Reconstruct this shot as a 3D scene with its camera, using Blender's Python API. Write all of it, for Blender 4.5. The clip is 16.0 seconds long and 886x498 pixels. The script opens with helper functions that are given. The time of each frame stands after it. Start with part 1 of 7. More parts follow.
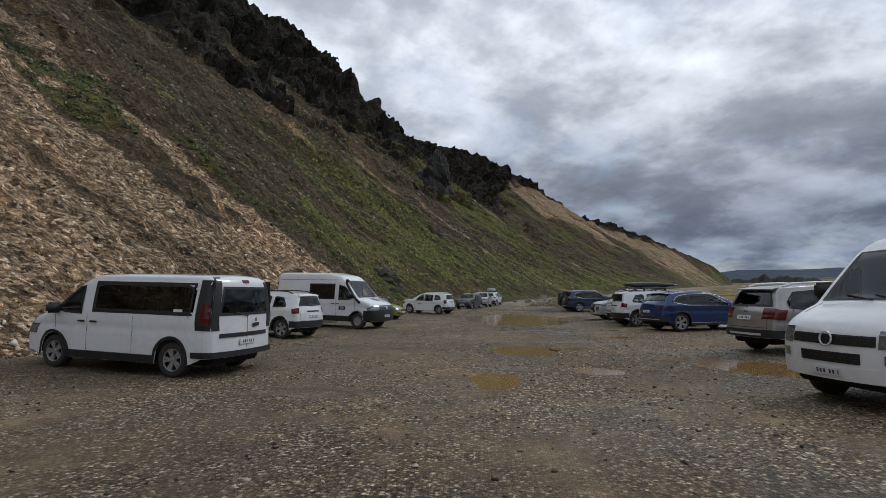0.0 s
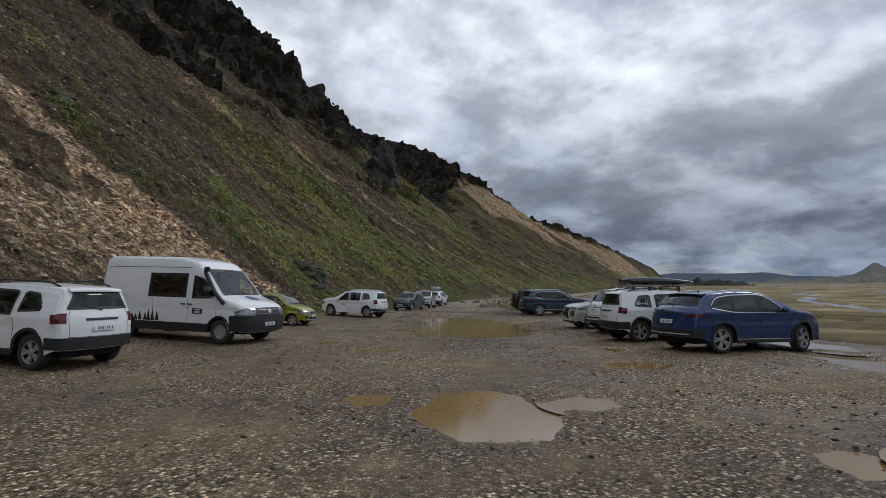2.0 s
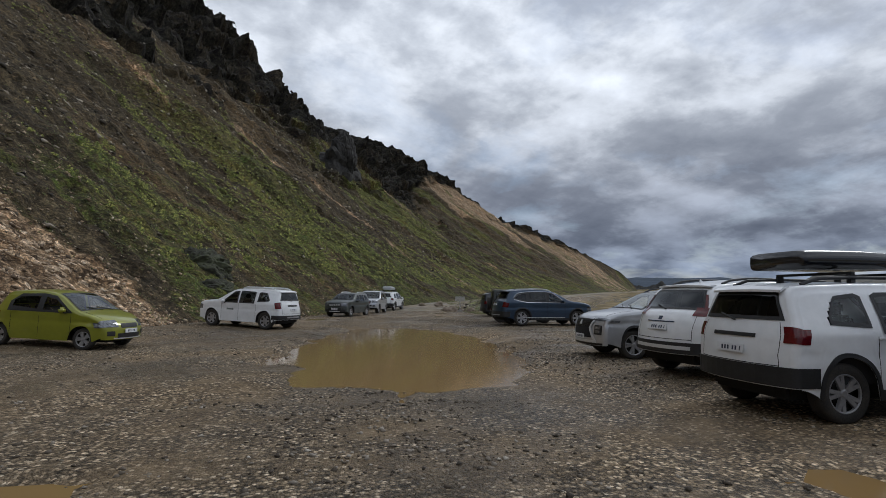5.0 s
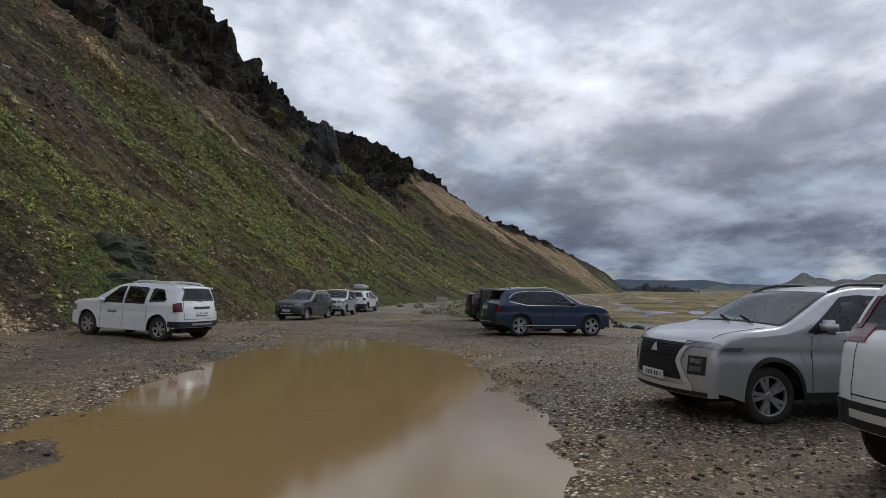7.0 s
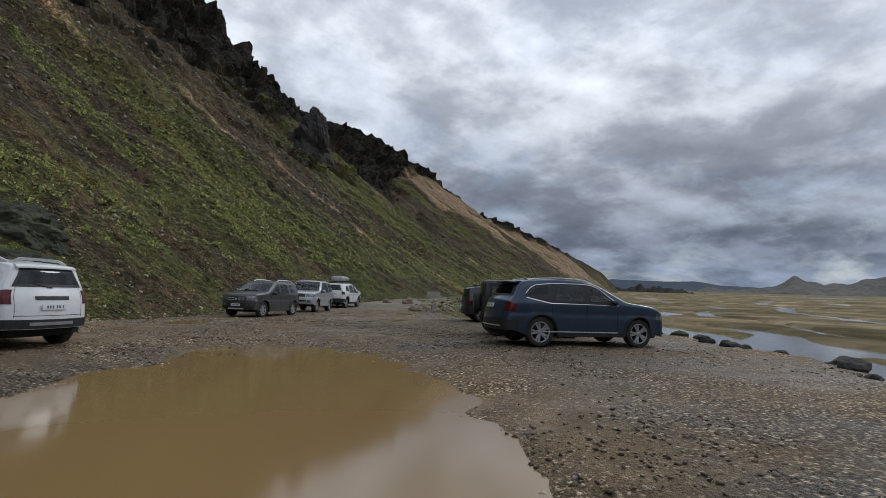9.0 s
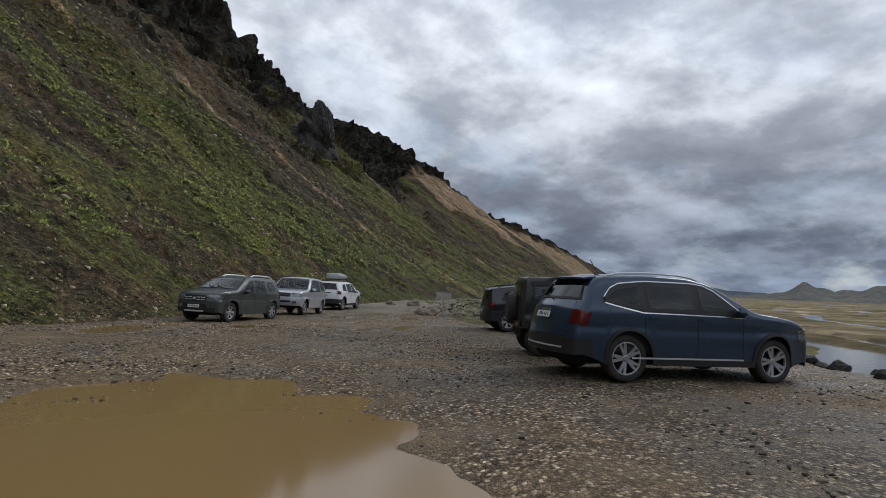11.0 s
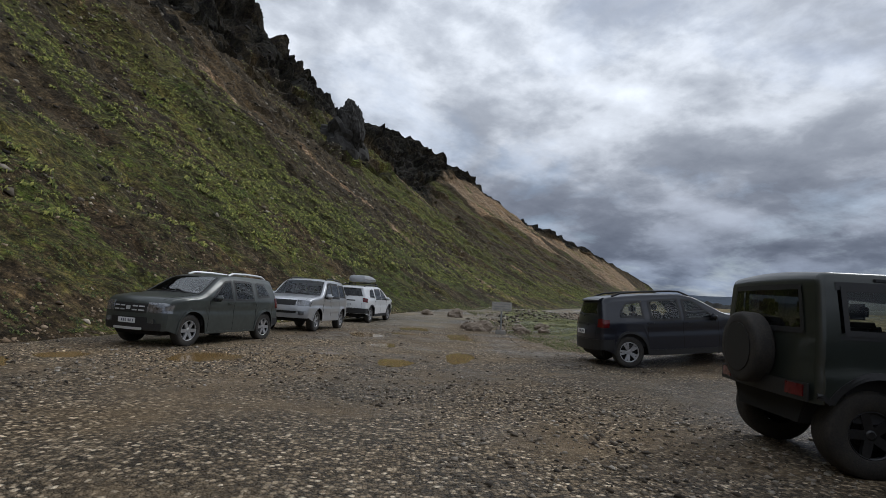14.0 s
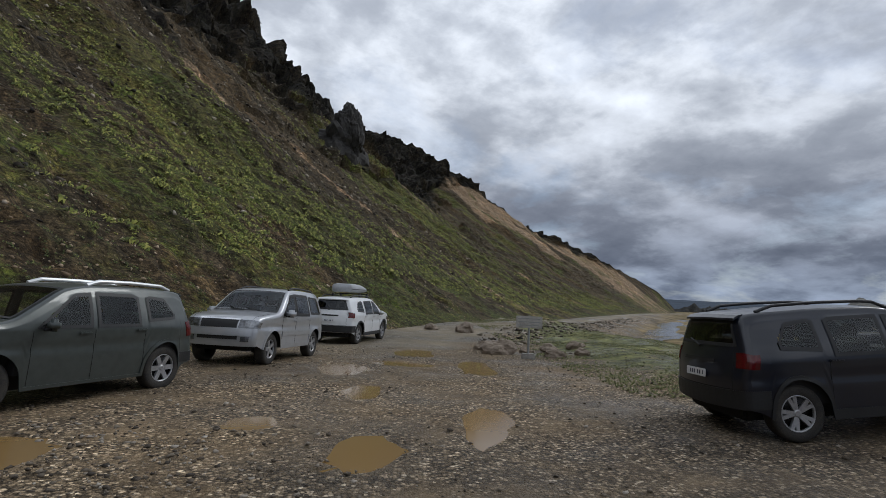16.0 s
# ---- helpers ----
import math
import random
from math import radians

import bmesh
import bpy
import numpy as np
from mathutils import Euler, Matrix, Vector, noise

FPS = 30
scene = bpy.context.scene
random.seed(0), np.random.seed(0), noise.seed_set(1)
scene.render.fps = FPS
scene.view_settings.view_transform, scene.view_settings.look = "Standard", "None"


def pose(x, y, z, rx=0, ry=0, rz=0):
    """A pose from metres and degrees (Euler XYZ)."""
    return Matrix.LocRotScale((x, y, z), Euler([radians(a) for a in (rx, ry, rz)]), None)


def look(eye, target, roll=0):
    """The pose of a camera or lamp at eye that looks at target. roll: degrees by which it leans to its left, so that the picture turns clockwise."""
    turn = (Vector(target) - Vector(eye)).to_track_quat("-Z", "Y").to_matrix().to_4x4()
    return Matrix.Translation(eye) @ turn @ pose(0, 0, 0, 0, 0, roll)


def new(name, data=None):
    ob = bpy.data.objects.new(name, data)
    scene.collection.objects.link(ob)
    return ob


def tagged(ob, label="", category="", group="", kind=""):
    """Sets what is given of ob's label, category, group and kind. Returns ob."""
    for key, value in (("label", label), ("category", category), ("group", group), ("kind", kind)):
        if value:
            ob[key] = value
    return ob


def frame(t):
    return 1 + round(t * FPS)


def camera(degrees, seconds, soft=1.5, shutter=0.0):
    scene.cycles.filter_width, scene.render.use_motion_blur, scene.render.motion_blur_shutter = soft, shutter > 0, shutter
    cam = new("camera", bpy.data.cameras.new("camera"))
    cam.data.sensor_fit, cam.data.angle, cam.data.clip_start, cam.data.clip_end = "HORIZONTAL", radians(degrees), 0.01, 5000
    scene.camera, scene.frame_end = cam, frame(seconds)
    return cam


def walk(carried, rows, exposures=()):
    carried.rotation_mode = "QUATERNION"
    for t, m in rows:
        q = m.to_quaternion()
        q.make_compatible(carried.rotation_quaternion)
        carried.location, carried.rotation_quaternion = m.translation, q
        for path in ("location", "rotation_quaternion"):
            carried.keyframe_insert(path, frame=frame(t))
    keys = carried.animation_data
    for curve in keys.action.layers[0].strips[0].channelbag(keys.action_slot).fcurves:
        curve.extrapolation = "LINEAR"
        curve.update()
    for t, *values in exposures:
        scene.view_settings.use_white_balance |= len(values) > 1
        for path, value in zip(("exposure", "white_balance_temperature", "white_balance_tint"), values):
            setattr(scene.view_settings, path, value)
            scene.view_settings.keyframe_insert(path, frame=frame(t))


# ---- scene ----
cam = camera(82.0, 16.0, soft=0.6)
# seconds, x, y, z, yaw, pitch, roll
WAY = [
    (0.0, 1.904, -1.752, 1.623, 4.36, 4.96, -0.36),
    (0.5, 1.891, 0.311, 1.640, 2.85, 4.90, -0.16),
    (1.0, 1.999, 2.360, 1.589, 1.27, 4.88, -0.04),
    (1.5, 2.106, 4.314, 1.588, -0.18, 4.86, 0.16),
    (2.0, 2.303, 6.203, 1.561, -1.54, 4.87, 0.28),
    (2.5, 2.527, 8.006, 1.535, -2.46, 4.89, 0.35),
    (3.0, 2.765, 9.741, 1.515, -3.11, 4.89, 0.36),
    (3.5, 3.049, 11.449, 1.471, -3.68, 4.91, 0.49),
    (4.0, 3.282, 13.178, 1.440, -4.14, 5.00, 0.55),
    (6.5, 4.518, 20.757, 1.466, -6.51, 5.33, 0.93),
    (7.0, 4.742, 22.185, 1.442, -6.75, 5.22, 1.13),
    (7.5, 4.959, 23.565, 1.418, -6.98, 5.09, 1.39),
    (8.0, 5.152, 24.931, 1.383, -7.20, 4.96, 1.62),
    (8.5, 5.344, 26.187, 1.337, -7.37, 4.94, 1.86),
    (9.0, 5.485, 27.520, 1.319, -7.46, 4.90, 2.15),
    (11.5, 5.765, 33.330, 1.292, -6.40, 5.10, 3.28),
    (12.0, 5.696, 34.418, 1.290, -5.72, 5.19, 3.48),
    (12.5, 5.610, 35.533, 1.290, -4.94, 5.29, 3.57),
    (13.0, 5.531, 36.659, 1.289, -4.17, 5.42, 3.65),
    (13.5, 5.452, 37.796, 1.308, -3.78, 5.51, 3.68),
    (14.0, 5.385, 38.954, 1.307, -3.43, 5.65, 3.70),
    (14.5, 5.354, 40.175, 1.344, -3.13, 5.89, 3.76),
    (15.0, 5.351, 41.424, 1.387, -2.90, 6.23, 3.61),
    (15.5, 5.420, 42.661, 1.450, -2.83, 6.52, 3.32),
    (16.0, 5.588, 43.977, 1.465, -2.96, 6.62, 2.95),
]
walk(cam, [(t, pose(x, y, z, 0, 0, yaw) @ pose(0, 0, 0, 90 + pitch) @ pose(0, 0, 0, 0, 0, roll)) for t, x, y, z, yaw, pitch, roll in WAY],
     exposures=[(0.0, 0.0, 6050, 8), (16.0, 0.0, 6050, 8)])

# ---- world, sun ----
def fill_ramp(node, stops):
    els = node.color_ramp.elements
    els[0].position, els[0].color = stops[0][0], (*stops[0][1], 1)
    els[1].position, els[1].color = stops[-1][0], (*stops[-1][1], 1)
    for p, c in stops[1:-1]:
        els.new(p).color = (*c, 1)


def build_world():
    w = bpy.data.worlds.new("sky")
    scene.world = w
    w.use_nodes = True
    nt = w.node_tree
    nt.nodes.clear()
    N, L = nt.nodes.new, nt.links.new
    out, bg = N("ShaderNodeOutputWorld"), N("ShaderNodeBackground")
    sky = N("ShaderNodeTexSky")
    sky.sky_type, sky.sun_disc = "NISHITA", False
    sky.sun_elevation, sky.sun_rotation = radians(42), radians(60)
    co, sep = N("ShaderNodeTexCoord"), N("ShaderNodeSeparateXYZ")
    L(co.outputs["Generated"], sep.inputs[0])

    def calc(op, a, b=None, clamp=False):
        m = N("ShaderNodeMath")
        m.operation, m.use_clamp = op, clamp
        for i, v in enumerate((a, b)):
            if v is None:
                continue
            if isinstance(v, (int, float)):
                m.inputs[i].default_value = v
            else:
                L(v, m.inputs[i])
        return m.outputs[0]

    # lumps of cloud, flattened towards the horizon
    comb = N("ShaderNodeCombineXYZ")
    lift = calc("ADD", calc("ABSOLUTE", sep.outputs[2]), 0.30)
    L(calc("DIVIDE", sep.outputs[0], lift), comb.inputs[0]), L(calc("DIVIDE", sep.outputs[1], lift), comb.inputs[1]), L(sep.outputs[2], comb.inputs[2])

    def cloud(scale, detail, off, rough=0.55, dist=0.3):
        mp, n = N("ShaderNodeMapping"), N("ShaderNodeTexNoise")
        mp.inputs["Location"].default_value = (off, off * 0.7, 0)
        mp.inputs["Rotation"].default_value = (0, 0, radians(-25))
        mp.inputs["Scale"].default_value = (1.0, 1.0, 1)
        L(comb.outputs[0], mp.inputs[0]), L(mp.outputs[0], n.inputs["Vector"])
        n.inputs["Scale"].default_value, n.inputs["Detail"].default_value = scale, detail
        n.inputs["Roughness"].default_value, n.inputs["Distortion"].default_value = rough, dist
        return n.outputs["Fac"]

    def ramp(fac, stops):
        r = N("ShaderNodeValToRGB")
        fill_ramp(r, stops)
        L(fac, r.inputs[0])
        return r.outputs[0]

    big, mid, fine = cloud(0.9, 6, 3.1, 0.5, 0.2), cloud(3.2, 8, 7.7, 0.54, 0.15), cloud(8.5, 8, 1.7, 0.58, 0.15)
    # rounded heaps, their borders frayed by noise
    fray, bend, heap = N("ShaderNodeTexNoise"), N("ShaderNodeMix"), N("ShaderNodeTexVoronoi")
    L(comb.outputs[0], fray.inputs["Vector"])
    fray.inputs["Scale"].default_value, fray.inputs["Detail"].default_value = 3.5, 7
    bend.data_type = "RGBA"
    bend.inputs["Factor"].default_value = 0.28
    L(comb.outputs[0], bend.inputs["A"]), L(fray.outputs["Color"], bend.inputs["B"]), L(bend.outputs["Result"], heap.inputs["Vector"])
    heap.feature = "SMOOTH_F1"
    heap.inputs["Scale"].default_value, heap.inputs["Smoothness"].default_value = 4.2, 0.6
    puff = calc("SUBTRACT", 0.86, heap.outputs["Distance"])
    mixv = calc("ADD", calc("ADD", calc("MULTIPLY", big, 0.16), calc("MULTIPLY", mid, 0.34)), calc("ADD", calc("MULTIPLY", fine, 0.24), calc("MULTIPLY", puff, 0.26)))
    grey = ramp(mixv, [(0.30, (0.50, 0.52, 0.57)), (0.41, (0.70, 0.715, 0.755)), (0.465, (0.95, 0.96, 0.985)), (0.505, (1.20, 1.20, 1.21)), (0.55, (1.36, 1.36, 1.37)), (0.62, (1.62, 1.62, 1.62))])
    # heavier, bluer cloud low down, brighter high up
    low = ramp(sep.outputs[2], [(0.0, (0.31, 0.36, 0.45)), (0.035, (0.25, 0.285, 0.355)), (0.10, (0.215, 0.235, 0.285)), (0.20, (0.36, 0.375, 0.42)), (0.33, (0.62, 0.63, 0.66)), (0.50, (0.80, 0.81, 0.84)), (1.0, (0.84, 0.85, 0.88))])
    mul = N("ShaderNodeMix")
    mul.data_type, mul.blend_type = "RGBA", "MULTIPLY"
    mul.inputs["Factor"].default_value = 1.0
    L(grey, mul.inputs["A"]), L(low, mul.inputs["B"])
    # thin places let some blue through
    thin = ramp(cloud(2.0, 8, 12.4, 0.6, 0.3), [(0.50, (0, 0, 0)), (0.66, (1, 1, 1))])
    skyc = N("ShaderNodeMix")
    skyc.data_type, skyc.blend_type = "RGBA", "MULTIPLY"
    skyc.inputs["Factor"].default_value = 1.0
    skyc.inputs["B"].default_value = (0.11, 0.11, 0.11, 1)
    L(sky.outputs[0], skyc.inputs["A"])
    fin = N("ShaderNodeMix")
    fin.data_type = "RGBA"
    L(calc("MULTIPLY", thin, 0.32), fin.inputs["Factor"])
    L(mul.outputs["Result"], fin.inputs["A"]), L(skyc.outputs["Result"], fin.inputs["B"])
    L(fin.outputs["Result"], bg.inputs["Color"])
    bg.inputs["Strength"].default_value = SKY_STRENGTH
    L(bg.outputs[0], out.inputs[0])


SKY_STRENGTH = 0.92
build_world()
sun = new("sun", bpy.data.lights.new("sun", "SUN"))
sun.data.energy, sun.data.angle, sun.data.color = 0.9, radians(18), (1.0, 0.96, 0.9)
sun.matrix_world = look((60, 35, 60), (0, 0, 0))

# ---- materials ----
MATS = {}


def mat(name, base, rough=0.6, metal=0.0, var=0.0, scale=6.0, bump=0.0, bscale=40.0, second=None, coat=0.0, spec=0.5, emit=None):
    """A painted or plain surface with variation at two scales."""
    if name in MATS:
        return MATS[name]
    m = bpy.data.materials.new(name)
    MATS[name] = m
    m.use_nodes = True
    nt = m.node_tree
    N, L = nt.nodes.new, nt.links.new
    b = nt.nodes["Principled BSDF"]
    b.inputs["Roughness"].default_value, b.inputs["Metallic"].default_value = rough, metal
    b.inputs["Coat Weight"].default_value, b.inputs["Specular IOR Level"].default_value = coat, spec
    b.inputs["Coat Roughness"].default_value = 0.04
    b.inputs["Base Color"].default_value = (*base, 1)
    if emit:
        b.inputs["Emission Color"].default_value, b.inputs["Emission Strength"].default_value = (*base, 1), emit
    if var or second:
        co = N("ShaderNodeTexCoord")
        n1, n2 = N("ShaderNodeTexNoise"), N("ShaderNodeTexNoise")
        n1.inputs["Scale"].default_value, n1.inputs["Detail"].default_value = scale, 6
        n2.inputs["Scale"].default_value, n2.inputs["Detail"].default_value = scale * 7, 4
        L(co.outputs["Object"], n1.inputs["Vector"]), L(co.outputs["Object"], n2.inputs["Vector"])
        add = N("ShaderNodeMath")
        add.operation = "MULTIPLY_ADD"
        add.inputs[1].default_value = 0.5
        half = N("ShaderNodeMath")
        half.operation = "MULTIPLY"
        half.inputs[1].default_value = 0.5
        L(n2.outputs["Fac"], half.inputs[0]), L(n1.outputs["Fac"], add.inputs[0]), L(half.outputs[0], add.inputs[2])
        r = N("ShaderNodeValToRGB")
        c2 = second or tuple(min(1, c * (1 - var)) for c in base)
        r.color_ramp.elements[0].position, r.color_ramp.elements[0].color = 0.38, (*c2, 1)
        r.color_ramp.elements[1].position, r.color_ramp.elements[1].color = 0.60, (*base, 1)
        L(add.outputs[0], r.inputs[0]), L(r.outputs[0], b.inputs["Base Color"])
    if bump:
        co = N("ShaderNodeTexCoord")
        n, bp = N("ShaderNodeTexNoise"), N("ShaderNodeBump")
        n.inputs["Scale"].default_value, n.inputs["Detail"].default_value = bscale, 6
        bp.inputs["Strength"].default_value, bp.inputs["Distance"].default_value = bump, 0.05
        L(co.outputs["Object"], n.inputs["Vector"]), L(n.outputs["Fac"], bp.inputs["Height"]), L(bp.outputs[0], b.inputs["Normal"])
    return m

# ---- helpers for meshes ----
def obj(name, verts, faces, material, parent=None, smooth=False, label="", category="", kind="", group=""):
    me = bpy.data.meshes.new(name)
    me.from_pydata([tuple(v) for v in verts], [], [tuple(f) for f in faces])
    me.update()
    if smooth:
        me.polygons.foreach_set("use_smooth", [True] * len(me.polygons))
    if material:
        me.materials.append(material)
    ob = new(name, me)
    if parent:
        ob.parent = parent
    return tagged(ob, label, category, group, kind)


def part(name, bm, material, parent, label="", smooth=False):
    me = bpy.data.meshes.new(name)
    bm.to_mesh(me)
    bm.free()
    if smooth:
        me.polygons.foreach_set("use_smooth", [True] * len(me.polygons))
    me.materials.append(material)
    ob = new(name, me)
    ob.parent = parent
    return tagged(ob, label)


def fbm(x, y, z=0.0, octaves=4):
    return noise.fractal(Vector((x, y, z)), 1.0, 2.0, octaves, noise_basis="PERLIN_ORIGINAL")


def ramp01(v, a, b):
    t = min(max((v - a) / (b - a), 0.0), 1.0)
    return t * t * (3 - 2 * t)


# ---- the lie of the land ----
# foot of the slope, from beside the start to the far spur
FOOT = [(-12, -60), (-10, -10), (-9.2, 10), (-8.0, 24), (-5.6, 38), (-2.2, 48), (-0.3, 58), (3.2, 68), (8, 79), (14, 92), (30, 122), (60, 177), (110, 262), (165, 350), (178, 372)]
# along the foot: distance, depth of the slope in plan, height of the ridge
RIDGE = [(0, 150, 125), (195, 144, 122.5), (221, 141, 120.5), (231, 145, 118), (236, 148, 100.5), (262, 152, 103), (285, 152, 98), (301, 150, 95.5), (316, 142, 94.5), (335, 126, 90),
         (348, 111, 80.5), (374, 90, 62), (383, 81, 53), (415, 59, 46.5), (447, 28, 30), (463, 10, 19), (476, 2, 10)]


def chaikin(p, n, cut=0.25):
    p = np.array(p, float)
    for _ in range(n):
        q = [p[0]]
        for a, b in zip(p[:-1], p[1:]):
            q += [(1 - cut) * a + cut * b, cut * a + (1 - cut) * b]
        p = np.array(q + [p[-1]])
    return p


FOOT_LINE = chaikin(FOOT, 4)
FOOT_S = np.r_[0, np.cumsum(np.hypot(*np.diff(FOOT_LINE, axis=0).T))]
RIDGE_A = np.array(RIDGE, float)


def foot_at(s):
    x, y = np.interp(s, FOOT_S, FOOT_LINE[:, 0]), np.interp(s, FOOT_S, FOOT_LINE[:, 1])
    a, b = max(s - 14, 0), min(s + 14, FOOT_S[-1])
    dx = np.interp(b, FOOT_S, FOOT_LINE[:, 0]) - np.interp(a, FOOT_S, FOOT_LINE[:, 0])
    dy = np.interp(b, FOOT_S, FOOT_LINE[:, 1]) - np.interp(a, FOOT_S, FOOT_LINE[:, 1])
    n = math.hypot(dx, dy)
    return x, y, -dy / n, dx / n


# puddles: centre, half axes, turn in degrees, depth
PUDDLES = [(4.0, 32.4, 3.1, 8.3, 0, 0.17), (3.1, 13.0, 0.95, 1.3, 0, 0.06), (2.2, 8.0, 0.5, 1.0, 0, 0.04), (4.3, 9.2, 0.5, 0.6, 0, 0.04), (1.5, 13.8, 0.45, 0.5, 0, 0.04), (4.4, 13.4, 0.4, 0.5, 0, 0.04),
           (6.4, 10.9, 0.45, 0.5, 0, 0.04), (12.2, 16.7, 0.9, 3.0, 0, 0.06), (0.9, 20.1, 0.6, 0.55, 0, 0.05), (7.4, 20.1, 0.4, 0.5, 0, 0.04), (6.9, 17.4, 0.9, 0.75, 20, 0.05), (-0.8, 22.2, 0.35, 0.35, 0, 0.04), (-0.8, 46.0, 0.6, 1.2, 0, 0.05),
           (-0.3, 47.9, 0.35, 0.6, 0, 0.04), (1.7, 48.6, 0.7, 0.75, 0, 0.05), (3.7, 50.4, 0.4, 0.45, 0, 0.04), (5.2, 49.4, 0.4, 0.6, 0, 0.04), (5.4, 57.2, 0.7, 0.8, 0, 0.05), (4.1, 55.6, 0.6, 1.0, 0, 0.05), (5.7, 60.2, 0.6, 1.5, 0, 0.05),
           (7.3, 57.1, 0.45, 1.4, 0, 0.05), (4.8, 53.0, 0.4, 0.8, 0, 0.04), (8.0, 9.4, 0.9, 1.5, 30, 0.05), (13.2, 21.5, 0.9, 2.2, 0, 0.05), (6.6, 50.8, 0.35, 1.2, -10, 0.04)]


def foot_x(y):
    return float(np.interp(y, FOOT_LINE[:, 1], FOOT_LINE[:, 0]))


def bank_line(y):
    return float(np.interp(y, [-40, 20, 36, 44, 52, 60, 72, 90, 120, 177, 262, 350], [15.5, 15.5, 15.0, 17.0, 18.5, 19.5, 20.5, 23.0, 39.0, 71.0, 123.0, 179.0]))


def bank_x(y):
    return bank_line(y) + 1.3 * fbm(y * 0.35, 0.4, 5.5, 5)


def land(x, y, fine=True):
    """Height of the gravel flat, the bank and the river plain."""
    d = math.hypot(x, y - 20)
    z = 0.02 * max(0.0, d - 90)
    side = ramp01(x, bank_x(y) - 0.6, bank_x(y) + 2.2)
    near = 1 - ramp01(d, 150, 400)
    z += near * (1 - side) * 0.05 * fbm(x * 0.12, y * 0.12, 3.0)
    if side > 0.02:
        z += side * (-0.50 + 0.10 * fbm(x * 0.06 - y * 0.02, y * 0.03, 7.0, 4) + 0.04 * fbm(x * 0.5, y * 0.5, 2.0, 3))
        # braided channels
        off = x - bank_line(y) + 1.6 * fbm(x * 0.10, y * 0.16, 8.0, 4)
        for mid, wide, amp, wave, ph in ((4.1, 2.7, 0.8, 0.11, 0.4), (15, 1.6, 4.0, 0.07, 1.0), (27, 1.3, 6.0, 0.045, 2.2), (46, 1.7, 8.0, 0.035, 3.0), (75, 2.2, 14.0, 0.022, 0.7), (118, 3.2, 20.0, 0.016, 1.7), (190, 5.0, 30.0, 0.011, 2.9), (300, 7.0, 50.0, 0.008, 0.2)):
            q = abs(off - mid - amp * math.sin(y * wave + ph) - 0.5 * amp * math.sin(y * wave * 2.7 + ph * 2)) / (wide * (1 + 0.35 * math.sin(y * 0.13 + ph)))
            if q < 1.6:
                z -= side * 0.45 * (1 - ramp01(q, 0.55, 1.35))
    z += near * 0.07 * ramp01(x, 6.5, 9.5) * (1 - side)
    # the road lies on a low bank along the far foot
    if y > 58 and x < 260:
        z += 0.5 * ramp01(y, 62, 80) * (1 - ramp01((x - foot_x(y)) * 0.88, 5.2, 7.4)) * (1 - ramp01(d, 220, 330))
    # apron of washed-down gravel along the foot of the slope
    if y < 47 and x < 0:
        z += 0.15 * max(0.0, 1 - max(0.0, x - foot_x(y)) / 3.9) * (1 - ramp01(y, 41, 47))
    # grassy mound between the road and the river
    m = ramp01(x, 10.4, 13.0) * (1 - ramp01(x, 17.5, 21.5)) * ramp01(y, 46.5, 52) * (1 - ramp01(y, 90, 110))
    z += 0.22 * m * (1 + 0.8 * fbm(x * 0.5, y * 0.5, 1.0))
    if fine and d < 120:
        z += (1 - side) * (0.022 * fbm(x * 0.9, y * 0.9, 5.0, 4))
        for px, py, a, b, turn, depth in PUDDLES:
            dx, dy = x - px, y - py
            if abs(dx) < a * 2.2 + b and abs(dy) < b * 2.2 + a:
                c, s_ = math.cos(radians(turn)), math.sin(radians(turn))
                q = math.hypot((dx * c + dy * s_) / a, (-dx * s_ + dy * c) / b) + 0.22 * fbm(x * 0.8 + px, y * 0.8, 9.0, 3)
                z -= depth * (1 - ramp01(q, 0.7, 1.25))
                z += 0.03 * math.exp(-((q - 1.35) / 0.25) ** 2)
    return z


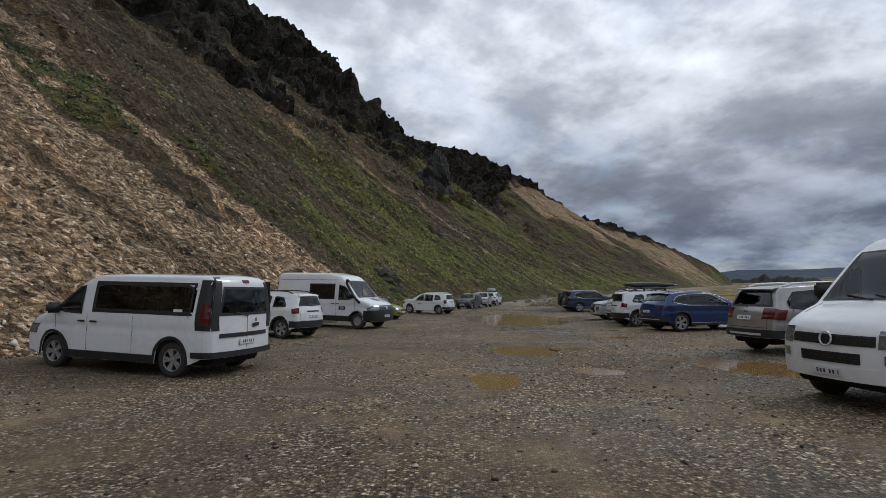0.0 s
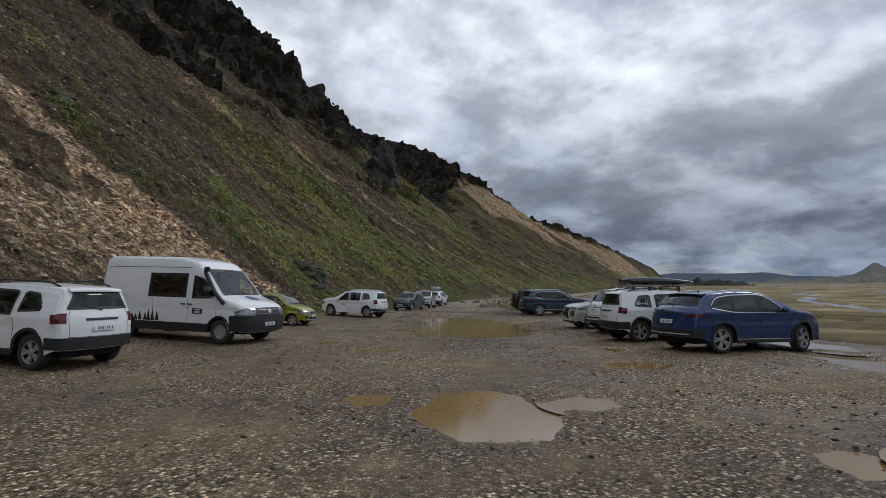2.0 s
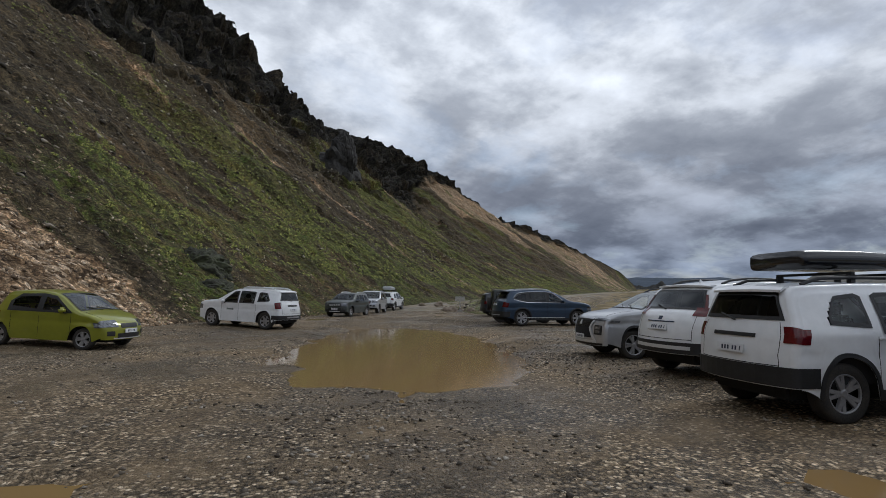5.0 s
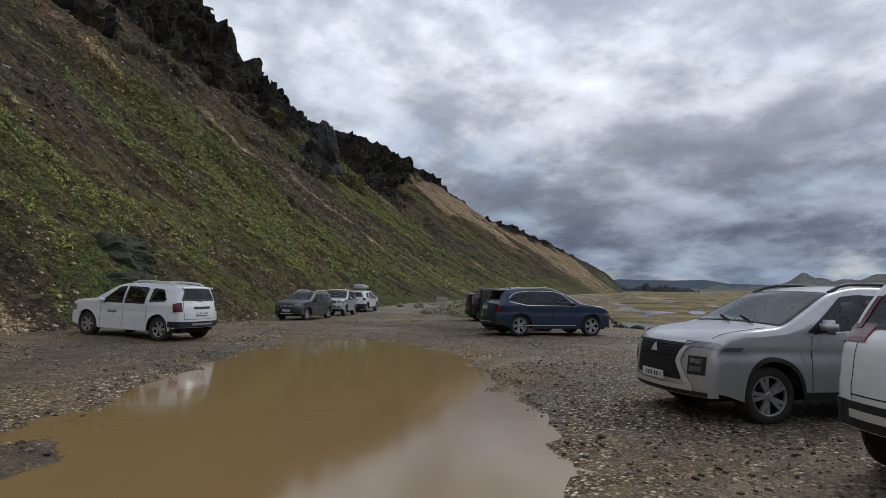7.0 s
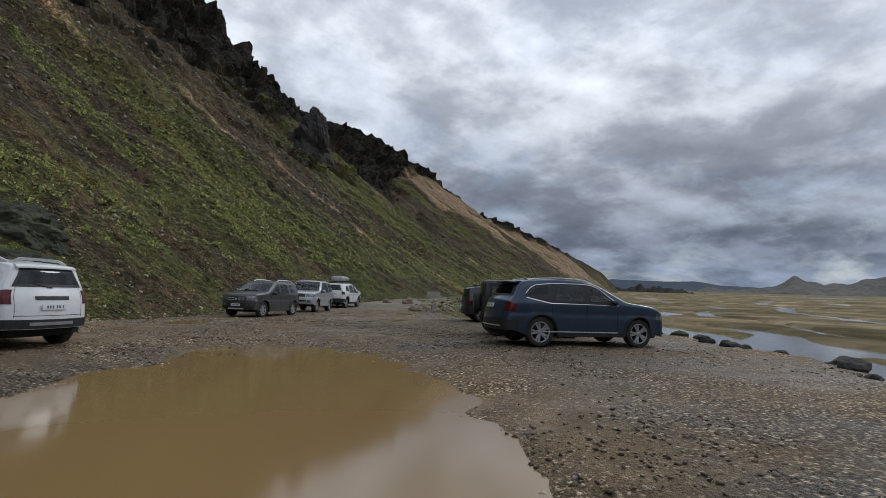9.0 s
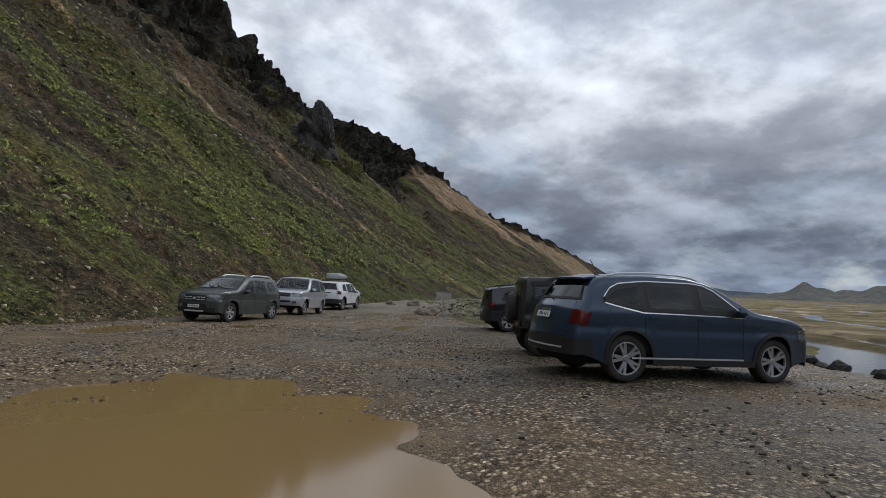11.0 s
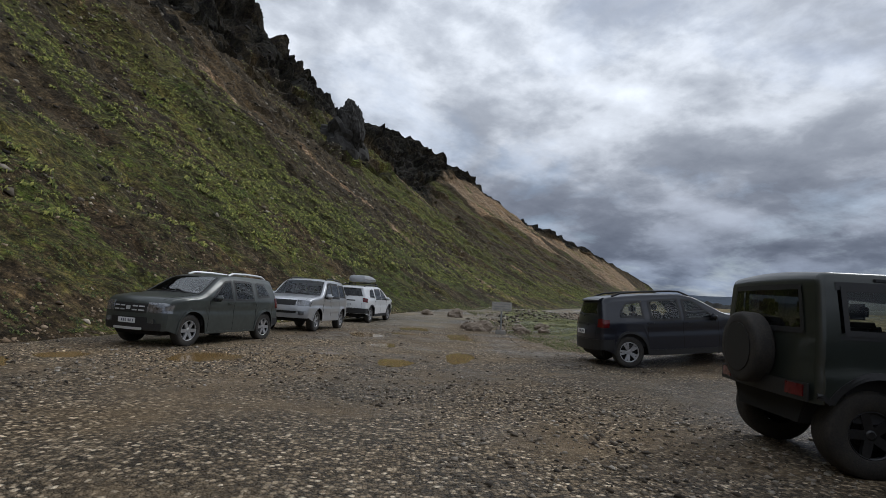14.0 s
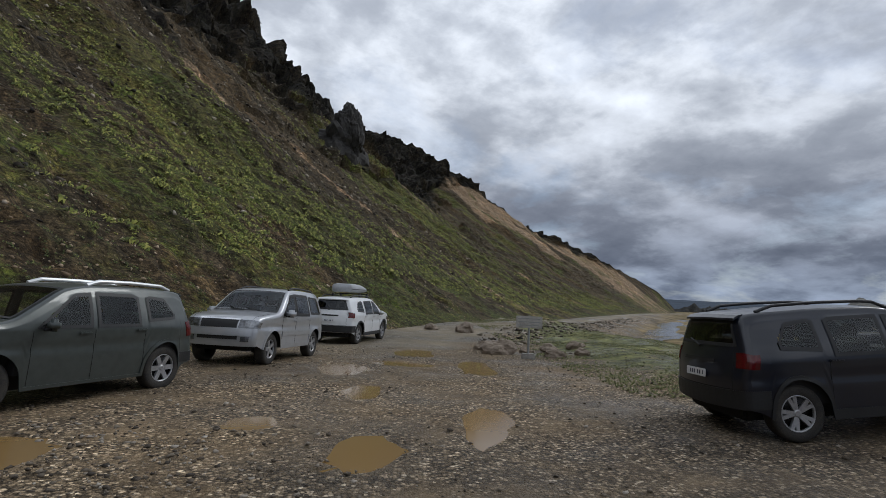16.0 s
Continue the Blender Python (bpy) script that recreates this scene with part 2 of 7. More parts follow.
def ground_material():
    m = bpy.data.materials.new("wet_gravel_ground")
    m.use_nodes = True
    nt = m.node_tree
    N, L = nt.nodes.new, nt.links.new
    b = nt.nodes["Principled BSDF"]
    co = N("ShaderNodeTexCoord")

    def nz(scale, detail=6, rough=0.6):
        n = N("ShaderNodeTexNoise")
        n.inputs["Scale"].default_value, n.inputs["Detail"].default_value, n.inputs["Roughness"].default_value = scale, detail, rough
        L(co.outputs["Object"], n.inputs["Vector"])
        return n.outputs["Fac"]

    def rampn(fac, stops):
        r = N("ShaderNodeValToRGB")
        fill_ramp(r, stops)
        L(fac, r.inputs[0])
        return r.outputs[0]

    def mix(fac, a, bb, blend="MIX"):
        x = N("ShaderNodeMix")
        x.data_type, x.blend_type = "RGBA", blend
        if isinstance(fac, float):
            x.inputs["Factor"].default_value = fac
        else:
            L(fac, x.inputs["Factor"])
        L(a, x.inputs["A"]), L(bb, x.inputs["B"])
        return x.outputs["Result"]

    vor = N("ShaderNodeTexVoronoi")
    vor.inputs["Scale"].default_value = 27.0
    L(co.outputs["Object"], vor.inputs["Vector"])
    vor2 = N("ShaderNodeTexVoronoi")
    vor2.inputs["Scale"].default_value = 62.0
    L(co.outputs["Object"], vor2.inputs["Vector"])
    hue = N("ShaderNodeSeparateColor")
    L(vor.outputs["Color"], hue.inputs[0])
    stones = rampn(hue.outputs[0], [(0.0, (0.026, 0.020, 0.014)), (0.4, (0.070, 0.053, 0.036)), (0.76, (0.135, 0.104, 0.072)), (0.93, (0.25, 0.20, 0.148)), (1.0, (0.40, 0.34, 0.27))])
    dirt = rampn(nz(1.3, 10, 0.7), [(0.3, (0.040, 0.028, 0.018)), (0.5, (0.078, 0.057, 0.036)), (0.7, (0.14, 0.105, 0.070))])
    # shade between the pebbles, painted in: cell middles lighter, rims dark
    gap_shade = rampn(vor.outputs["Distance"], [(0.0, (1.25, 1.25, 1.25)), (0.35, (1.0, 1.0, 1.0)), (0.75, (0.28, 0.28, 0.28))])
    stones = mix(1.0, stones, gap_shade, "MULTIPLY")
    patch = rampn(nz(0.45, 8, 0.7), [(0.38, (0.15, 0.15, 0.15)), (0.54, (1, 1, 1))])
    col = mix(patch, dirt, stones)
    # grass on the mound and moss on the plain come with the zone attribute
    at = N("ShaderNodeAttribute")
    at.attribute_name = "zone"
    zs = N("ShaderNodeSeparateColor")
    L(at.outputs["Color"], zs.inputs[0])
    sand = rampn(nz(0.06, 9, 0.65), [(0.34, (0.036, 0.031, 0.019)), (0.48, (0.082, 0.067, 0.042)), (0.56, (0.115, 0.092, 0.060)), (0.68, (0.20, 0.165, 0.115))])
    moss = rampn(nz(2.2, 8), [(0.35, (0.024, 0.024, 0.012)), (0.5, (0.060, 0.064, 0.024)), (0.62, (0.095, 0.098, 0.036)), (0.75, (0.17, 0.15, 0.07))])
    cut = N("ShaderNodeMath")
    cut.operation = "MULTIPLY_ADD"
    cut.use_clamp = True
    cut.inputs[1].default_value, cut.inputs[2].default_value = 5.0, -1.7
    g = N("ShaderNodeMath")
    g.operation = "MULTIPLY"
    L(zs.outputs[1], g.inputs[0])
    L(rampn(nz(0.8, 8, 0.7), [(0.3, (0.3, 0.3, 0.3)), (0.62, (1, 1, 1))]), g.inputs[1])
    L(g.outputs[0], cut.inputs[0])
    col = mix(zs.outputs[0], col, sand)
    col = mix(cut.outputs[0], col, moss)
    track = rampn(nz(0.7, 8, 0.65), [(0.3, (0.062, 0.053, 0.042)), (0.6, (0.105, 0.090, 0.070))])
    col = mix(zs.outputs[2], col, track)
    col = mix(1.0, col, rampn(nz(0.16, 7, 0.6), [(0.36, (1.35, 1.35, 1.28)), (0.5, (2.12, 2.08, 1.90)), (0.64, (2.85, 2.72, 2.36))]), "MULTIPLY")
    L(col, b.inputs["Base Color"])
    rr = rampn(nz(0.32, 7, 0.65), [(0.36, (0.30, 0.30, 0.30)), (0.46, (0.56, 0.56, 0.56)), (0.6, (0.85, 0.85, 0.85))])
    dry = N("ShaderNodeRGB")
    dry.outputs[0].default_value = (0.95, 0.95, 0.95, 1)
    L(mix(zs.outputs[0], rr, dry.outputs[0]), b.inputs["Roughness"])
    sp = N("ShaderNodeMath")
    sp.operation = "MULTIPLY_ADD"
    sp.inputs[1].default_value, sp.inputs[2].default_value = -0.18, 0.21
    L(zs.outputs[0], sp.inputs[0]), L(sp.outputs[0], b.inputs["Specular IOR Level"])
    hs = N("ShaderNodeMath")
    hs.operation = "ADD"
    L(vor.outputs["Distance"], hs.inputs[0]), L(vor2.outputs["Distance"], hs.inputs[1])
    bp = N("ShaderNodeBump")
    bp.invert = True
    bp.inputs["Strength"].default_value, bp.inputs["Distance"].default_value = 0.8, 0.022
    L(hs.outputs[0], bp.inputs["Height"]), L(bp.outputs[0], b.inputs["Normal"])
    return m


def stretch(lo, hi, step, far, grow=1.18, grow_up=1.18):
    """Even steps between lo and hi, growing outside to far."""
    mid = list(np.arange(lo, hi + 1e-6, step))
    up, d = [], step
    while (up[-1] if up else mid[-1]) < far[1]:
        d = min(d * (grow_up if d < 6 else 1.16), 160)
        up.append((up[-1] if up else mid[-1]) + d)
    down, d = [], step
    while (down[-1] if down else mid[0]) > far[0]:
        d = min(d * grow, 160)
        down.append((down[-1] if down else mid[0]) - d)
    return down[::-1] + mid + up


def zone_attribute(me, values):
    at = me.color_attributes.new("zone", "FLOAT_COLOR", "POINT")
    at.data.foreach_set("color", np.array(values, float).ravel())


def build_ground():
    xs, ys = stretch(-9, 22, 0.28, (-2200, 3600), 1.16, 1.028), stretch(-3, 76, 0.28, (-1500, 3600), 1.14, 1.06)
    verts, zone = [], []
    for y in ys:
        for x in xs:
            d = math.hypot(x, y - 20)
            verts.append((x, y, land(x, y)))
            side = ramp01(x, bank_x(y), bank_x(y) + 2.5)
            far = ramp01(d, 130, 260)
            grass = ramp01(x, 10.0, 12.0) * (1 - ramp01(x, 19, 23)) * ramp01(y, 53, 58) * (1 - ramp01(y, 100, 140)) * 0.9
            grass = max(grass, 0.55 * side * ramp01(fbm(x * 0.03, y * 0.012, 4.0, 4), -0.05, 0.25))
            road = 0.0
            if y > 44 and d < 420 and x < 260:
                i = int(np.argmin((FOOT_LINE[:, 0] - x) ** 2 + (FOOT_LINE[:, 1] - y) ** 2))
                gap = math.hypot(FOOT_LINE[i, 0] - x, FOOT_LINE[i, 1] - y)
                road = (1 - ramp01(gap, 4.6, 6.0)) * ramp01(y, 56, 66)
            zone.append((max(side, far) * (1 - road), grass * (1 - road), road, 1))
    w = len(xs)
    faces = [(j * w + i, j * w + i + 1, (j + 1) * w + i + 1, (j + 1) * w + i) for j in range(len(ys) - 1) for i in range(w - 1)]
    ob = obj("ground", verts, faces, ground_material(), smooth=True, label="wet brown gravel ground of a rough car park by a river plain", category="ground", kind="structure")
    zone_attribute(ob.data, zone)


build_ground()


def water_material(name, base, rough, ripple, scale):
    m = mat(name, base, rough, spec=0.6)
    nt = m.node_tree
    N, L = nt.nodes.new, nt.links.new
    co, n, bp = N("ShaderNodeTexCoord"), N("ShaderNodeTexNoise"), N("ShaderNodeBump")
    n.inputs["Scale"].default_value, n.inputs["Detail"].default_value = scale, 3
    bp.inputs["Strength"].default_value, bp.inputs["Distance"].default_value = ripple, 0.02
    L(co.outputs["Object"], n.inputs["Vector"]), L(n.outputs["Fac"], bp.inputs["Height"]), L(bp.outputs[0], nt.nodes["Principled BSDF"].inputs["Normal"])
    return m


MUD = water_material("muddy_water", (0.245, 0.155, 0.062), 0.10, 0.05, 3.0)
RIVER = water_material("river_water", (0.15, 0.13, 0.10), 0.10, 0.35, 2.5)
for px, py, a, b, turn, depth in PUDDLES:
    level = land(px, py) + 0.58 * depth
    ring = [(px + 1.5 * (a * math.cos(u) * math.cos(radians(turn)) - b * math.sin(u) * math.sin(radians(turn))),
             py + 1.5 * (a * math.cos(u) * math.sin(radians(turn)) + b * math.sin(u) * math.cos(radians(turn))), level) for u in np.linspace(0, 2 * math.pi, 40, endpoint=False)]
    obj("puddle", ring, [list(range(40))], MUD, label="puddle of still muddy brown water in the gravel", category="puddle", kind="structure")


def build_river():
    # broad shallow water behind the bank; gravel bars rise through it
    verts, faces = [], []
    rows = np.r_[np.arange(-60, 120, 12), np.geomspace(130, 900, 12)]
    for y in rows:
        x0 = bank_x(y) + 0.8
        for k, wdt in enumerate((0, 12, 40, 120, 400)):
            x = x0 + wdt
            verts.append((x, y, -0.70 + 0.02 * max(0.0, math.hypot(x, y - 20) - 90)))
    for j in range(len(rows) - 1):
        for k in range(4):
            a = j * 5 + k
            faces.append((a, a + 1, a + 6, a + 5))
    obj("water", verts, faces, RIVER, label="shallow grey braided river water on the plain", category="river", kind="structure")


build_river()


# ---- the slope ----
def slope_point(s, q):
    """A point of the mountainside: s along the foot, q from the foot (0) to the ridge (1) and over it."""
    fx, fy, nx, ny = foot_at(s)
    u, top = np.interp(s, RIDGE_A[:, 0], RIDGE_A[:, 1]), np.interp(s, RIDGE_A[:, 0], RIDGE_A[:, 2])
    base = land(fx, fy, False)
    d = q * u
    z = base + (top - base) * (min(q, 1.0) ** (1.10 + 0.22 * ramp01(s, 130, 200) * (1 - ramp01(s, 290, 345))) if q > 0 else q * 0.8) - max(q - 1, 0) * u * 0.35
    return fx + nx * d, fy + ny * d, z, d, u, top, nx, ny


def slope_shape(s, q):
    x, y, z, d, u, top, nx, ny = slope_point(s, q)
    size = ramp01(top, 8, 60)
    rise = ramp01(d, 0, 25)
    gully = fbm(s * 0.055, d * 0.012, 11.0, 4)
    bumps = fbm(s * 0.16, d * 0.14, 2.0, 5)
    grain = fbm(s * 0.9, d * 0.9, 6.0, 3)
    rocky = ramp01(q + 0.20 * fbm(s * 0.03, d * 0.02, 21.0, 3) - 0.05 * ramp01(s, 230, 300) - 0.14 * ramp01(s, 305, 340) - 0.14 * ramp01(s, 362, 385) + 0.09 * (1 - ramp01(s, 280, 310)), 0.46, 0.64) * (1 - ramp01(q, 1.05, 1.3))
    # outcrops lower down
    rocky = max(rocky, 0.85 * ramp01(fbm(s * 0.05, d * 0.055, 91.0, 4), 0.16, 0.30) * ramp01(q, 0.26, 0.42) * (1 - ramp01(s, 275, 300)) * ramp01(s, 120, 150))
    crag = abs(fbm(s * 0.075, d * 0.06, 31.0, 5))
    # cliff bands: steep faces with benches above them
    step = d / 15 + 1.5 * fbm(s * 0.035, d * 0.03, 95.0, 4) + 0.35 * fbm(s * 0.2, d * 0.2, 96.0, 3)
    saw = step - math.floor(step)
    band = ramp01(saw, 0.0, 0.14) - saw
    teeth = abs(fbm(s * 0.22, 3.0, 41.0, 4))
    h = size * (rise * (2.0 * gully + 1.0 * bumps) + 0.30 * grain * ramp01(d, 0, 3)) + 0.06 * grain
    h += size * rocky * (1 - 0.45 * ramp01(q, 0.88, 0.98)) * (5.0 * (crag - 0.26) + 6.0 * (band - 0.36) + 2.2 * bumps + 1.6 * fbm(s * 0.3, d * 0.25, 33.0, 4))
    h += size * ramp01(q, 0.9, 0.98) * (1 - ramp01(q, 1.02, 1.1)) * 2.4 * (teeth - 0.40)
    # pushed out along the slope's own normal
    return (x - nx * h * 0.58, y - ny * h * 0.58, z + h * 0.8), rocky, gully, bumps


def slope_zones(s, q, d, rocky, gully, bumps):
    wob = 9 * fbm(s * 0.05, d * 0.05, 51.0, 4)
    # the tan scree lies behind the first cars, and leans back up the slope; a second bare band lies far along
    edge = 98 - 0.17 * d + wob
    scree = 1 - ramp01(s, edge - 3, edge + 3)
    scree = max(scree, 0.9 * ramp01(fbm(s * 0.11, d * 0.008, 61.0, 3), 0.12, 0.3) * ramp01(s, 96, 112) * (1 - ramp01(s, 235, 275)) * 0.8)
    # strips of soil and plants run down through the scree
    strip = scree * ramp01(fbm(s * 0.11, d * 0.020, 83.0, 4) + 0.2 * fbm(s * 0.4, d * 0.3, 84.0, 3), 0.04, 0.20) * ramp01(d, 4, 14)
    scree *= 1 - 0.8 * strip
    c = 374 - 0.42 * d
    far_band = ramp01(s + wob, c - 30, c - 14) * (1 - 0.7 * ramp01(s + wob, c + 45, c + 95))
    tan = max(scree * (0.72 + 0.5 * gully), far_band * (0.66 + 1.2 * fbm(s * 0.09, d * 0.02, 81.0, 3)))
    green = ramp01(0.95 * fbm(s * 0.075, d * 0.009, 71.0, 4) + 0.55 * fbm(s * 0.3, d * 0.10, 75.0, 4) + 0.06 - 0.0030 * d, -0.06, 0.40)
    green *= ramp01(s, edge - 6, edge + 8) * (1 - 0.45 * ramp01(s, 280, 350)) * (1 - ramp01(d, 36, 66) * (1 - ramp01(s, 165, 225)))
    green = max(green, (0.52 + 0.6 * bumps) * ramp01(s, edge, edge + 6) * (1 - ramp01(d, 10, 26)))
    green *= 1 - 0.5 * ramp01(d, 16, 38) * (1 - ramp01(s, 150, 185))
    green = max(green, 0.62 * strip * ramp01(d, 10, 24))
    streak = ramp01(s - (70 - 0.12 * d) + wob * 0.6, -5, 2) * (1 - ramp01(s - (78 - 0.12 * d) + wob * 0.6, 0, 6))
    green = max(green, 0.8 * streak * ramp01(d, 10, 22))
    return (min(max(tan * (1 - rocky), 0), 1), min(max(green * (1 - 0.6 * rocky), 0), 1), rocky, 1)


def slope_material():
    m = bpy.data.materials.new("mountainside")
    m.use_nodes = True
    nt = m.node_tree
    N, L = nt.nodes.new, nt.links.new
    b = nt.nodes["Principled BSDF"]
    co, at, zs = N("ShaderNodeTexCoord"), N("ShaderNodeAttribute"), N("ShaderNodeSeparateColor")
    at.attribute_name = "zone"
    L(at.outputs["Color"], zs.inputs[0])

    def nz(scale, detail=6, rough=0.6, src=co.outputs["Object"]):
        n = N("ShaderNodeTexNoise")
        n.inputs["Scale"].default_value, n.inputs["Detail"].default_value, n.inputs["Roughness"].default_value = scale, detail, rough
        L(src, n.inputs["Vector"])
        return n.outputs["Fac"]

    def rampn(fac, stops):
        r = N("ShaderNodeValToRGB")
        fill_ramp(r, stops)
        L(fac, r.inputs[0])
        return r.outputs[0]

    def mix(fac, a, bb):
        x = N("ShaderNodeMix")
        x.data_type = "RGBA"
        L(fac, x.inputs["Factor"]), L(a, x.inputs["A"]), L(bb, x.inputs["B"])
        return x.outputs["Result"]

    def edge(zone, noise_out, soft=4.0):
        """The zone's border, broken up by noise."""
        a = N("ShaderNodeMath")
        a.operation = "ADD"
        L(zone, a.inputs[0]), L(noise_out, a.inputs[1])
        c = N("ShaderNodeMath")
        c.operation, c.use_clamp = "MULTIPLY_ADD", True
        c.inputs[1].default_value, c.inputs[2].default_value = soft, -soft * 1.0 + 0.5
        L(a.outputs[0], c.inputs[0])
        return c.outputs[0]

    fl = N("ShaderNodeAttribute")
    fl.attribute_name = "flow"

    def streak(sx, sy, scale, detail, rough, off=0.0):
        mp = N("ShaderNodeMapping")
        mp.inputs["Scale"].default_value, mp.inputs["Location"].default_value = (sx, sy, 1), (off, off * 0.3, off)
        L(fl.outputs["Vector"], mp.inputs[0])
        return nz(scale, detail, rough, mp.outputs[0])

    def lerp(a, bb, k):
        m1, m2 = N("ShaderNodeMath"), N("ShaderNodeMath")
        m1.operation, m2.operation = "MULTIPLY", "MULTIPLY_ADD"
        m1.inputs[1].default_value, m2.inputs[1].default_value = 1 - k, k
        L(a, m1.inputs[0]), L(bb, m2.inputs[0]), L(m1.outputs[0], m2.inputs[2])
        return m2.outputs[0]

    vor = N("ShaderNodeTexVoronoi")
    vor.inputs["Scale"].default_value = 4.2
    L(co.outputs["Object"], vor.inputs["Vector"])
    hue = N("ShaderNodeSeparateColor")
    L(vor.outputs["Color"], hue.inputs[0])
    scree = rampn(hue.outputs[0], [(0.0, (0.085, 0.056, 0.034)), (0.4, (0.22, 0.150, 0.090)), (0.75, (0.36, 0.260, 0.165)), (1.0, (0.56, 0.45, 0.33))])
    soil = rampn(lerp(nz(2.6, 12, 0.8), streak(0.8, 0.10, 1.0, 8, 0.65), 0.45), [(0.36, (0.017, 0.012, 0.007)), (0.48, (0.050, 0.038, 0.022)), (0.58, (0.106, 0.083, 0.048)), (0.72, (0.22, 0.178, 0.115))])
    green = rampn(lerp(nz(2.8, 12, 0.8), streak(0.5, 0.06, 1.0, 8, 0.65, 4.0), 0.4), [(0.34, (0.013, 0.012, 0.006)), (0.44, (0.042, 0.042, 0.015)), (0.52, (0.094, 0.092, 0.028)), (0.62, (0.22, 0.20, 0.06))])
    rock = rampn(nz(0.5, 12, 0.76), [(0.34, (0.006, 0.005, 0.005)), (0.46, (0.017, 0.015, 0.013)), (0.55, (0.030, 0.028, 0.020)), (0.66, (0.052, 0.045, 0.036)), (0.8, (0.09, 0.085, 0.07))])
    col = mix(edge(zs.outputs[0], lerp(nz(0.5, 9, 0.7), streak(0.6, 0.05, 1.0, 6, 0.6, 9.0), 0.6), 6.0), soil, scree)
    # plants grow in clumps, some of a fresher green
    fresh = N("ShaderNodeRGB")
    fresh.outputs[0].default_value = (0.075, 0.118, 0.018, 1)
    green = mix(rampn(lerp(nz(0.22, 5, 0.7), nz(1.9, 5, 0.7), 0.5), [(0.50, (0, 0, 0)), (0.60, (0.75, 0.75, 0.75))]), green, fresh.outputs[0])
    sod = edge(zs.outputs[1], lerp(nz(1.1, 10, 0.8), streak(0.5, 0.04, 1.0, 9, 0.7, 2.0), 0.6), 7.0)
    tuft = N("ShaderNodeMath")
    tuft.operation = "MULTIPLY"
    L(sod, tuft.inputs[0]), L(rampn(nz(1.7, 7, 0.8), [(0.42, (0.12, 0.12, 0.12)), (0.53, (1, 1, 1))]), tuft.inputs[1])
    col = mix(tuft.outputs[0], col, green)
    col = mix(edge(zs.outputs[2], nz(0.2, 8, 0.7)), col, rock)

    def times(a, bb):
        x = N("ShaderNodeMix")
        x.data_type, x.blend_type = "RGBA", "MULTIPLY"
        x.inputs["Factor"].default_value = 1.0
        L(a, x.inputs["A"]), L(bb, x.inputs["B"])
        return x.outputs["Result"]

    # stones and tufts too small to model, and ochre and grey runs of debris
    col = times(col, rampn(nz(7.0, 8, 0.85), [(0.38, (0.22, 0.22, 0.23)), (0.5, (0.80, 0.80, 0.80)), (0.62, (1.95, 1.9, 1.8))]))
    col = times(col, rampn(nz(1.9, 7, 0.85), [(0.38, (0.32, 0.31, 0.30)), (0.5, (1.02, 1.02, 1.02)), (0.62, (1.95, 1.92, 1.86))]))
    col = times(col, rampn(streak(0.16, 0.02, 1.0, 8, 0.7, 15.0), [(0.36, (0.66, 0.66, 0.62)), (0.5, (1.0, 1.0, 1.0)), (0.64, (1.40, 1.22, 1.02))]))
    L(col, b.inputs["Base Color"])
    b.inputs["Roughness"].default_value, b.inputs["Specular IOR Level"].default_value = 0.92, 0.15
    bp, bp2 = N("ShaderNodeBump"), N("ShaderNodeBump")
    bp.inputs["Strength"].default_value, bp.inputs["Distance"].default_value = 0.8, 0.5
    L(nz(0.6, 12, 0.75), bp.inputs["Height"])
    bp2.invert = True
    bp2.inputs["Strength"].default_value, bp2.inputs["Distance"].default_value = 0.6, 0.10
    L(vor.outputs["Distance"], bp2.inputs["Height"]), L(bp.outputs[0], bp2.inputs["Normal"]), L(bp2.outputs[0], b.inputs["Normal"])
    return m


def build_slope():
    ss = np.r_[np.arange(20, 60, 2.0), np.arange(60, 150, 0.55), np.arange(150, 260, 0.9), np.arange(260, 477, 1.3)]
    qs = np.r_[np.linspace(-0.012, 0.12, 44), np.linspace(0.125, 0.55, 110), np.linspace(0.555, 1.03, 130), np.linspace(1.06, 1.6, 8)]
    verts, zone, flow = [], [], []
    for s in ss:
        for q in qs:
            p, rocky, gully, bumps = slope_shape(s, q)
            d = q * np.interp(s, RIDGE_A[:, 0], RIDGE_A[:, 1])
            verts.append(p)
            flow.append((s, d, 0))
            zone.append(slope_zones(s, q, d, rocky, gully, bumps))
    w = len(qs)
    faces = [(j * w + i, j * w + i + 1, (j + 1) * w + i + 1, (j + 1) * w + i) for j in range(len(ss) - 1) for i in range(w - 1)]
    ob = obj("mountain_slope", verts, faces, slope_material(), smooth=False, label="steep mountainside of tan scree, green moss and dark lava crags", category="mountain", kind="structure")
    zone_attribute(ob.data, zone)
    fl = ob.data.attributes.new("flow", "FLOAT_VECTOR", "POINT")
    fl.data.foreach_set("vector", np.array(flow, float).ravel())


build_slope()


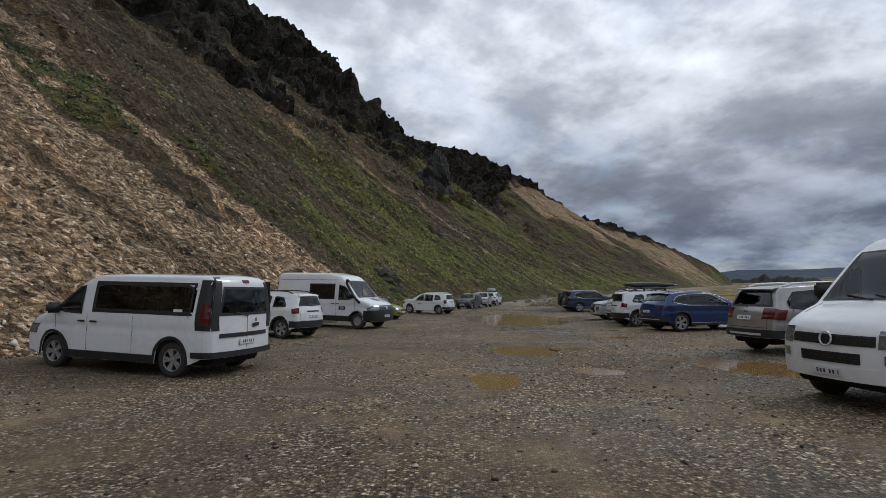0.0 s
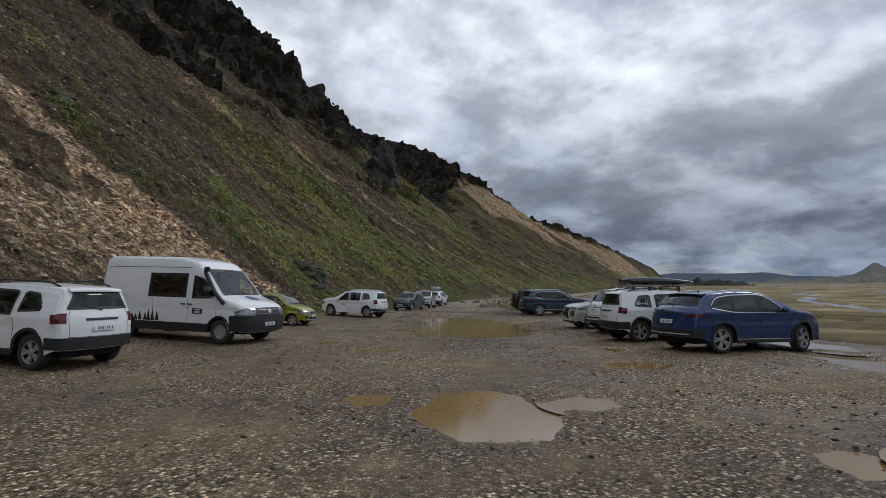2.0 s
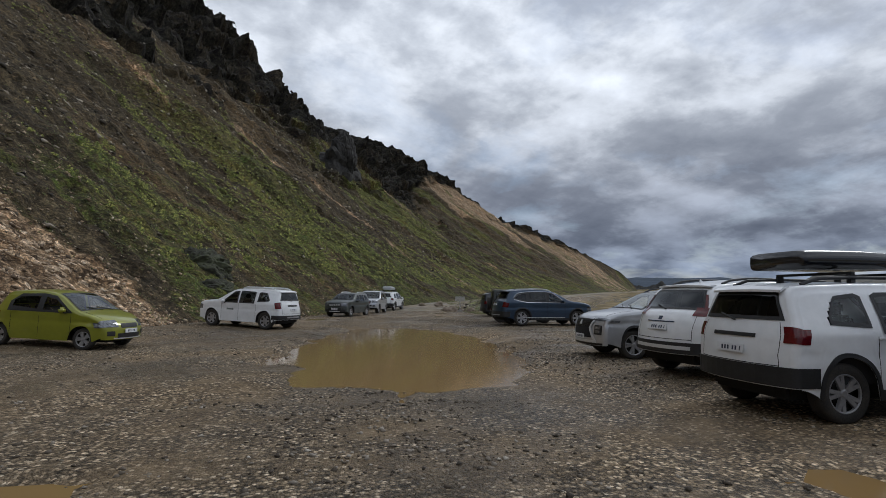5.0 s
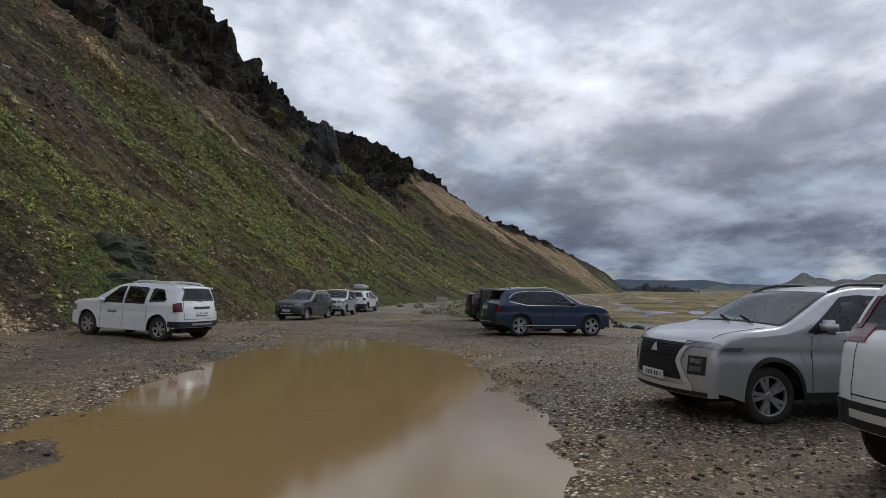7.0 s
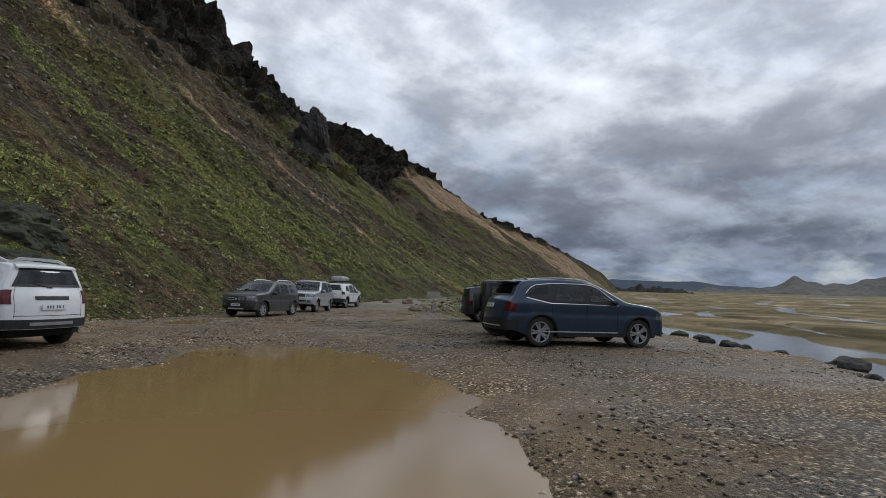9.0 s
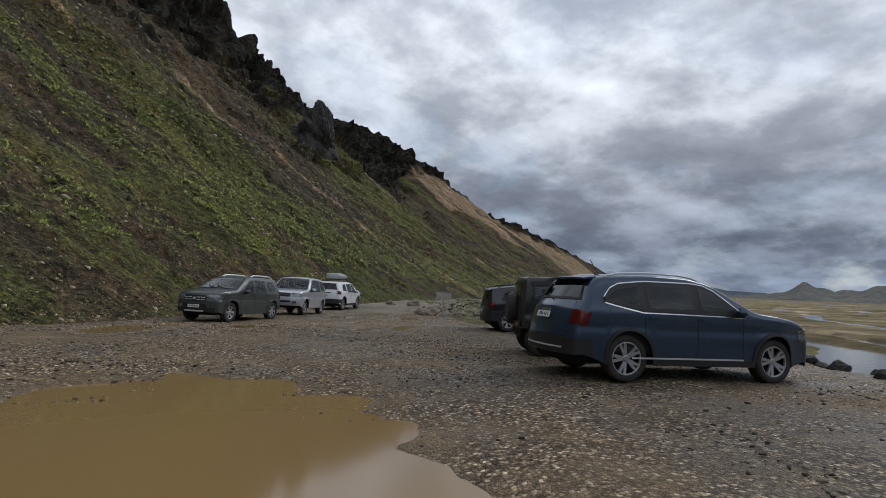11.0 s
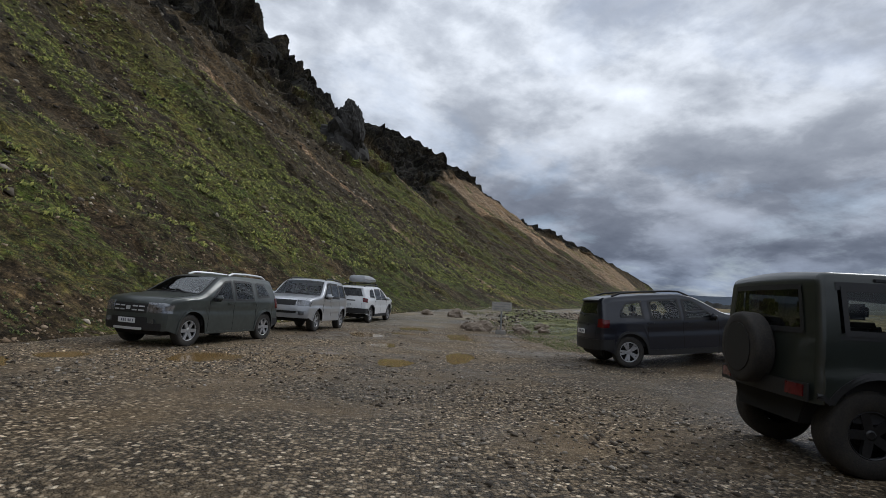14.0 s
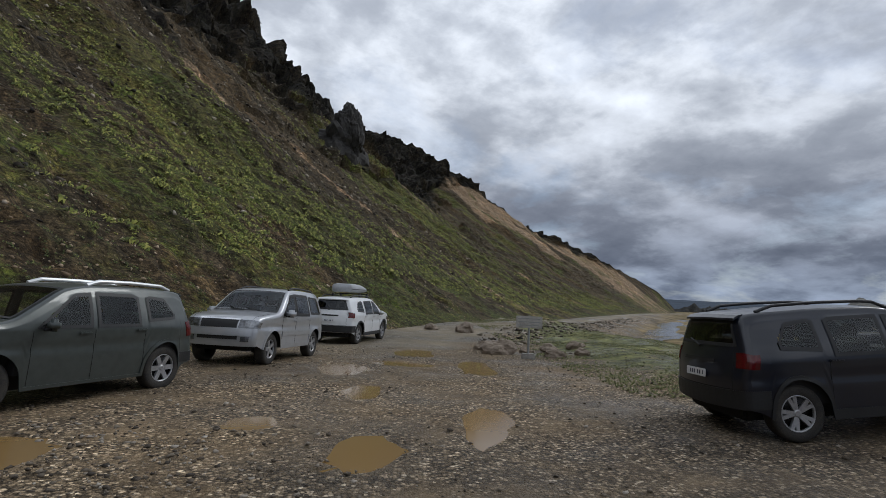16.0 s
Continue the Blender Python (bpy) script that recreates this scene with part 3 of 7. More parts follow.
# ---- far mountains ----
def far_range(name, label, material, dist, crest, depth, rough):
    """A range of hills: crest gives bearing in degrees and height in degrees above level."""
    az = np.linspace(crest[0][0], crest[-1][0], 220)
    verts, faces, rows = [], [], 9
    for a in az:
        el = np.interp(a, [c[0] for c in crest], [c[1] for c in crest])
        for k in range(rows):
            f = k / (rows - 1)
            r = dist - depth * (1 - f)
            foot = 0.02 * (r - 90) - 6
            top = dist * math.tan(radians(el)) + rough * dist * 0.0016 * fbm(a * 0.9, 1.0, dist * 0.01, 5)
            h = foot + (top - foot) * f ** 1.3 + rough * 0.10 * (top - foot) * fbm(a * 1.3, f * 3, dist * 0.01, 5) * math.sin(f * math.pi)
            verts.append((3 + r * math.sin(radians(a)), 20 + r * math.cos(radians(a)), h))
    for i in range(len(az) - 1):
        for k in range(rows - 1):
            v = i * rows + k
            faces.append((v, v + 1, v + rows + 1, v + rows))
    obj(name, verts, faces, material, smooth=True, label=label, category="mountains", kind="structure")


# the blue of distance haze is painted into this rock's base colour
far_range("backdrop_ridge", "low flat-topped mountain far across the plain, distance haze in its blue-grey colour", mat("far_hazed_rock", (0.060, 0.078, 0.105), 0.95, var=0.35, scale=0.012, spec=0.1), 2900,
          [(14, 1.5), (24, 1.9), (26, 2.12), (31, 2.02), (34, 2.1), (36, 1.75), (40, 1.6), (60, 1.6)], 500, 0.5)
far_range("backdrop_hills", "grey-green hills with a pointed peak across the plain", mat("far_green_rock", (0.135, 0.125, 0.105), 0.95, second=(0.045, 0.052, 0.058), scale=0.012, spec=0.1), 2300,
          [(29, 0.9), (33, 1.15), (35.5, 1.55), (37, 1.3), (39, 1.55), (40.6, 1.85), (41.5, 2.3), (42.1, 2.85), (42.8, 2.4), (44.4, 2.0), (46, 2.2), (48.6, 2.8), (52, 3.4), (58, 4.2), (75, 4.0), (100, 3.0)], 700, 2.4)

far_range("backdrop_lava", "low dark lava field at the foot of far mountains", mat("far_lava", (0.035, 0.034, 0.030), 0.95, var=0.5, scale=0.05, spec=0.1), 700,
          [(25.5, 0.95), (27, 1.42), (28.2, 1.5), (29.5, 1.62), (30.6, 1.48), (32, 1.35), (34, 0.95)], 60, 5.0)

# ---- vehicles ----
PAINT = {
    "white": mat("white_paint", (0.72, 0.73, 0.74), 0.28, coat=0.6, var=0.10, scale=1.2),
    "silver": mat("silver_paint", (0.46, 0.47, 0.49), 0.32, 0.55, coat=0.6, var=0.10, scale=1.4),
    "grey": mat("dark_grey_paint", (0.055, 0.064, 0.060), 0.36, 0.2, coat=0.35, var=0.25, scale=1.4),
    "green": mat("lime_green_paint", (0.235, 0.245, 0.018), 0.3, 0.15, coat=0.6, var=0.12, scale=1.4),
    "blue": mat("bright_blue_paint", (0.004, 0.030, 0.120), 0.25, 0.25, coat=0.7, var=0.15, scale=1.4),
    "steel_blue": mat("steel_blue_paint", (0.019, 0.042, 0.080), 0.28, 0.3, coat=0.5, var=0.15, scale=1.4),
    "black": mat("blue_black_paint", (0.005, 0.007, 0.016), 0.3, 0.0, coat=0.35, var=0.2, scale=1.4),
    "khaki": mat("dark_green_paint", (0.020, 0.025, 0.020), 0.38, 0.1, coat=0.4, var=0.2, scale=1.4),
    "pewter": mat("warm_silver_paint", (0.33, 0.32, 0.31), 0.30, 0.55, coat=0.6, var=0.12, scale=1.4),
}
PLASTIC = mat("black_plastic", (0.016, 0.016, 0.017), 0.55, var=0.35, scale=5, bump=0.05, bscale=300)
RUBBER = mat("tyre_rubber", (0.018, 0.017, 0.016), 0.8, second=(0.04, 0.034, 0.027), scale=7, bump=0.15, bscale=90)
ALLOY = mat("alloy_wheel", (0.40, 0.40, 0.41), 0.36, 0.6, var=0.25, scale=6)
DARK_ALLOY = mat("dark_alloy", (0.05, 0.05, 0.052), 0.38, 0.6, var=0.25, scale=6)
BRIGHT = mat("bright_trim", (0.60, 0.61, 0.62), 0.35, 0.4)
CHROME = mat("chrome_trim", (0.62, 0.63, 0.65), 0.16, 1.0)
UNDER = mat("dark_underbody", (0.008, 0.008, 0.008), 0.85, var=0.3, scale=4)
PLATE = mat("plate_white", (0.66, 0.67, 0.68), 0.45, var=0.1, scale=20)
INK = mat("plate_ink", (0.02, 0.03, 0.06), 0.5)
DIRTY = mat("dirty_splash", (0.17, 0.135, 0.10), 0.8, second=(0.10, 0.08, 0.06), scale=9)


def glass_material(name, tint):
    """A thin tinted pane: see-through, with a mirror sheen that grows towards the edge of view."""
    m = bpy.data.materials.new(name)
    m.use_nodes = True
    nt = m.node_tree
    nt.nodes.clear()
    N, L = nt.nodes.new, nt.links.new
    out, mx, tr, gl, fr = N("ShaderNodeOutputMaterial"), N("ShaderNodeMixShader"), N("ShaderNodeBsdfTransparent"), N("ShaderNodeBsdfGlossy"), N("ShaderNodeFresnel")
    tr.inputs["Color"].default_value = (*tint, 1)
    gl.inputs["Roughness"].default_value, fr.inputs["IOR"].default_value = 0.03, 1.5
    gl.inputs["Color"].default_value = (0.9, 0.93, 0.95, 1)
    L(fr.outputs[0], mx.inputs["Fac"]), L(tr.outputs[0], mx.inputs[1]), L(gl.outputs[0], mx.inputs[2]), L(mx.outputs[0], out.inputs["Surface"])
    return m


GLASS = glass_material("clear_window_glass", (0.66, 0.70, 0.68))
PRIVACY = glass_material("privacy_window_glass", (0.075, 0.08, 0.082))
CLOTH = mat("dark_seat_cloth", (0.022, 0.022, 0.024), 0.85, var=0.35, scale=9)
LENS = mat("clear_lamp_lens", (0.26, 0.27, 0.285), 0.10, 0.5, coat=1.0, second=(0.05, 0.052, 0.056), scale=3.0)
RED = mat("red_lamp_lens", (0.115, 0.005, 0.007), 0.18, coat=0.4, var=0.5, scale=14, spec=0.3)
ORANGE = mat("orange_lamp_lens", (0.45, 0.12, 0.01), 0.15, coat=1.0)


def rounded(p, reach):
    """A line whose corners are rounded over a fixed reach."""
    p = np.array(p, float)
    out = [p[0]]
    for a, b, c in zip(p[:-2], p[1:-1], p[2:]):
        u, v = a - b, c - b
        lu, lv = np.hypot(*u), np.hypot(*v)
        e, g = b + u / lu * min(reach, 0.48 * lu), b + v / lv * min(reach, 0.48 * lv)
        out += [(1 - k) ** 2 * e + 2 * k * (1 - k) * b + k * k * g for k in np.linspace(0, 1, 7)]
    return np.array(out + [p[-1]])


class Shell:
    """The skin of a car: a lengthwise outline, a width at every height, and rounded shoulders. x forward, y left."""

    def __init__(self, p):
        self.p = p
        self.front = p["fo"] + p["wb"] / 2
        self.length = p["fo"] + p["wb"] + p["ro"]
        pts = rounded([(self.front - x, z) for x, z in p["line"]], p.get("fold", 0.15))
        seg = np.r_[0, np.cumsum(np.hypot(*np.diff(pts, axis=0).T))]
        n = int(seg[-1] / 0.045)
        t = np.linspace(0, seg[-1], n)
        self.px, self.pz, self.t = np.interp(t, seg, pts[:, 0]), np.interp(t, seg, pts[:, 1]), t
        dx, dz = np.gradient(self.px), np.gradient(self.pz)
        ln = np.hypot(dx, dz)
        self.nx, self.nz = dz / ln, -dx / ln
        self.top = int(np.argmax(self.pz))
        self.r, self.hw = p.get("r", 0.062), p["width"] / 2
        self.axles = (p["wb"] / 2, -p["wb"] / 2)

    def w(self, x, z):
        p = self.p
        zb, zr = p["belt"], p["roof"]
        k = self.hw
        back = ramp01(self.front - x, self.length * 0.5, self.length)
        if z > zb:
            f = (z - zb) / (zr - zb)
            k *= 1 - p["lean"] * p.get("tumble", 1.4) * (0.35 * f + 0.65 * f ** 1.6) - p.get("draw_in", 0.07) * back * min(f * 1.6, 1.0)
        else:
            k *= 1 - 0.055 * ((zb - z) / zb) ** 2
            k -= 0.014 * math.exp(-(((z - zb * 0.78) / 0.06) ** 2))
            # flared wheel arches
            for a in self.axles:
                k += p.get("flare", 0.018) * math.exp(-((x - a) / (p["arch"] * 0.95)) ** 4) * (1 - ramp01(z, p["tyre"] + p["arch"] * 0.95, p["tyre"] + p["arch"] * 1.35))
        e = abs(x - (self.front - self.length / 2)) / (self.length / 2)
        return k * (1 - p.get("taper", 0.075) * ramp01(e, 0.62, 1.0))

    def bottom(self, x):
        p = self.p
        z = p["sill"] + 0.10 * ramp01(x, self.axles[0] + 0.3, self.front) + 0.14 * ramp01(-x, -self.axles[1] + 0.3, self.length - self.front)
        for a in self.axles:
            if abs(x - a) < p["arch"]:
                z = max(z, p["tyre"] + math.sqrt(p["arch"] ** 2 - (x - a) ** 2) * p.get("arch_flat", 1.0))
        return z

    def warp(self, x, y, z):
        c = self.front - self.length / 2
        e = abs(x - c) / (self.length / 2)
        k = 1.25 * self.p.get("bow", 0.16) * ramp01(e, 0.60, 1.0) * min(abs(y) / self.hw, 1.1) ** 2.3
        return (x - math.copysign(k, x - c), y, z)

    def side_y(self, x, z):
        d = float(np.min(np.hypot(self.px - x, self.pz - z)))
        y = self.w(x, z)
        if d < self.r:
            y -= self.r - math.sqrt(max(self.r ** 2 - (self.r - d) ** 2, 0))
        return y

    def side(self, x, z, sgn, off):
        return self.warp(x, sgn * (self.side_y(x, z) + off), z)

    def at_z(self, z, rear):
        """Place along the outline where it passes height z, on its front or its rear."""
        i = self.top
        if rear:
            return float(np.interp(-z, -self.pz[i:], self.t[i:]))
        return float(np.interp(z, self.pz[: i + 1], self.t[: i + 1]))

    def skin(self, t, a, off):
        x, z = np.interp(t, self.t, self.px), np.interp(t, self.t, self.pz)
        nx, nz = np.interp(t, self.t, self.nx), np.interp(t, self.t, self.nz)
        y = a * (self.w(x, z) - self.r)
        crown = self.p.get("crown", 0.03) * (1 - a * a) * max(nz, 0)
        return self.warp(x + nx * off, y, z + nz * (off + crown))

    def mesh(self, panes=(), screens=()):
        """The skin as points and faces, open where the panes of the flanks and the screens of the ends sit."""
        verts, faces = [], []
        n, arcs, rows = len(self.px), 5, 26
        # centre strip
        lat = np.linspace(-1, 1, 31)
        for i in range(n):
            verts += [self.skin(self.t[i], a, 0) for a in lat]
        m = len(lat)
        for i in range(n - 1):
            for j in range(m - 1):
                tc, ac = (self.t[i] + self.t[i + 1]) / 2, (lat[j] + lat[j + 1]) / 2
                if any(t0 + 0.02 < tc < t1 - 0.02 and abs(ac) < wide(tc) - 0.03 for t0, t1, wide in screens):
                    continue
                v = i * m + j
                faces.append((v, v + 1, v + m + 1, v + m))
        for sgn in (1, -1):
            base, cols = len(verts), arcs + rows
            for i in range(n):
                x, z, nx, nz = self.px[i], self.pz[i], self.nx[i], self.nz[i]
                zb = self.bottom(x)
                for k in range(arcs):
                    th = k / (arcs - 1) * math.pi / 2
                    d = self.r * (1 - math.cos(th))
                    xi, zi = x - nx * d, max(z - nz * d, min(zb, z))
                    verts.append(self.warp(xi, sgn * (self.w(x, z) - self.r + self.r * math.sin(th)), zi))
                for k in range(1, rows + 1):
                    f = k / rows
                    zz = zi + (min(zb, zi) - zi) * f
                    verts.append(self.warp(xi, sgn * self.w(xi, zz), zz))
            for i in range(n - 1):
                for k in range(cols - 1):
                    v = base + i * cols + k
                    if k >= arcs - 2 and in_pane(panes, (verts[v][0] + verts[v + cols][0]) / 2, (verts[v][2] + verts[v + 1][2]) / 2):
                        continue
                    q = (v, v + cols, v + cols + 1, v + 1)
                    faces.append(q if sgn > 0 else q[::-1])
        return verts, faces


def in_pane(panes, x, z):
    return any(x0 + 0.02 < x < x1 - 0.02 and lo(x) + 0.02 < z < hi(x) - 0.02 for x0, x1, lo, hi in panes)


def inset(n, border):
    """Steps from 0 to 1 whose first and last are as wide as the border."""
    b = min(border, 0.42)
    return np.r_[0, np.linspace(b, 1 - b, n), 1]


def pane_meshes(grid, glass, seal, car, name, flip):
    """A pane and the black seal round it, from one grid whose outermost cells are the seal."""
    nx, nz = len(grid), len(grid[0])
    verts = [p for col in grid for p in col]
    pane, rim = [], []
    for i in range(nx - 1):
        for j in range(nz - 1):
            v = i * nz + j
            q = (v, v + nz, v + nz + 1, v + 1)
            (rim if i in (0, nx - 2) or j in (0, nz - 2) else pane).append(q[::-1] if flip else q)
    a, b, c = (np.array(verts[k]) for k in pane[len(pane) // 2][:3])
    if np.dot(np.cross(b - a, c - b), a - np.array((0, 0, 0.9))) < 0:
        pane, rim = [q[::-1] for q in pane], [q[::-1] for q in rim]
    keep = sorted({k for f in pane for k in f})
    back = {k: i for i, k in enumerate(keep)}
    ob = obj(name, [verts[k] for k in keep], [[back[k] for k in f] for f in pane], glass, car, smooth=True)
    ob.visible_shadow = False
    obj("window_seal", verts, rim, seal, ob)
    return ob


def skirted(grid, nx, nz, inward):
    """A curved panel with a folded edge: front points then the rim pushed in."""
    verts, faces = [p for col in grid for p in col], []
    for i in range(nx - 1):
        for j in range(nz - 1):
            v = i * nz + j
            faces.append((v, v + nz, v + nz + 1, v + 1))
    rim = [i * nz for i in range(nx)] + [(nx - 1) * nz + j for j in range(1, nz)] + [i * nz + nz - 1 for i in range(nx - 2, -1, -1)] + [j for j in range(nz - 2, 0, -1)]
    b = len(verts)
    verts += [tuple(np.array(verts[i]) + np.array(inward)) for i in rim]
    for k in range(len(rim)):
        k2 = (k + 1) % len(rim)
        faces.append((rim[k], rim[k2], b + k2, b + k))
    return verts, faces


def side_panel(sh, name, x0, x1, lo, hi, material, parent, sides=(1, -1), off=0.006, nx=18, nz=9, label="", smooth=True):
    """A panel on the flank between x0 and x1 (x forward) with its lower and upper edge as numbers or functions of x."""
    made = []
    f = lambda v, x: v(x) if callable(v) else v
    for sgn in sides:
        grid = []
        for x in np.linspace(x0, x1, nx):
            a, b = f(lo, x), f(hi, x)
            grid.append([sh.side(x, a + (b - a) * k / (nz - 1), sgn, off) for k in range(nz)])
        v, fc = skirted(grid, nx, nz, (0, -sgn * 0.012, 0))
        made.append(obj(name, v, fc if sgn < 0 else [q[::-1] for q in fc], material, parent, smooth=False, label=label))
    return made


def end_panel(sh, name, z0, z1, a0, a1, material, parent, rear=False, off=0.006, nt=14, na=15, label="", depth=0.012):
    """A panel on the nose, screen, tail or rear glass between two heights; a0, a1 across as numbers or functions of the share of height."""
    t0, t1 = sh.at_z(z0, rear), sh.at_z(z1, rear)
    f = lambda v, k: v(k) if callable(v) else v
    grid = []
    for k in range(nt):
        s = k / (nt - 1)
        t = t0 + (t1 - t0) * s
        a, b = f(a0, s), f(a1, s)
        grid.append([sh.skin(t, a + (b - a) * j / (na - 1), off) for j in range(na)])
    i = int(np.argmin(abs(sh.t - (t0 + t1) / 2)))
    v, fc = skirted(grid, nt, na, (-sh.nx[i] * depth, 0, -sh.nz[i] * depth))
    return obj(name, v, fc, material, parent, label=label)


def corner_lamp(sh, name, z0, z1, a_in, run, material, parent, rear, off=0.012, label=""):
    """A lamp that wraps round the corner: from a_in across the end, over the rounded edge and along the flank for a run."""
    rows, g = 9, lambda v, k: v(k) if callable(v) else v
    for sgn in (1, -1):
        grid = []
        for k in range(rows):
            s = k / (rows - 1)
            t = sh.at_z(z0 + (z1 - z0) * s, rear)
            x, z, nx, nz = (np.interp(t, sh.t, q) for q in (sh.px, sh.pz, sh.nx, sh.nz))
            row = []
            for a in np.linspace(g(a_in, s), 1.0, 6)[:-1]:
                row.append(sh.skin(t, sgn * a, off))
            for th in np.linspace(0, math.pi / 2, 6):
                c, sn, d = math.cos(th), math.sin(th), sh.r * (1 - math.cos(th))
                row.append(sh.warp(x - nx * d + nx * off * c, sgn * (sh.w(x, z) - sh.r + (sh.r + off) * sn), z - nz * d + nz * off * c))
            fwd = -math.copysign(1.0, nx)
            for e in np.linspace(0, g(run, s), 5)[1:]:
                q, zz = x - nx * sh.r + fwd * e, z - nz * sh.r
                row.append(sh.warp(q, sgn * (sh.w(q, zz) + off), zz))
            grid.append(row)
        m = len(grid[0])
        v, fc = skirted(grid, rows, m, (0.012 * (1 if rear else -1), -sgn * 0.012, 0))
        obj(name, v, fc if (sgn > 0) == rear else [q[::-1] for q in fc], material, parent, label=label)


def box_mesh(cx, cy, cz, sx, sy, sz, bevel=0.0):
    bm = bmesh.new()
    bmesh.ops.create_cube(bm, size=1)
    bmesh.ops.scale(bm, vec=(sx, sy, sz), verts=bm.verts)
    if bevel:
        bmesh.ops.bevel(bm, geom=bm.edges[:], offset=bevel, segments=2, affect="EDGES")
    bmesh.ops.translate(bm, vec=(cx, cy, cz), verts=bm.verts)
    return bm


def lathe(profile, n, axis_y=0.0):
    """Turn a profile of (radius, y) about the y axis."""
    verts, faces = [], []
    for i in range(n):
        a = 2 * math.pi * i / n
        verts += [(r * math.cos(a), y + axis_y, r * math.sin(a)) for r, y in profile]
    m = len(profile)
    for i in range(n):
        for j in range(m - 1):
            a, b = i * m + j, ((i + 1) % n) * m + j
            faces.append((a, b, b + 1, a + 1))
    return verts, faces


WHEELS = {}


def wheel_meshes(kind, radius, width, rim_r, spokes, twin):
    """Tyre, rim and hub of a wheel whose outer face looks to +y."""
    if kind in WHEELS:
        return WHEELS[kind]
    h = width / 2
    tyre = lathe([(rim_r * 0.96, -h * 0.8), (rim_r * 1.04, -h), (radius * 0.9, -h), (radius * 0.985, -h * 0.8), (radius, -h * 0.45), (radius, h * 0.45), (radius * 0.985, h * 0.8), (radius * 0.9, h),
                  (rim_r * 1.08, h * 0.98), (rim_r * 1.0, h * 0.86)], 36)
    barrel = lathe([(rim_r * 1.01, h * 0.88), (rim_r * 0.97, h * 0.90), (rim_r * 0.93, h * 0.84), (rim_r * 0.92, h * 0.60)], 36)
    bm = bmesh.new()
    for v, fcs in (barrel,):
        vs = [bm.verts.new(p) for p in v]
        for f in fcs:
            bm.faces.new([vs[i] for i in f])
    for k in range(spokes):
        for s in ((-0.5, 0.5) if twin else (0,)):
            a0 = 2 * math.pi * (k + 0.12 * s) / spokes
            a1 = 2 * math.pi * (k + 0.30 * s) / spokes
            wd0, wd1 = (0.026, 0.024) if twin else (0.040, 0.036)
            pts = []
            for a, r, wd, yy in ((a0, rim_r * 0.16, wd0, h * 0.72), (a1, rim_r * 0.95, wd1, h * 0.86)):
                c, s_ = math.cos(a), math.sin(a)
                for dy in (0, -0.035):
                    for e in (-wd, wd):
                        pts.append((r * c - e * s_, yy + dy, r * s_ + e * c))
            vs = [bm.verts.new(p) for p in pts]
            for f in ((0, 1, 5, 4), (2, 6, 7, 3), (0, 4, 6, 2), (1, 3, 7, 5), (4, 5, 7, 6), (0, 2, 3, 1)):
                bm.faces.new([vs[i] for i in f])
    cap = lathe([(0.0, h * 0.80), (rim_r * 0.15, h * 0.80), (rim_r * 0.22, h * 0.72), (rim_r * 0.22, h * 0.5)], 18)
    vs = [bm.verts.new(p) for p in cap[0]]
    for f in cap[1]:
        bm.faces.new([vs[i] for i in f])
    bmesh.ops.recalc_face_normals(bm, faces=bm.faces[:])
    rim = bpy.data.meshes.new("rim")
    bm.to_mesh(rim)
    bm.free()
    tm = bpy.data.meshes.new("tyre")
    tm.from_pydata(tyre[0], [], [f[::-1] for f in tyre[1]])
    tm.polygons.foreach_set("use_smooth", [True] * len(tm.polygons))
    tm.materials.append(RUBBER)
    hub = bpy.data.meshes.new("wheel")
    hv, hf = lathe([(0.001, h * 0.25), (rim_r * 0.62, h * 0.25), (rim_r * 0.62, h * 0.12), (rim_r * 0.88, h * 0.05), (rim_r * 0.88, -h * 0.6)], 24)
    hub.from_pydata(hv, [], [f[::-1] for f in hf])
    hub.materials.append(UNDER)
    WHEELS[kind] = (tm, rim, hub)
    return WHEELS[kind]


def add_wheel(car, x, y, z, sgn, meshes, rim_mat, steer=0.0):
    tm, rim, hub = meshes
    if not rim.materials:
        rim.materials.append(rim_mat)
    wheel = new("wheel", hub)
    wheel.parent = car
    wheel.matrix_basis = pose(x, y, z, 0, 0, (0 if sgn > 0 else 180) + steer)
    for nm, me in (("tyre", tm), ("rim", rim)):
        o = new(nm, me)
        o.parent = wheel
        if nm == "rim":
            tagged(o, "dark alloy rim" if rim_mat is DARK_ALLOY else "silver alloy rim")
    return wheel


def tube_bm(points, radius, n=8):
    bm = bmesh.new()
    rings = []
    pts = [Vector(p) for p in points]
    for i, p in enumerate(pts):
        d = (pts[min(i + 1, len(pts) - 1)] - pts[max(i - 1, 0)]).normalized()
        q = d.to_track_quat("Z", "Y")
        rings.append([bm.verts.new(p + q @ Vector((radius * math.cos(2 * math.pi * k / n), radius * math.sin(2 * math.pi * k / n), 0))) for k in range(n)])
    for a, b in zip(rings[:-1], rings[1:]):
        for k in range(n):
            bm.faces.new((a[k], a[(k + 1) % n], b[(k + 1) % n], b[k]))
    bm.faces.new(rings[0][::-1]), bm.faces.new(rings[-1])
    return bm


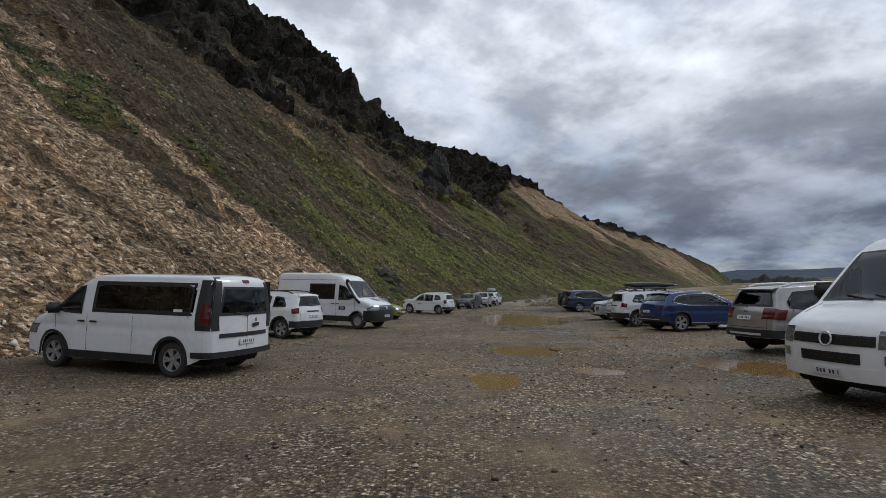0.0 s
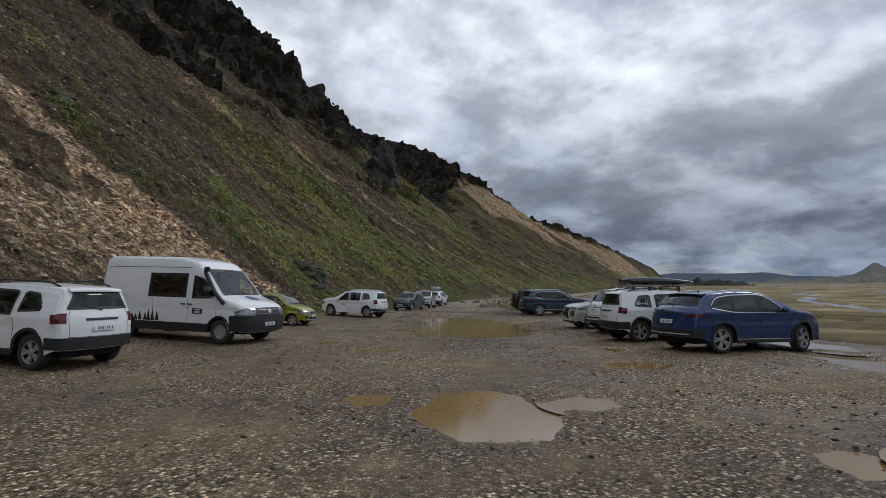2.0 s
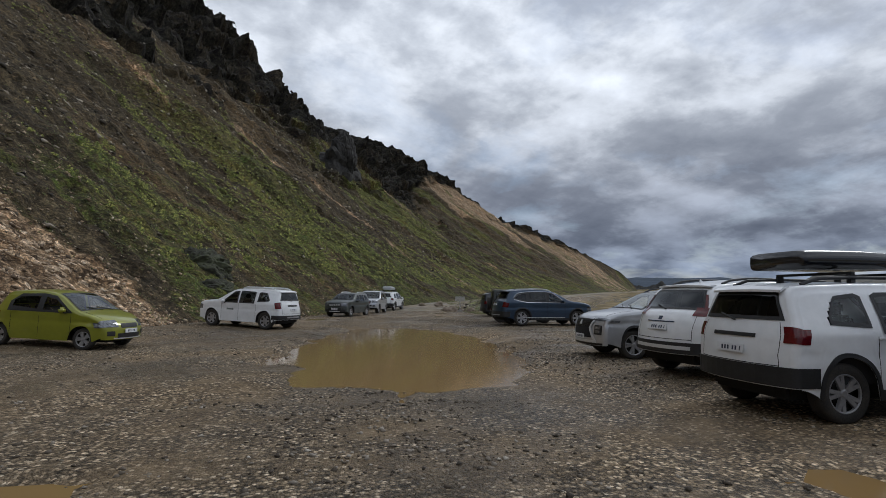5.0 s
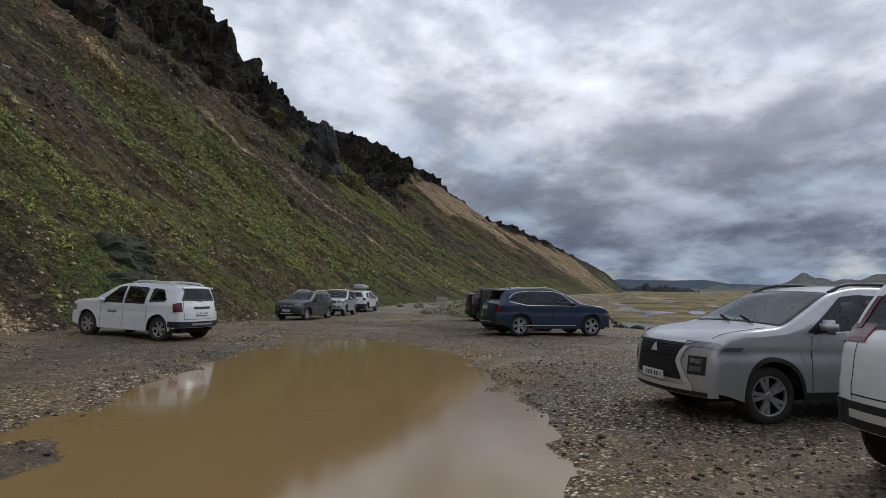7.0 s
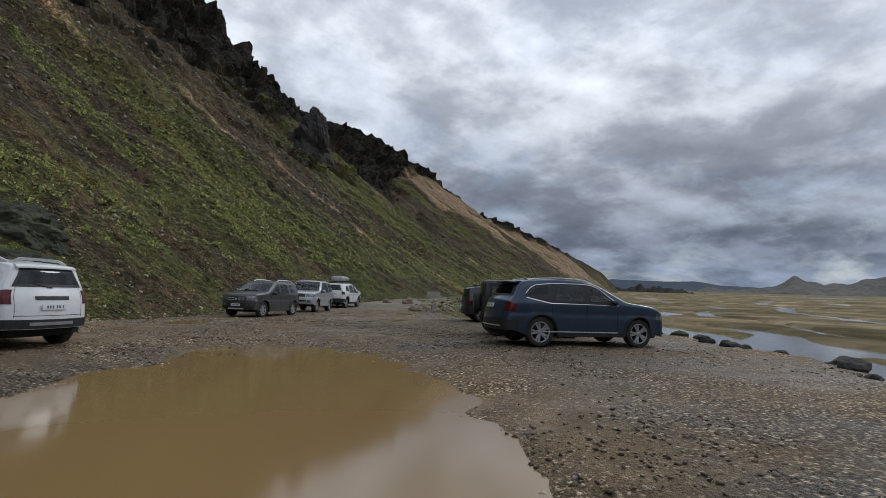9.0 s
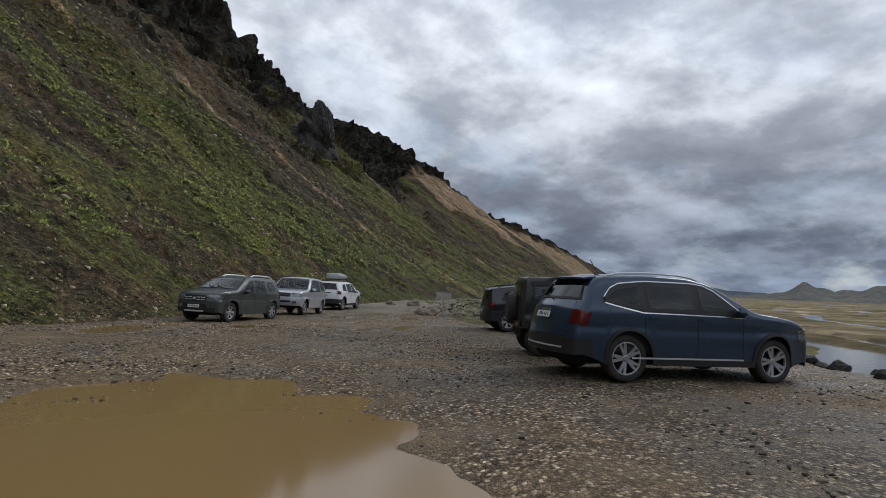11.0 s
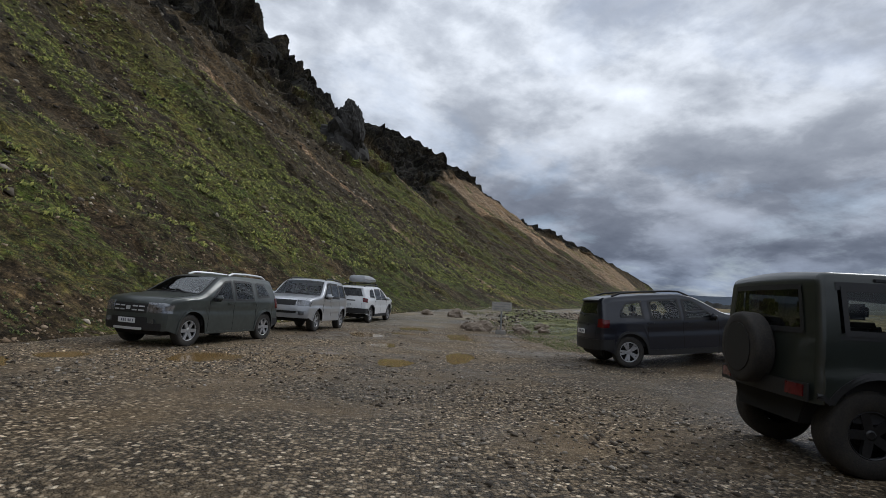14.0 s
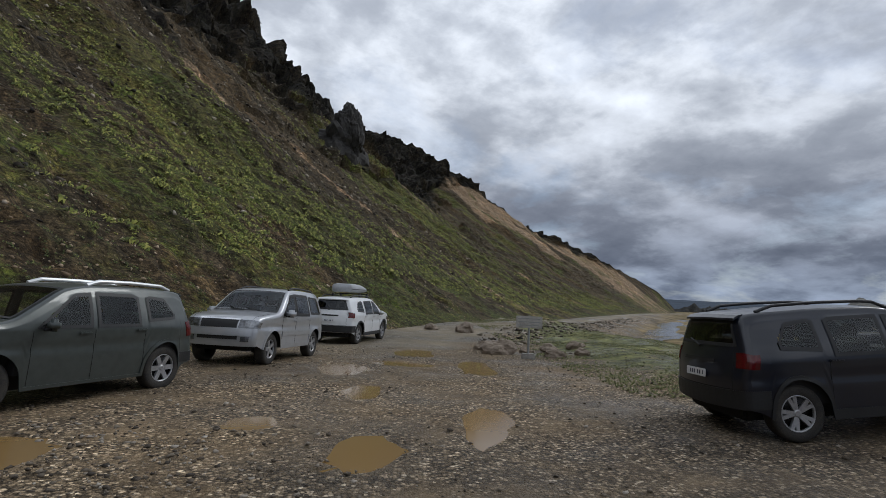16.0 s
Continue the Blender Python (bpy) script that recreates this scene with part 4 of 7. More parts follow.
def number_plate(car, at, facing, wide=0.46, high=0.108, tilt=0.0, name="number_plate"):
    """A plate with unreadable dark bars for its writing. facing: +1 forward, -1 backward."""
    bm = box_mesh(0, 0, 0, 0.014, wide, high, 0.004)
    ob = part(name, bm, PLATE, car, "white number plate with dark characters")
    ob.matrix_basis = pose(*at, 0, tilt, 0 if facing > 0 else 180)
    for k, yy in enumerate((0.19, 0.115, 0.06, -0.03, -0.085, -0.14)):
        part("plate_bar", box_mesh(0.0085, yy * wide / 0.5, 0, 0.003, 0.014 if k == 0 else 0.026, high * 0.5), INK, ob)
    return ob


def build_car(p, label, category, at, yaw, size=1.0, group="parked vehicles"):
    sh = Shell(p)
    nm = p["name"]
    car = new(nm)
    tagged(car, label, category, group)
    x, y = at
    # it stands on the ground under its axles
    ax, ay, half = math.cos(radians(yaw)), math.sin(radians(yaw)), p["wb"] / 2 * size
    fore, aft = land(x + ax * half, y + ay * half, False), land(x - ax * half, y - ay * half, False)
    car.matrix_basis = pose(x, y, (fore + aft) / 2 + p.get("lift", -0.008), 0, -math.degrees(math.atan2(fore - aft, 2 * half)), yaw) @ Matrix.Scale(size, 4)
    paint = PAINT[p["paint"]]
    F = sh.front
    fn = lambda v: (lambda q: float(np.interp(F - q, *v))) if isinstance(v, tuple) else (lambda q: v)
    panes = [(F - w[1], F - w[0], fn(w[2]), fn(w[3])) for w in p.get("windows", ())]
    screens, zs, zr = [], p["screen"], p["rear_glass"]
    t0, t1 = sh.at_z(zs[0], False), sh.at_z(zs[1], False)
    screens.append((t0, t1, lambda t: 0.97))
    if zr:
        r0, r1, rw = sh.at_z(zr[1], True), sh.at_z(zr[0], True), p.get("rear_glass_w", 0.93)
        screens.append((r0, r1, lambda t: rw - 0.06 * (r1 - t) / (r1 - r0)))
    v, f = sh.mesh(panes, screens)
    obj("body", v, f, paint, car, smooth=True, label=p["paint"].replace("_", " ") + " painted body shell")
    F, Rr = sh.front, sh.front - sh.length
    # underside and wheel housings
    bm = box_mesh((F + Rr) / 2, 0, p["sill"] + 0.16, sh.length - 0.5, sh.hw * 2 - 0.52, 0.36, 0.04)
    part("underbody", bm, UNDER, car)
    for a in sh.axles:
        inner = box_mesh(a, 0, p["tyre"] + 0.14, p["arch"] * 2 + 0.1, sh.hw * 2 - 0.16, p["arch"] * 1.6, 0.02)
        # trimmed to the inside of the tyres
        for vv in inner.verts:
            if vv.co.z < p["tyre"] + 0.1:
                vv.co.y *= (sh.hw - 0.30) / (sh.hw - 0.08)
                vv.co.z = p["tyre"] + 0.02
            vv.co.x = a + (vv.co.x - a) * (p["arch"] - 0.02) / (p["arch"] + 0.05)
        part("wheel_liner", inner, UNDER, car)
    meshes = wheel_meshes(p["wheel"], p["tyre"], p.get("tyre_w", 0.225), p["rim"], p.get("spokes", 5), p.get("twin", True))
    for k, a in enumerate(sh.axles):
        for sgn in (1, -1):
            add_wheel(car, a, sgn * (sh.hw - 0.045 - p.get("tyre_w", 0.225) / 2), p["tyre"], sgn, meshes, DARK_ALLOY if p.get("dark_rims") else ALLOY, p.get("steer", 0) if k == 0 else 0)
    clad = p.get("clad", 0.0)
    cmat = PLASTIC if p.get("clad_mat", "plastic") == "plastic" else paint
    if clad:
        xs = [a for a in sh.axles]
        g = p["arch"] + 0.055
        side_panel(sh, "sill_trim", xs[1] + g - 0.03, xs[0] - g + 0.03, lambda q: sh.bottom(q) + 0.004, lambda q: sh.bottom(q) + clad, cmat, car, off=0.014, nx=16, nz=3)
        for a in xs:
            def low(q):
                return sh.bottom(q) + 0.002
            def high(q, a=a):
                w2 = (p["arch"] + 0.055) ** 2 - (q - a) ** 2
                return max(sh.bottom(q) + 0.055, p["tyre"] + math.sqrt(max(w2, 0.0)))
            side_panel(sh, "arch_trim", a - g, a + g, low, high, cmat, car, off=0.016, nx=26, nz=3)
    # glass, seals and cabin
    dark = p.get("tint", 1)
    for k, (x0, x1, lo, hi) in enumerate(panes):
        for sgn in (1, -1):
            grid = []
            for x in x0 + (x1 - x0) * inset(16, 0.05 / (x1 - x0)):
                a, b = lo(x), hi(x)
                grid.append([sh.side(x, a + (b - a) * e, sgn, 0.010) for e in inset(8, 0.05 / max(b - a, 0.02))])
            pane_meshes(grid, PRIVACY if k >= dark else GLASS, PLASTIC, car, "side_window", sgn > 0)
    for i0, (x0, x1, lo, hi) in enumerate(p.get("frames", ())):
        lo, hi = fn(lo), fn(hi)
        nx, nz = int((x1 - x0) / 0.035), 15
        for sgn in (1, -1):
            verts, faces = [], []
            for x in np.linspace(F - x1, F - x0, nx):
                verts += [sh.side(x, lo(x) + (hi(x) - lo(x)) * j / (nz - 1), sgn, 0.005) for j in range(nz)]
            for i in range(nx - 1):
                for j in range(nz - 1):
                    q = i * nz + j
                    c = (np.array(verts[q]) + np.array(verts[q + nz + 1])) / 2
                    if not in_pane(panes, c[0], c[2]):
                        quad = (q, q + nz, q + nz + 1, q + 1)
                        faces.append(quad if sgn < 0 else quad[::-1])
            obj("window_frame", verts, faces, PLASTIC, car)
    for name, (s0, s1, wide) in zip(("windscreen", "rear_window"), screens):
        grid = []
        for t in s0 + (s1 - s0) * inset(16, 0.05 / (s1 - s0)):
            grid.append([sh.skin(t, a, 0.010) for a in wide(t) * (2 * inset(13, 0.035) - 1)])
        pane_meshes(grid, GLASS if name == "windscreen" else PRIVACY, PLASTIC, car, name, False)
    front_x = float(np.interp(t0, sh.t, sh.px)) - 0.12
    rear_x = (float(np.interp(r1, sh.t, sh.px)) if zr else Rr) + 0.30
    tub = box_mesh((front_x + rear_x) / 2, 0, (0.46 + p["belt"] - 0.05) / 2, front_x - rear_x, sh.hw * 1.80, p["belt"] - 0.05 - 0.46)
    bmesh.ops.delete(tub, geom=[fc for fc in tub.faces if fc.normal.z > 0.9], context="FACES")
    part("cabin_lining", tub, CLOTH, car)
    part("dashboard", box_mesh(front_x - 0.16, 0, p["belt"] - 0.12, 0.42, sh.hw * 1.74, 0.24, 0.05), CLOTH, car)
    tall = p["roof"] - 0.24
    for k in range(p.get("seat_rows", 2)):
        sx = front_x - 0.95 - 0.90 * k
        for sy in (0.40 * sh.hw, -0.40 * sh.hw):
            bm = box_mesh(0, 0, 0, 0.13, 0.48, tall - 0.78, 0.05)
            bmesh.ops.transform(bm, matrix=pose(sx, sy, (tall - 0.16 + 0.62) / 2, 0, -12, 0), verts=bm.verts)
            seat = part("seat", bm, CLOTH, car)
            bm = box_mesh(sx - (tall - 0.78) * 0.13, sy, tall - 0.06, 0.09, 0.26, 0.17, 0.035)
            part("headrest", bm, CLOTH, seat)
    for x0 in p.get("seams", ()):
        side_panel(sh, "door_seam", F - x0 - 0.004, F - x0 + 0.004, lambda q: max(p["sill"] + clad, sh.bottom(q) + 0.06), lambda q: p["belt"] - 0.01, UNDER, car, off=0.0025, nx=2, nz=8)
    if p.get("wiper") and p["name"] != "passenger_van":
        for k in (-1, 1):
            end_panel(sh, "tailgate_seam", zr[0] - 0.02, 0.64, k * 0.845 - 0.004, k * 0.845 + 0.004, UNDER, car, rear=True, off=0.003, nt=8, na=2)
        end_panel(sh, "tailgate_seam", 0.675, 0.665, -0.85, 0.85, UNDER, car, rear=True, off=0.003, nt=2, na=14)
    for k in (-1, 1):
        end_panel(sh, "bonnet_seam", zs[0] - 0.17, zs[0] - 0.03, k * 0.90 - 0.004, k * 0.90 + 0.004, UNDER, car, off=0.003, nt=14, na=2)
    for x0, z0 in p.get("handles", ()):
        for sgn in (1, -1):
            c = sh.side(F - x0, z0, sgn, 0.022)
            part("door_handle", box_mesh(*c, 0.19, 0.026, 0.034, 0.010), paint if p.get("body_handles", True) else PLASTIC, car)
    if "mirror" in p:
        mx, mz = p["mirror"]
        big = p.get("mirror_size", 1.0)
        for sgn in (1, -1):
            c = sh.side(F - mx, mz, sgn, 0.13)
            bm = box_mesh(0, 0, 0, 0.11 * big, 0.21 * big, 0.16 * big, 0.045)
            bmesh.ops.translate(bm, vec=c, verts=bm.verts)
            mo = part("wing_mirror", bm, PLASTIC if p.get("black_mirror") else paint, car, smooth=True)
            arm = tube_bm([(c[0] + 0.01, c[1] - sgn * 0.02, c[2] - 0.05), (c[0] + 0.02, c[1] - sgn * 0.16, c[2] - 0.07)], 0.022)
            part("mirror_arm", arm, PLASTIC, mo)
    if "rails" in p:
        r0, r1, rz = p["rails"]
        for sgn in (1, -1):
            pts = []
            for k in range(9):
                q = F - (r0 + (r1 - r0) * k / 8)
                i = int(np.argmin(abs(sh.px - q) + (abs(np.arange(len(sh.px)) - sh.top) > len(sh.px) * 0.45) * 5))
                lift = rz * (0.15 if k in (0, 8) else 1.0)
                pts.append((q, sgn * (sh.w(q, sh.pz[i]) - sh.r - 0.035), sh.pz[i] + lift))
            part("roof_rail", tube_bm(pts, p.get("rail_r", 0.022)), BRIGHT if p.get("chrome_rails") else PLASTIC, car)
    lamps = {e[0]: e for e in p.get("flanks", ()) if e[0] in ("tail_light", "headlight", "front_bumper", "rear_bumper")}
    wrapped = set()
    for e in p.get("ends", ()):
        name, rear, z0, z1, a0, a1, m = e[:7]
        if name in lamps and a1 >= 1.0:
            wrapped.add(name)
            bumper = "bumper" in name
            corner_lamp(sh, "bumper_corner" if bumper else name, z0, z1, 0.94 if bumper else a0, max(lamps[name][2] - lamps[name][1] - 0.08, 0.05), m, car, rear, e[7] + 0.002 if bumper else 0.012)
            if not bumper:
                continue
        off = e[7] if len(e) > 7 else 0.008
        spans = [(a0, a1)] if a0 < 0 or (len(e) > 8 and e[8]) else [(a0, a1), (-a1, -a0)]
        for s0, s1 in spans:
            end_panel(sh, name, z0, z1, s0, s1, m or paint, car, rear=rear, off=off, nt=9, na=13, label=p.get("labels", {}).get(name, ""))
    for e in p.get("flanks", ()):
        name, x0, x1, lo, hi, m = e[:6]
        if name in wrapped:
            continue
        off = e[6] if len(e) > 6 else 0.008
        side_panel(sh, name, F - x1, F - x0, lambda q, lo=lo: np.interp(F - q, *lo) if isinstance(lo, tuple) else lo, lambda q, hi=hi: np.interp(F - q, *hi) if isinstance(hi, tuple) else hi, m or paint, car, off=off, nx=16, nz=7)
    for z0, rear in p.get("plates", ()):
        t = sh.at_z(z0, rear)
        c = sh.skin(t, 0.0, p.get("plate_off", 0.020))
        i = int(np.argmin(abs(sh.t - t)))
        tilt = math.degrees(math.atan2(sh.nz[i], abs(sh.nx[i])))
        number_plate(car, c, -1 if rear else 1, tilt=-tilt)
    if p.get("wiper"):
        z0 = zr[0]
        a, b = sh.skin(sh.at_z(z0 - 0.02, True), 0.0, 0.02), sh.skin(sh.at_z(z0 + 0.06, True), 0.42, 0.02)
        part("wiper", tube_bm([a, b], 0.012, 6), PLASTIC, car)
    for k in (-1, 1):
        a, b = sh.skin(sh.at_z(zs[0] - 0.01, False), 0.25 * k + 0.25, 0.02), sh.skin(sh.at_z(zs[0] + 0.07, False), 0.25 * k - 0.30, 0.02)
        part("wiper", tube_bm([a, b], 0.011, 6), PLASTIC, car)
    if "spoiler" in p:
        z0, dep = p["spoiler"]
        t = sh.at_z(z0, True)
        grid = []
        for k in range(3):
            grid.append([tuple(np.array(sh.skin(t - 0.10 + 0.06 * k, a, 0.014)) + np.array((-dep * k / 2, 0, 0.01 * k))) for a in np.linspace(-0.98, 0.98, 9)])
        vv, ff = skirted(grid, 3, 9, (0, 0, -0.03))
        obj("spoiler", vv, ff, PLASTIC if p.get("black_spoiler") else paint, car)
    if p.get("fin"):
        q = F - p["fin"]
        i = int(np.argmin(abs(sh.px - q)))
        bm = bmesh.new()
        vs = [bm.verts.new(c) for c in ((q + 0.11, 0.0, sh.pz[i]), (q - 0.07, 0.028, sh.pz[i] - 0.01), (q - 0.07, -0.028, sh.pz[i] - 0.01), (q - 0.06, 0, sh.pz[i] + 0.085))]
        for f3 in ((0, 1, 3), (1, 2, 3), (2, 0, 3), (0, 2, 1)):
            bm.faces.new([vs[k] for k in f3])
        part("antenna", bm, paint, car)
    return car, sh


def kit(base, **over):
    d = dict(base)
    d.update(over)
    return d


# lengths in metres from the front bumper, heights from the ground
OFFROAD = dict(
    name="sport_utility_car", tint=3, paint="white", fo=0.845, wb=2.673, ro=0.82, width=1.80, belt=1.03, roof=1.63, lean=0.15, sill=0.27, arch=0.425, tyre=0.358, rim=0.228, wheel="crossover_wheel", spokes=5, tyre_w=0.215,
    line=[(0.02, 0.36), (0.0, 0.55), (0.0, 0.80), (0.03, 1.00), (0.17, 1.075), (1.15, 1.155), (1.84, 1.585), (2.2, 1.65), (3.0, 1.66), (3.95, 1.625), (4.08, 1.56), (4.22, 1.16), (4.28, 1.02), (4.32, 0.76), (4.32, 0.42)],
    windows=[(1.40, 2.17, 1.045, ([1.40, 1.92, 2.17], [1.07, 1.52, 1.55])), (2.24, 2.98, 1.05, ([2.24, 2.9, 2.98], [1.555, 1.545, 1.51])), (3.12, 3.70, ([3.12, 3.70], [1.12, 1.16]), ([3.12, 3.2, 3.50, 3.70], [1.50, 1.535, 1.50, 1.24]))],
    frames=[],
    screen=(1.165, 1.58), rear_glass=(1.20, 1.54), seams=(1.36, 2.21, 3.06), handles=[(2.05, 0.98), (2.98, 1.0)], mirror=(1.52, 1.10), rails=(1.9, 3.75, 0.075), clad=0.13, wiper=True, spoiler=(1.56, 0.05),
    ends=[("front_bumper", False, 0.37, 0.60, -1.0, 1.0, PLASTIC, 0.012), ("grille", False, 0.78, 0.93, -0.62, 0.62, PLASTIC, 0.010), ("headlight", False, 0.79, 0.95, 0.64, 1.0, LENS, 0.012),
          ("rear_bumper", True, 0.66, 0.43, -1.0, 1.0, PLASTIC, 0.016), ("tail_light", True, 1.13, 0.94, 0.90, 1.0, RED, 0.012), ("plate_housing", True, 1.03, 0.985, -0.46, 0.46, PLASTIC, 0.014)],
    flanks=[("tail_light", 4.02, 4.20, 0.93, 1.14, RED, 0.012), ("headlight", 0.10, 0.32, 0.82, 0.95, LENS, 0.010), ("rear_bumper", 3.96, 4.30, ([3.96, 4.3], [0.46, 0.44]), 0.66, PLASTIC, 0.012), ("front_bumper", 0.05, 0.46, 0.40, 0.58, PLASTIC, 0.010)],
    plates=[(0.83, True), (0.56, False)], bow=0.17)
OFFROAD_OLD = kit(
    OFFROAD, ro=0.80, rails=(2.2, 3.75, 0.065), rim=0.222, wheel="six_spoke_wheel", spokes=6, twin=False, clad=0.05, clad_mat="body",
    line=[(0.02, 0.36), (0.0, 0.55), (0.0, 0.78), (0.03, 0.98), (0.18, 1.06), (1.12, 1.145), (1.80, 1.575), (2.15, 1.645), (3.0, 1.66), (3.90, 1.625), (4.04, 1.56), (4.18, 1.16), (4.25, 1.02), (4.30, 0.76), (4.31, 0.42)],
    ends=[("front_bumper", False, 0.37, 0.52, -1.0, 1.0, PLASTIC, 0.012), ("grille", False, 0.72, 0.92, -0.58, 0.58, PLASTIC, 0.010), ("grille_bar", False, 0.765, 0.792, 0.14, 0.30, BRIGHT, 0.022), ("grille_bar", False, 0.765, 0.792, 0.35, 0.52, BRIGHT, 0.022), ("grille_bar", False, 0.845, 0.872, 0.14, 0.30, BRIGHT, 0.022), ("grille_bar", False, 0.845, 0.872, 0.35, 0.52, BRIGHT, 0.022), ("nose_badge", False, 0.78, 0.86, -0.07, 0.07, BRIGHT, 0.026), ("lower_grille", False, 0.52, 0.64, -0.62, 0.62, PLASTIC, 0.012),
          ("headlight", False, 0.74, 0.95, 0.60, 1.0, LENS, 0.012), ("skid_plate", False, 0.37, 0.42, -0.5, 0.5, BRIGHT, 0.03),
          ("rear_bumper", True, 0.60, 0.43, -1.0, 1.0, PLASTIC, 0.014), ("tail_light", True, 1.14, 0.88, 0.90, 1.0, RED, 0.012), ("skid_plate", True, 0.55, 0.49, -0.55, 0.55, ALLOY, 0.03), ("plate_housing", True, 1.03, 0.965, -0.42, 0.42, PLASTIC, 0.014)],
    flanks=[("tail_light", 4.02, 4.17, 0.86, 1.14, RED, 0.012), ("headlight", 0.10, 0.30, 0.80, 0.95, LENS, 0.010), ("rear_bumper", 3.9, 4.28, ([3.9, 4.28], [0.46, 0.44]), 0.60, PLASTIC, 0.010)], rail_r=0.03)
MINIBUS = dict(
    name="passenger_van", tumble=1.2, draw_in=0.02, flare=0.0, seat_rows=3, paint="white", fo=0.93, wb=3.098, ro=0.97, width=1.95, belt=1.15, roof=1.97, lean=0.10, sill=0.25, arch=0.40, tyre=0.340, rim=0.215, wheel="van_alloy_wheel", spokes=5, tyre_w=0.215, taper=0.03, r=0.10, bow=0.12,
    line=[(0.03, 0.30), (0.0, 0.55), (0.03, 0.80), (0.14, 0.98), (0.40, 1.10), (0.85, 1.20), (1.62, 1.82), (1.95, 1.945), (2.7, 1.97), (4.72, 1.965), (4.90, 1.91), (4.96, 1.5), (4.99, 0.9), (5.0, 0.40)],
    windows=[(0.98, 1.72, ([0.98, 1.25, 1.72], [1.24, 1.16, 1.14]), ([0.98, 1.55, 1.72], [1.27, 1.70, 1.73])), (2.02, 4.52, 1.22, ([2.02, 2.1, 4.4, 4.52], [1.68, 1.79, 1.79, 1.70]))],
    frames=[(1.98, 4.56, 1.19, 1.82)],
    screen=(1.22, 1.86), rear_glass=(1.20, 1.76), rear_glass_w=0.88, seams=(1.86, 3.05, 0.98), handles=[(1.72, 1.0), (2.05, 1.0)], body_handles=False, mirror=(1.08, 1.25), mirror_size=1.35, black_mirror=True, clad=0.16,
    ends=[("front_bumper", False, 0.31, 0.55, -1.0, 1.0, PLASTIC, 0.012), ("grille", False, 0.74, 0.86, -0.55, 0.55, PLASTIC, 0.010), ("headlight", False, 0.72, 0.98, 0.62, 1.0, LENS, 0.012),
          ("rear_bumper", True, 0.52, 0.41, -1.04, 1.04, PLASTIC, 0.05), ("tail_pillar", True, 1.93, 0.92, 0.86, 1.05, PLASTIC, 0.012), ("brake_light", True, 1.885, 1.835, -0.13, 0.13, RED, 0.014), ("door_trim", True, 0.86, 0.78, -0.80, 0.85, PLASTIC, 0.016),
          ("door_seam", True, 1.86, 0.56, -0.006, 0.006, UNDER, 0.004), ("door_latch", True, 1.03, 0.96, -0.42, -0.18, PLASTIC, 0.03), ("badge", True, 1.13, 1.06, -0.36, -0.29, CHROME, 0.012)],
    flanks=[("tail_pillar", 4.66, 4.985, 0.92, 1.88, PLASTIC, 0.010), ("tail_light", 4.80, 4.97, 1.02, 1.42, RED, 0.02), ("sticker", 4.05, 4.28, 1.26, 1.31, PLATE, 0.012), ("rear_bumper", 4.62, 4.98, ([4.62, 4.98], [0.41, 0.40]), 0.50, PLASTIC, 0.02), ("headlight", 0.14, 0.42, 0.80, 1.04, LENS, 0.010)],
    plates=[(0.68, True), (0.45, False)], wiper=True)
